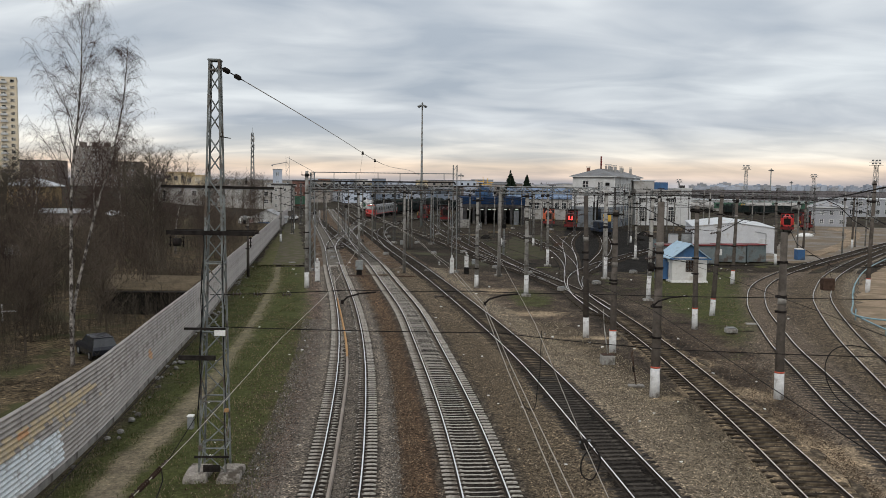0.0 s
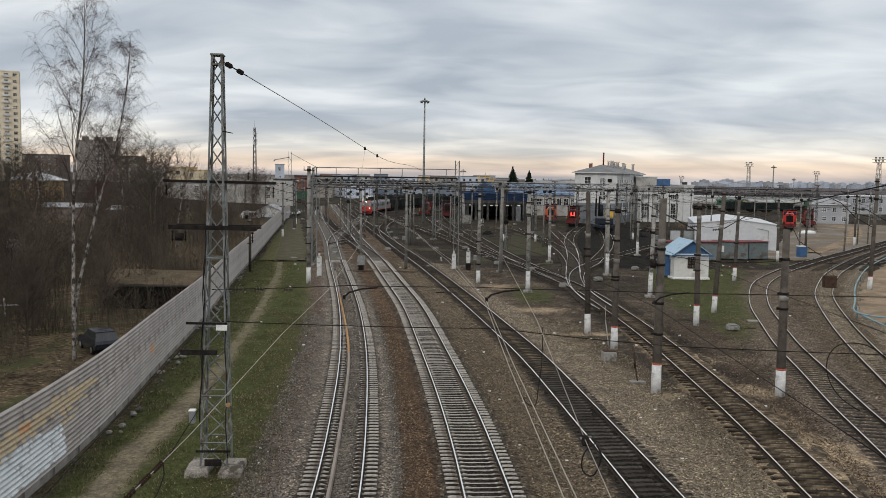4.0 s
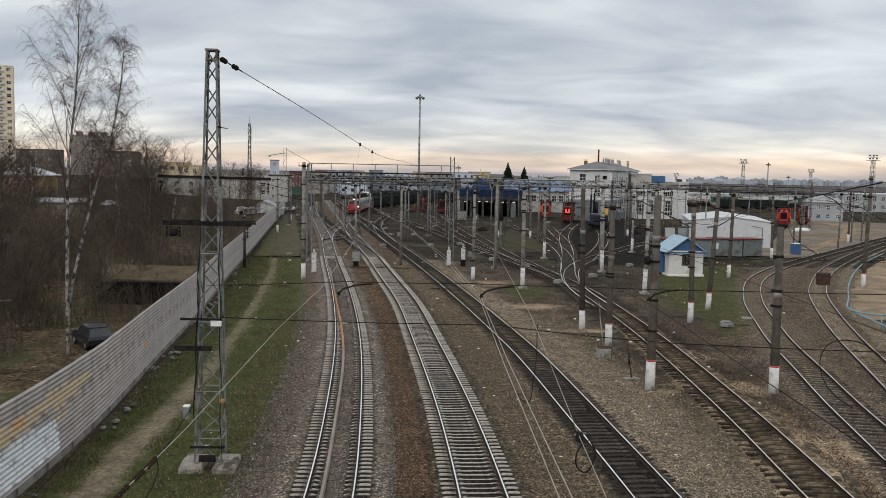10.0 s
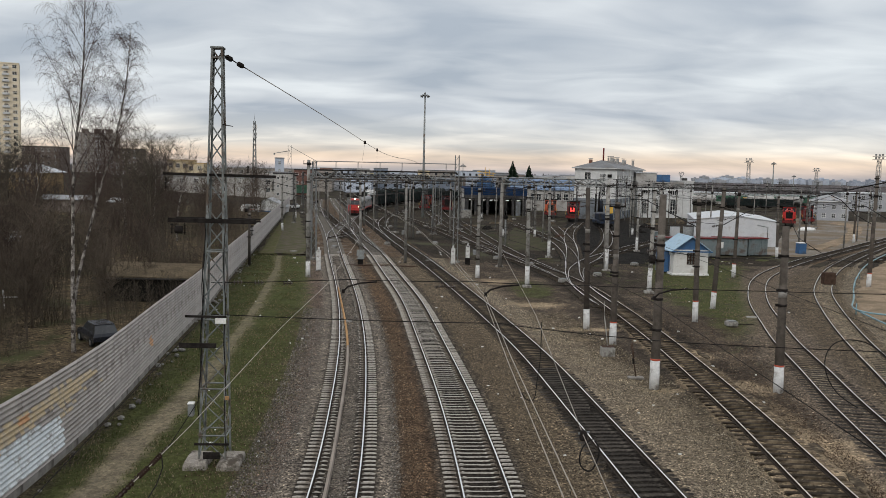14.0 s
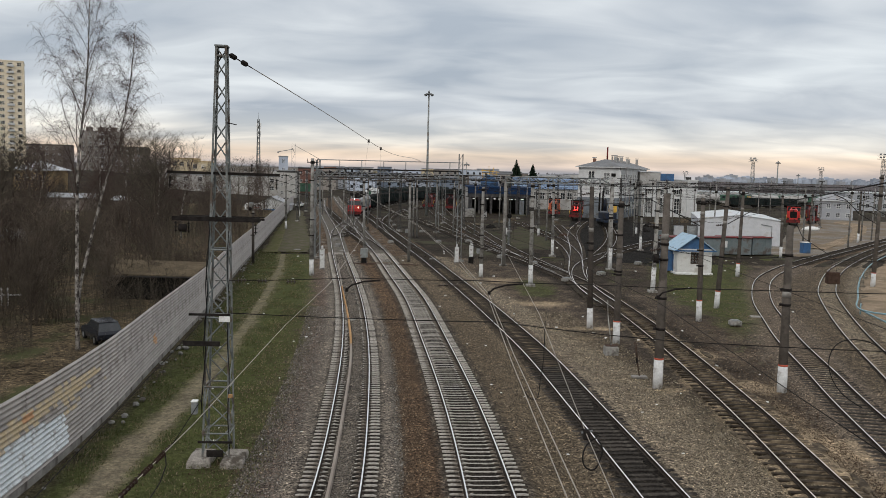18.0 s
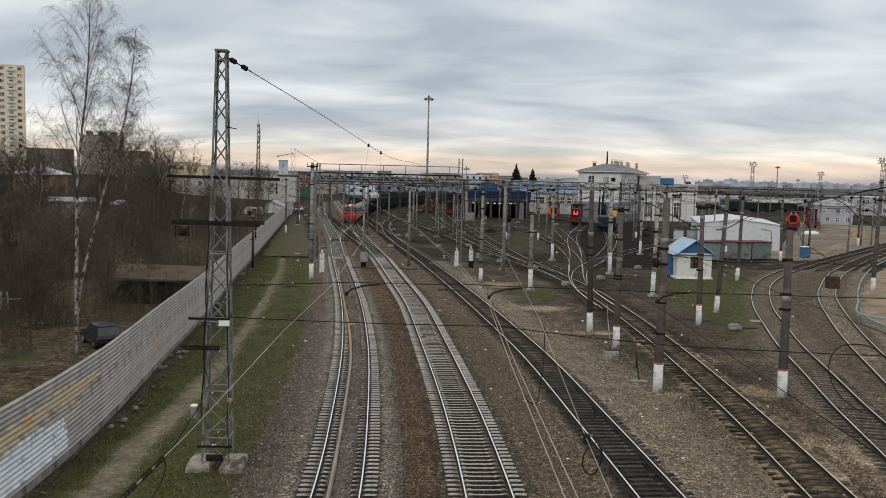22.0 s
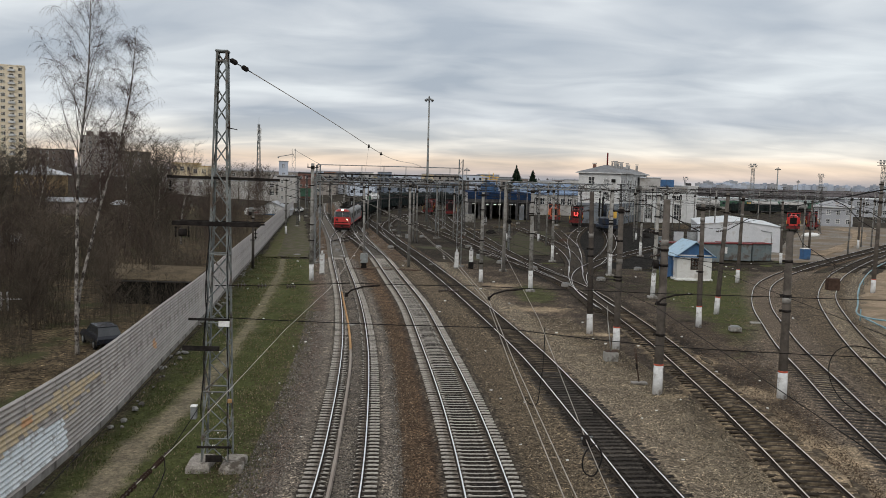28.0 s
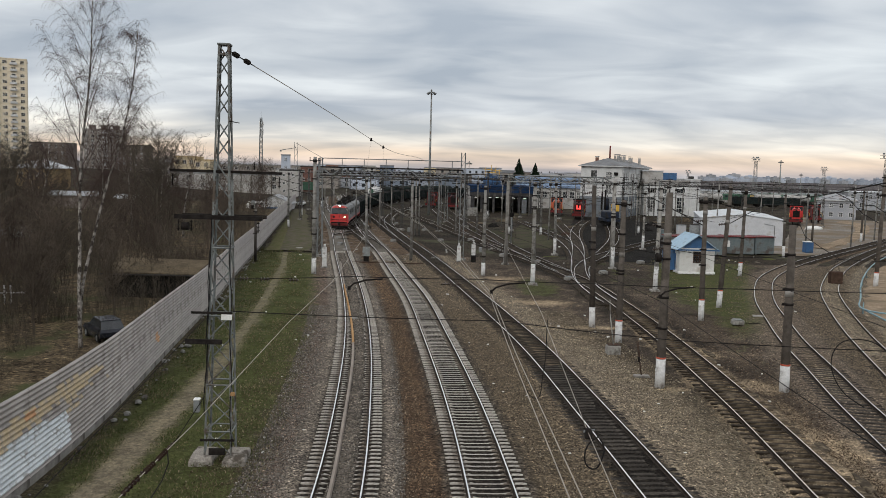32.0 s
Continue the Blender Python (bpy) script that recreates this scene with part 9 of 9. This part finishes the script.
def loco_section(label, paint=RED_PAINT, side_paint=LOCO_GREY, lit=True, group="goods train", panto=True):
    """One section of an electric engine, front towards +x, standing on the rail head."""
    e = thing("electric_locomotive", label, "locomotive", None, group)
    half = 1.55

    def ring(x, top=4.05, low=1.15):
        return [(x, -half, low), (x, half, low), (x, half, 3.35), (x, half - 0.2, 3.8), (x, 0.6, top), (x, -0.6, top), (x, -half + 0.2, 3.8), (x, -half, 3.35)]

    part("body", Shape().loft([ring(-7.9), ring(6.6)]), side_paint, e, "grey body sides")
    part("cab", Shape().loft([ring(6.6), [(7.5, -half, 1.15), (7.5, half, 1.15), (7.2, half, 3.3), (7.0, half - 0.25, 3.75), (6.9, 0.6, 4.0), (6.9, -0.6, 4.0), (7.0, -half + 0.25, 3.75), (7.2, -half, 3.3)]]), side_paint, e)
    part("nose", Shape().loft([[(7.50, -half - 0.01, 1.0), (7.50, half + 0.01, 1.0), (7.50, half + 0.01, 2.55), (7.50, -half - 0.01, 2.55)], [(7.72, -half + 0.1, 1.0), (7.72, half - 0.1, 1.0), (7.62, half - 0.08, 2.55), (7.62, -half + 0.08, 2.55)]]), paint, e, "bright red nose")
    part("nose_side", Shape().box(7.1, 7.48, -half - 0.02, -half - 0.004, 1.0, 2.5).box(7.1, 7.48, half + 0.004, half + 0.02, 1.0, 2.5), paint, e, "red cab side")
    part("nose_stripe", Shape().box(7.70, 7.74, -1.4, 1.4, 1.5, 1.62), LOCO_DARK, e, "dark stripe")
    part("nose_skirt", Shape().box(7.72, 7.76, -1.4, 1.4, 1.0, 1.2), LOCO_DARK, e)
    part("brow", Shape().loft([[(7.03, -1.3, 3.72), (7.03, 1.3, 3.72), (6.95, 0.8, 4.02), (6.95, -0.8, 4.02)], [(7.3, -1.2, 3.62), (7.3, 1.2, 3.62), (7.2, 0.7, 3.95), (7.2, -0.7, 3.95)]]), paint, e)
    for y0, y1 in ((-1.32, -0.08), (0.08, 1.32)):
        part("windscreen", Shape().loft([[(7.48, y0, 2.66), (7.48, y1, 2.66), (7.24, y1, 3.52), (7.24, y0, 3.52)], [(7.56, y0, 2.66), (7.56, y1, 2.66), (7.32, y1, 3.52), (7.32, y0, 3.52)]]), GLASS, e)
    top_lamp = part("top_headlamp", Shape().rod((7.1, 0, 3.95), (7.42, 0, 3.95), 0.2, 0.21, 14), LOCO_DARK, e)
    part("lens", Shape().rod((7.42, 0, 3.95), (7.46, 0, 3.95), 0.15, 0.15, 14), LAMP_WHITE if lit else GLASS, top_lamp)
    for sy in (-1, 1):
        hl = part("headlamp", Shape().rod((7.6, sy * 0.95, 2.1), (7.76, sy * 0.95, 2.1), 0.2, 0.2, 12), LOCO_DARK, e)
        part("lens", Shape().rod((7.76, sy * 0.95, 2.1), (7.79, sy * 0.95, 2.1), 0.12, 0.12, 12), LAMP_WARM if (lit and sy > 0) else GLASS, hl)
        part("buffer_step", Shape().box(7.55, 7.85, sy * 1.1 - 0.25, sy * 1.1 + 0.25, 0.45, 0.6), DARK_STEEL, e)
        part("handrail", Shape().rod((7.78, sy * 1.3, 1.3), (7.7, sy * 1.3, 2.4), 0.02), DARK_STEEL, e)
    part("buffer_beam", Shape().box(7.3, 7.75, -1.5, 1.5, 0.55, 1.0, 0.05), DARK_RED, e, "dark red buffer beam")
    part("plough", Shape().box(7.4, 7.7, -1.3, 1.3, 0.12, 0.5, 0.05), LOCO_DARK, e)
    part("coupler", Shape().box(7.7, 8.25, -0.16, 0.16, 0.75, 1.1, 0.03), DARK_STEEL, e)
    part("underframe", Shape().box(-7.8, 7.3, -1.3, 1.3, 0.8, 1.15), LOCO_DARK, e)
    for x in (-5.5, -2.8, -0.1, 2.6):
        for sy in (-1, 1):
            y = sy * (half + 0.012)
            part("side_grille", Shape().box(x - 0.55, x + 0.55, y - 0.012, y + 0.012, 2.35, 3.2), LOCO_DARK, e)
    for sy in (-1, 1):
        y = sy * (half + 0.012)
        part("side_stripe", Shape().box(-7.8, 7.0, y - 0.012, y + 0.012, 1.2, 1.42), paint, e, "red stripe")
        part("cab_door", Shape().box(4.4, 5.1, y - 0.012, y + 0.012, 1.55, 3.25), ROOF_OLD, e, "grey cab door")
        part("cab_window", Shape().box(6.1, 6.9, y - 0.02, y + 0.02, 2.65, 3.25), GLASS, e)
    for x in (-4.7, 4.1):
        bogie(e, x, 2, 2.4)
    for x in (-6.2, -2.0, 0.4, 2.4):
        part("roof_box", Shape().box(x - 0.8, x + 0.8, -0.8, 0.8, 4.02, 4.4, 0.06), LOCO_DARK, e)
    for x, y in ((-4.2, -0.6), (-4.2, 0.6), (-0.8, 0.6), (-0.8, -0.6), (1.5, 0.0), (3.4, 0.5)):
        part("roof_insulator", Shape().disc_stack((x, y, 4.0), (x, y, 4.55), 0.12, 4), INSULATOR, e)
    for x, w in ((-5.2, 0.5), (-3.0, 0.4), (-1.4, 0.6), (1.2, 0.5)):
        part("roof_apparatus", Shape().box(x - w, x + w, -0.5, 0.5, 4.4, 4.95, 0.08).rod((x, 0, 4.95), (x, 0, 5.25), 0.1, 0.06), LOCO_DARK, e)
    part("busbar", Shape().rod((-6.5, 0.3, 4.6), (5.0, 0.3, 4.6), 0.03), DARK_STEEL, e)
    pan = part("pantograph", Shape().bar((4.0, -0.7, 4.45), (6.2, -0.7, 4.45), 0.05).bar((4.0, 0.7, 4.45), (6.2, 0.7, 4.45), 0.05).bar((4.0, -0.7, 4.45), (4.0, 0.7, 4.45), 0.05).bar((6.2, -0.7, 4.45), (6.2, 0.7, 4.45), 0.05), DARK_STEEL, e)
    z = 4.75 if panto else 6.1
    part("pantograph_arm", Shape().rod((4.2, -0.6, 4.5), (5.6, -0.3, (4.5 + z) / 2 + 0.05), 0.03).rod((5.6, -0.3, (4.5 + z) / 2 + 0.05), (4.6, 0, z), 0.025).rod((4.2, 0.6, 4.5), (5.6, 0.3, (4.5 + z) / 2 + 0.05), 0.03).rod((5.6, 0.3, (4.5 + z) / 2 + 0.05), (4.6, 0, z), 0.025), DARK_STEEL, pan)
    part("pantograph_head", Shape().bar((4.6, -0.9, z), (4.6, 0.9, z), 0.06).bar((4.9, -0.9, z), (4.9, 0.9, z), 0.06), DARK_STEEL, pan)
    return e


def gondola(label, stuff=WAGON_DARK, group="goods train", load=True):
    w = thing("gondola_wagon", label, "goods wagon", None, group)
    part("body", Shape().box(-6.3, 6.3, -1.5, -1.42, 1.2, 3.45).box(-6.3, 6.3, 1.42, 1.5, 1.2, 3.45).box(-6.3, -6.22, -1.42, 1.42, 1.2, 3.45).box(6.22, 6.3, -1.42, 1.42, 1.2, 3.45).box(-6.3, 6.3, -1.5, 1.5, 1.05, 1.2), stuff, w)
    for i in range(9):
        x = -6.2 + i * 12.4 / 8
        for sy in (-1, 1):
            part("side_rib", Shape().box(x - 0.07, x + 0.07, sy * 1.56 - 0.06, sy * 1.56 + 0.06, 1.1, 3.4), stuff, w)
    part("top_rim", Shape().box(-6.36, 6.36, -1.58, -1.48, 3.4, 3.52).box(-6.36, 6.36, 1.48, 1.58, 3.4, 3.52), stuff, w)
    if load:
        part("load", Shape().loft([[(-6.2, -1.4, 3.0), (6.2, -1.4, 3.0), (6.2, 1.4, 3.0), (-6.2, 1.4, 3.0)], [(-5.2, -0.5, 3.75), (5.0, -0.4, 3.65), (5.2, 0.5, 3.7), (-5.0, 0.4, 3.8)]]), LOCO_DARK, w, "heap of dark coal")
    part("frame", Shape().box(-6.7, 6.7, -0.3, 0.3, 0.85, 1.15), LOCO_DARK, w)
    for x in (-4.3, 4.3):
        bogie(w, x)
    return w


def tank_wagon(label, shell=WHITE_PAINT, end=GREEN_PAINT, group="parked tank wagons"):
    w = thing("tank_wagon", label, "tank wagon", None, group)
    prof = [(-5.6, 0.7), (-5.4, 1.2), (-5.1, 1.42), (5.1, 1.42), (5.4, 1.2), (5.6, 0.7)]
    part("tank", Shape().loft([[(x, r * math.cos(a), 2.75 + r * math.sin(a)) for a in np.linspace(0, 2 * math.pi, 21)[:-1]] for x, r in prof], True, True, True), shell, w)
    for sx in (-1, 1):
        part("end_disc", Shape().rod((sx * 5.58, 0, 2.75), (sx * 5.66, 0, 2.75), 0.78, 0.74, 18), end, w, "green painted end disc")
    part("dome", Shape().rod((0, 0, 4.0), (0, 0, 4.5), 0.6, 0.6, 14), shell, w)
    part("frame", Shape().box(-6.0, 6.0, -0.4, 0.4, 0.9, 1.3).box(-6.0, -5.8, -1.4, 1.4, 0.9, 1.2).box(5.8, 6.0, -1.4, 1.4, 0.9, 1.2), LOCO_DARK, w)
    part("walkway", Shape().box(-1.2, 1.2, -1.0, 1.0, 4.2, 4.26), GREY_STEEL, w)
    for x in (-4.0, 4.0):
        bogie(w, x)
    return w


def coach(label, stuff=GREEN_PAINT, group="parked coaches"):
    w = thing("coach", label, "coach", None, group)
    part("body", Shape().loft([[(x, -1.5, 1.1), (x, 1.5, 1.1), (x, 1.5, 3.3), (x, 1.1, 3.9), (x, -1.1, 3.9), (x, -1.5, 3.3)] for x in (-11.5, 11.5)]), stuff, w)
    part("roof", Shape().loft([[(x, 1.3, 3.65), (x, 0.9, 4.1), (x, -0.9, 4.1), (x, -1.3, 3.65)] for x in (-11.5, 11.5)]), ROOF_GREY, w)
    for i in range(10):
        for sy in (-1, 1):
            part("window", Shape().box(-10 + i * 2.2 - 0.55, -10 + i * 2.2 + 0.55, sy * 1.51 - 0.015, sy * 1.51 + 0.015, 2.2, 3.0), GLASS, w)
    for x in (-8, 8):
        bogie(w, x)
    return w


def shunter(label, paint, sign=False, group="parked engines", x=0, y=0, turn=0):
    """A hood diesel engine: long hood in front, cab behind."""
    e = thing("diesel_locomotive", label, "locomotive", pose(x, y, RAIL_TOP, 0, 0, turn), group)
    part("hood", Shape().loft([[(px, -0.95, 1.3), (px, 0.95, 1.3), (px, 0.95, 3.3), (px, 0.6, 3.65), (px, -0.6, 3.65), (px, -0.95, 3.3)] for px in (-2.0, 7.0)]), paint, e)
    part("cab", Shape().box(-5.0, -2.0, -1.5, 1.5, 1.3, 4.1, 0.08), paint, e)
    part("cab_roof", Shape().box(-5.2, -1.8, -1.6, 1.6, 4.1, 4.35, 0.08), LOCO_DARK, e)
    part("rear_hood", Shape().box(-7.2, -5.0, -1.0, 1.0, 1.3, 3.2, 0.08), paint, e)
    part("footplate", Shape().box(-7.6, 7.6, -1.55, 1.55, 1.1, 1.3), LOCO_DARK, e)
    part("buffer_beam", Shape().box(7.45, 7.65, -1.5, 1.5, 0.6, 1.25), DARK_RED, e)
    part("grille", Shape().box(7.0, 7.04, -0.75, 0.75, 1.7, 3.2), LOCO_DARK, e)
    part("headlamp", Shape().rod((7.0, 0, 3.35), (7.15, 0, 3.35), 0.2, 0.2, 12), GLASS, e)
    for yy in (-1.0, 1.0):
        part("cab_window", Shape().box(-2.0, -1.97, yy - 0.4, yy + 0.4, 3.0, 3.9), GLASS, e)
        part("handrail", Shape().rod((-1.9, yy * 1.5, 2.2), (7.5, yy * 1.5, 2.2), 0.03).rod((7.5, yy * 1.5, 1.3), (7.5, yy * 1.5, 2.2), 0.03), YELLOW_PAINT, e)
    if sign:
        part("lit_sign", Shape().box(7.05, 7.1, -0.5, -0.22, 2.2, 3.1).box(7.05, 7.1, 0.22, 0.5, 2.2, 3.1).box(7.05, 7.1, -0.5, 0.5, 2.2, 2.45), LAMP_RED, e, "glowing red sign")
    part("chimney", Shape().box(3.0, 4.4, -0.35, 0.35, 3.65, 4.0), LOCO_DARK, e)
    for px in (-4.8, 4.8):
        bogie(e, px, 3, 1.85)
    return e


TRAIN = []


def build_train():
    a = loco_section("red-nosed grey electric locomotive with lit headlamps")
    b = loco_section("rear section of the red and grey electric locomotive", lit=False)
    TRAIN.append((a, 8.2, 0))
    TRAIN.append((b, 24.7, 180))
    w = gondola("dark steel gondola wagon heaped with coal")
    s = 33.0 + 7.3
    TRAIN.append((w, s, 0))
    for i in range(13):
        s += 13.95
        TRAIN.append((copy_thing(w, pose(0, 0, 0)), s, 0))


def build_parked():
    shunter("dark red hood diesel engine parked in the yard", DARK_RED, False, x=-5.6, y=247, turn=-92)
    shunter("maroon hood diesel engine with black stack", MAROON, False, x=0.6, y=240, turn=-90)
    shunter("orange-red hood diesel engine at the shed", ORANGE_RED, False, x=27.6, y=222, turn=-97)
    shunter("red hood diesel engine with a glowing red sign", DARK_RED, True, x=31.4, y=208, turn=-100)
    shunter("bright red hood diesel engine beside the dirt road", RED_PAINT, False, x=84.0, y=207, turn=-112)
    shunter("dark red hood diesel engine beside the dirt road", DARK_RED, False, x=93.5, y=219, turn=-110)
    # railway crane: dark blue truck, black boiler and yellow boom
    c = thing("railway_crane", "railway crane with dark blue body and yellow boom foot", "crane", pose(33.2, 178, RAIL_TOP, 0, 0, 96), "parked engines")
    part("truck", Shape().box(-3.2, 3.2, -1.4, 1.4, 0.9, 1.5, 0.05), CRANE_BLUE, c)
    part("cabin", Shape().box(-2.4, 1.4, -1.4, 1.4, 1.6, 2.9, 0.1), CRANE_BLUE, c)
    part("boom_foot", Shape().box(-1.9, -0.5, -1.5, -0.2, 2.95, 4.6, 0.15), YELLOW_PAINT, c, "yellow boom foot")
    for k, (yy, zz) in enumerate(((0.9, 9.0), (1.6, 8.6))):
        part("boom", Shape().bar((0.4, yy, 3.2), (0.2, yy, zz - 1.6), 0.26), LOCO_DARK, c, "dark raised boom")
    part("boiler", Shape().rod((1.2, 0.3, 3.2), (1.2, 0.3, 5.6), 0.6, 0.55, 12), CRANE_BLUE, c)
    part("jib_rope", Shape().rod((0.2, 1.0, 7.3), (-4.0, 0, 2.0), 0.04), WIRE, c)
    for x in (-1.9, 1.9):
        bogie(c, x, 2, 1.5)
    t = None
    x, y = -26.6, 296.0
    for i in range(6):
        a = 82 - 5.5 * i
        m = pose(x, y, RAIL_TOP, 0, 0, a)
        if i == 0:
            tank_wagon("white tank wagon with a green end disc").matrix_basis = m
        elif t is None:
            t = tank_wagon("black tank wagon parked beside the train", WAGON_DARK, WAGON_DARK)
            t.matrix_basis = m
        else:
            copy_thing(t, m)
        x, y = x + 12.3 * math.cos(radians(a - 3)), y + 12.3 * math.sin(radians(a - 3))
    g = coach("green passenger coach parked in the far yard")
    g.matrix_basis = pose(96, 362, 0.2, 0, 0, 6)
    for i in range(1, 6):
        copy_thing(g, pose(96 + 24.3 * i, 362 + 2.6 * i, 0.2, 0, 0, 6))
    for i in range(5):
        copy_thing(g, pose(88 + 24.3 * i, 392 + 3.4 * i, 0.2, 0, 0, 8))
    k = tank_wagon("grey tank wagon parked in the far yard", GREY_WALL, GREY_STEEL)
    k.matrix_basis = pose(78, 336, 0.2, 0, 0, 8)
    for i in (1, 2, 4, 5, 7):
        copy_thing(k, pose(78 + 12.3 * i, 336 + 1.7 * i, 0.2, 0, 0, 8))
    d = gondola("rusty dark gondola wagon in the far yard", WAGON_DARK, "parked wagons", False)
    d.matrix_basis = pose(70, 308, 0.2, 0, 0, 12)
    for i in (1, 3, 4, 7, 8):
        copy_thing(d, pose(70 + 13.6 * i, 308 + 2.9 * i, 0.2, 0, 0, 12))
    # dark wagons standing behind the moving train
    for i in range(9):
        copy_thing(d, pose(-20 + 9.6 * i, 318 + 7.6 * i + 0.35 * i * i, 0.2, 0, 0, 38 + 2.2 * i))
    # dark parked car behind the fence
    c = thing("parked_car", "dark navy hatchback parked behind the fence", "car", pose(-21.1, 51.2, 0.05, 0, 0, 128) @ Matrix.Scale(0.9, 4))
    prof = [(-2.05, 0.45, 0.75), (-1.95, 0.35, 0.95), (-0.9, 0.3, 1.0), (1.0, 0.3, 1.0), (1.9, 0.32, 0.85), (2.1, 0.45, 0.7)]
    part("body", Shape().loft([[(x, -0.84, lo), (x, 0.84, lo), (x, 0.86, (lo + hi) / 2), (x, 0.78, hi), (x, -0.78, hi), (x, -0.86, (lo + hi) / 2)] for x, lo, hi in prof]), TAR, c)
    cab = part("cabin", Shape().loft([[(-1.95, -0.76, 0.95), (1.0, -0.76, 0.95), (1.0, 0.76, 0.95), (-1.95, 0.76, 0.95)], [(-1.55, -0.62, 1.48), (0.25, -0.62, 1.48), (0.25, 0.62, 1.48), (-1.55, 0.62, 1.48)]]), GLASS, c)
    part("roof_panel", Shape().box(-1.6, 0.3, -0.64, 0.64, 1.47, 1.52, 0.02), TAR, cab)
    for x in (-1.3, 1.3):
        for sy in (-1, 1):
            w = part("tyre", Shape().rod((x, sy * 0.7, 0.31), (x, sy * 0.87, 0.31), 0.31, 0.31, 16), TYRE, c)
            part("rim", Shape().rod((x, sy * 0.865, 0.31), (x, sy * 0.885, 0.31), 0.19, 0.19, 12), GREY_STEEL, w)
    # white minibus by the garage
    v = thing("minibus", "white minibus with a red stripe by the garage", "van", pose(-47.0, 204, 0.3, 0, 0, 30) @ Matrix.Scale(0.72, 4))
    part("body", Shape().loft([[(x, -1.0, 0.4), (x, 1.0, 0.4), (x, 1.0, hi - 0.4), (x, 0.85, hi), (x, -0.85, hi), (x, -1.0, hi - 0.4)] for x, hi in ((-3.0, 1.5), (-2.2, 2.6), (3.0, 2.65))]), WHITE_PAINT, v)
    for x in (-1.2, 0.1, 1.4):
        part("window", Shape().box(x - 0.5, x + 0.5, -1.02, -1.0, 1.5, 2.1), GLASS, v)
    part("stripe", Shape().box(-0.4, 1.6, -1.02, -1.0, 1.0, 1.25), RED_PAINT, v, "red stripe")
    for x in (-1.9, 1.9):
        part("tyre", Shape().rod((x, -1.0, 0.36), (x, -0.75, 0.36), 0.36, 0.36, 14), TYRE, v)
    for x, y, a in ((-44.2, 226, 5), (-41.6, 236, 10)):
        q = thing("parked_car", "white car parked beside the station road", "car", pose(x, y, 0, 0, 0, a + 80))
        part("body", Shape().box(-2.1, 2.1, -0.85, 0.85, 0.3, 0.95, 0.1), WHITE_PAINT, q)
        part("cabin", Shape().loft([[(-1.6, -0.75, 0.95), (1.0, -0.75, 0.95), (1.0, 0.75, 0.95), (-1.6, 0.75, 0.95)], [(-1.2, -0.62, 1.5), (0.3, -0.62, 1.5), (0.3, 0.62, 1.5), (-1.2, 0.62, 1.5)]]), GLASS, q)
        part("tyre", Shape().rod((-1.3, -0.87, 0.31), (-1.3, 0.87, 0.31), 0.31, 0.31, 12), TYRE, q)
        part("tyre", Shape().rod((1.3, -0.87, 0.31), (1.3, 0.87, 0.31), 0.31, 0.31, 12), TYRE, q)
    # white tarpaulin heap beside the engines
    rnd = random.Random(3)
    rings = [[(r * 3.2 * math.cos(a) * (1 + 0.12 * rnd.uniform(-1, 1)), r * 1.6 * math.sin(a), z) for a in np.linspace(0, 6.283, 17)[:-1]] for r, z in ((1.0, -0.05), (0.95, 0.5), (0.75, 0.95), (0.35, 1.15))]
    single("tarpaulin_heap", Shape().loft(rings, True, True, True), WHITE_PAINT, "heap under a white tarpaulin beside the road", "tarpaulin", pose(79.5, 186, 0.02, 0, 0, 15) @ Matrix.Scale(0.66, 4))


build_train()
build_parked()


# ---- what moves ----
def motions():
    """The goods train rolls off the curve, over the crossover, towards the first track."""
    way = curve_through(TRAIN_WAY, 0.5)
    run = np.r_[0, np.cumsum(np.linalg.norm(np.diff(way, axis=0), axis=1))]
    start, end = (float(np.interp(y, way[:, 1], run)) for y in (246.0, 146.5))
    for ob, back, turn in TRAIN:
        rows = []
        for t in range(0, 33, 2):
            s = start + (end - start) * t / 32 + back
            x, y, a = at_length(way, s)
            rows.append((t, pose(x, y, RAIL_TOP, 0, 0, math.degrees(a) + 180 + turn)))
        walk(ob, rows)


motions()
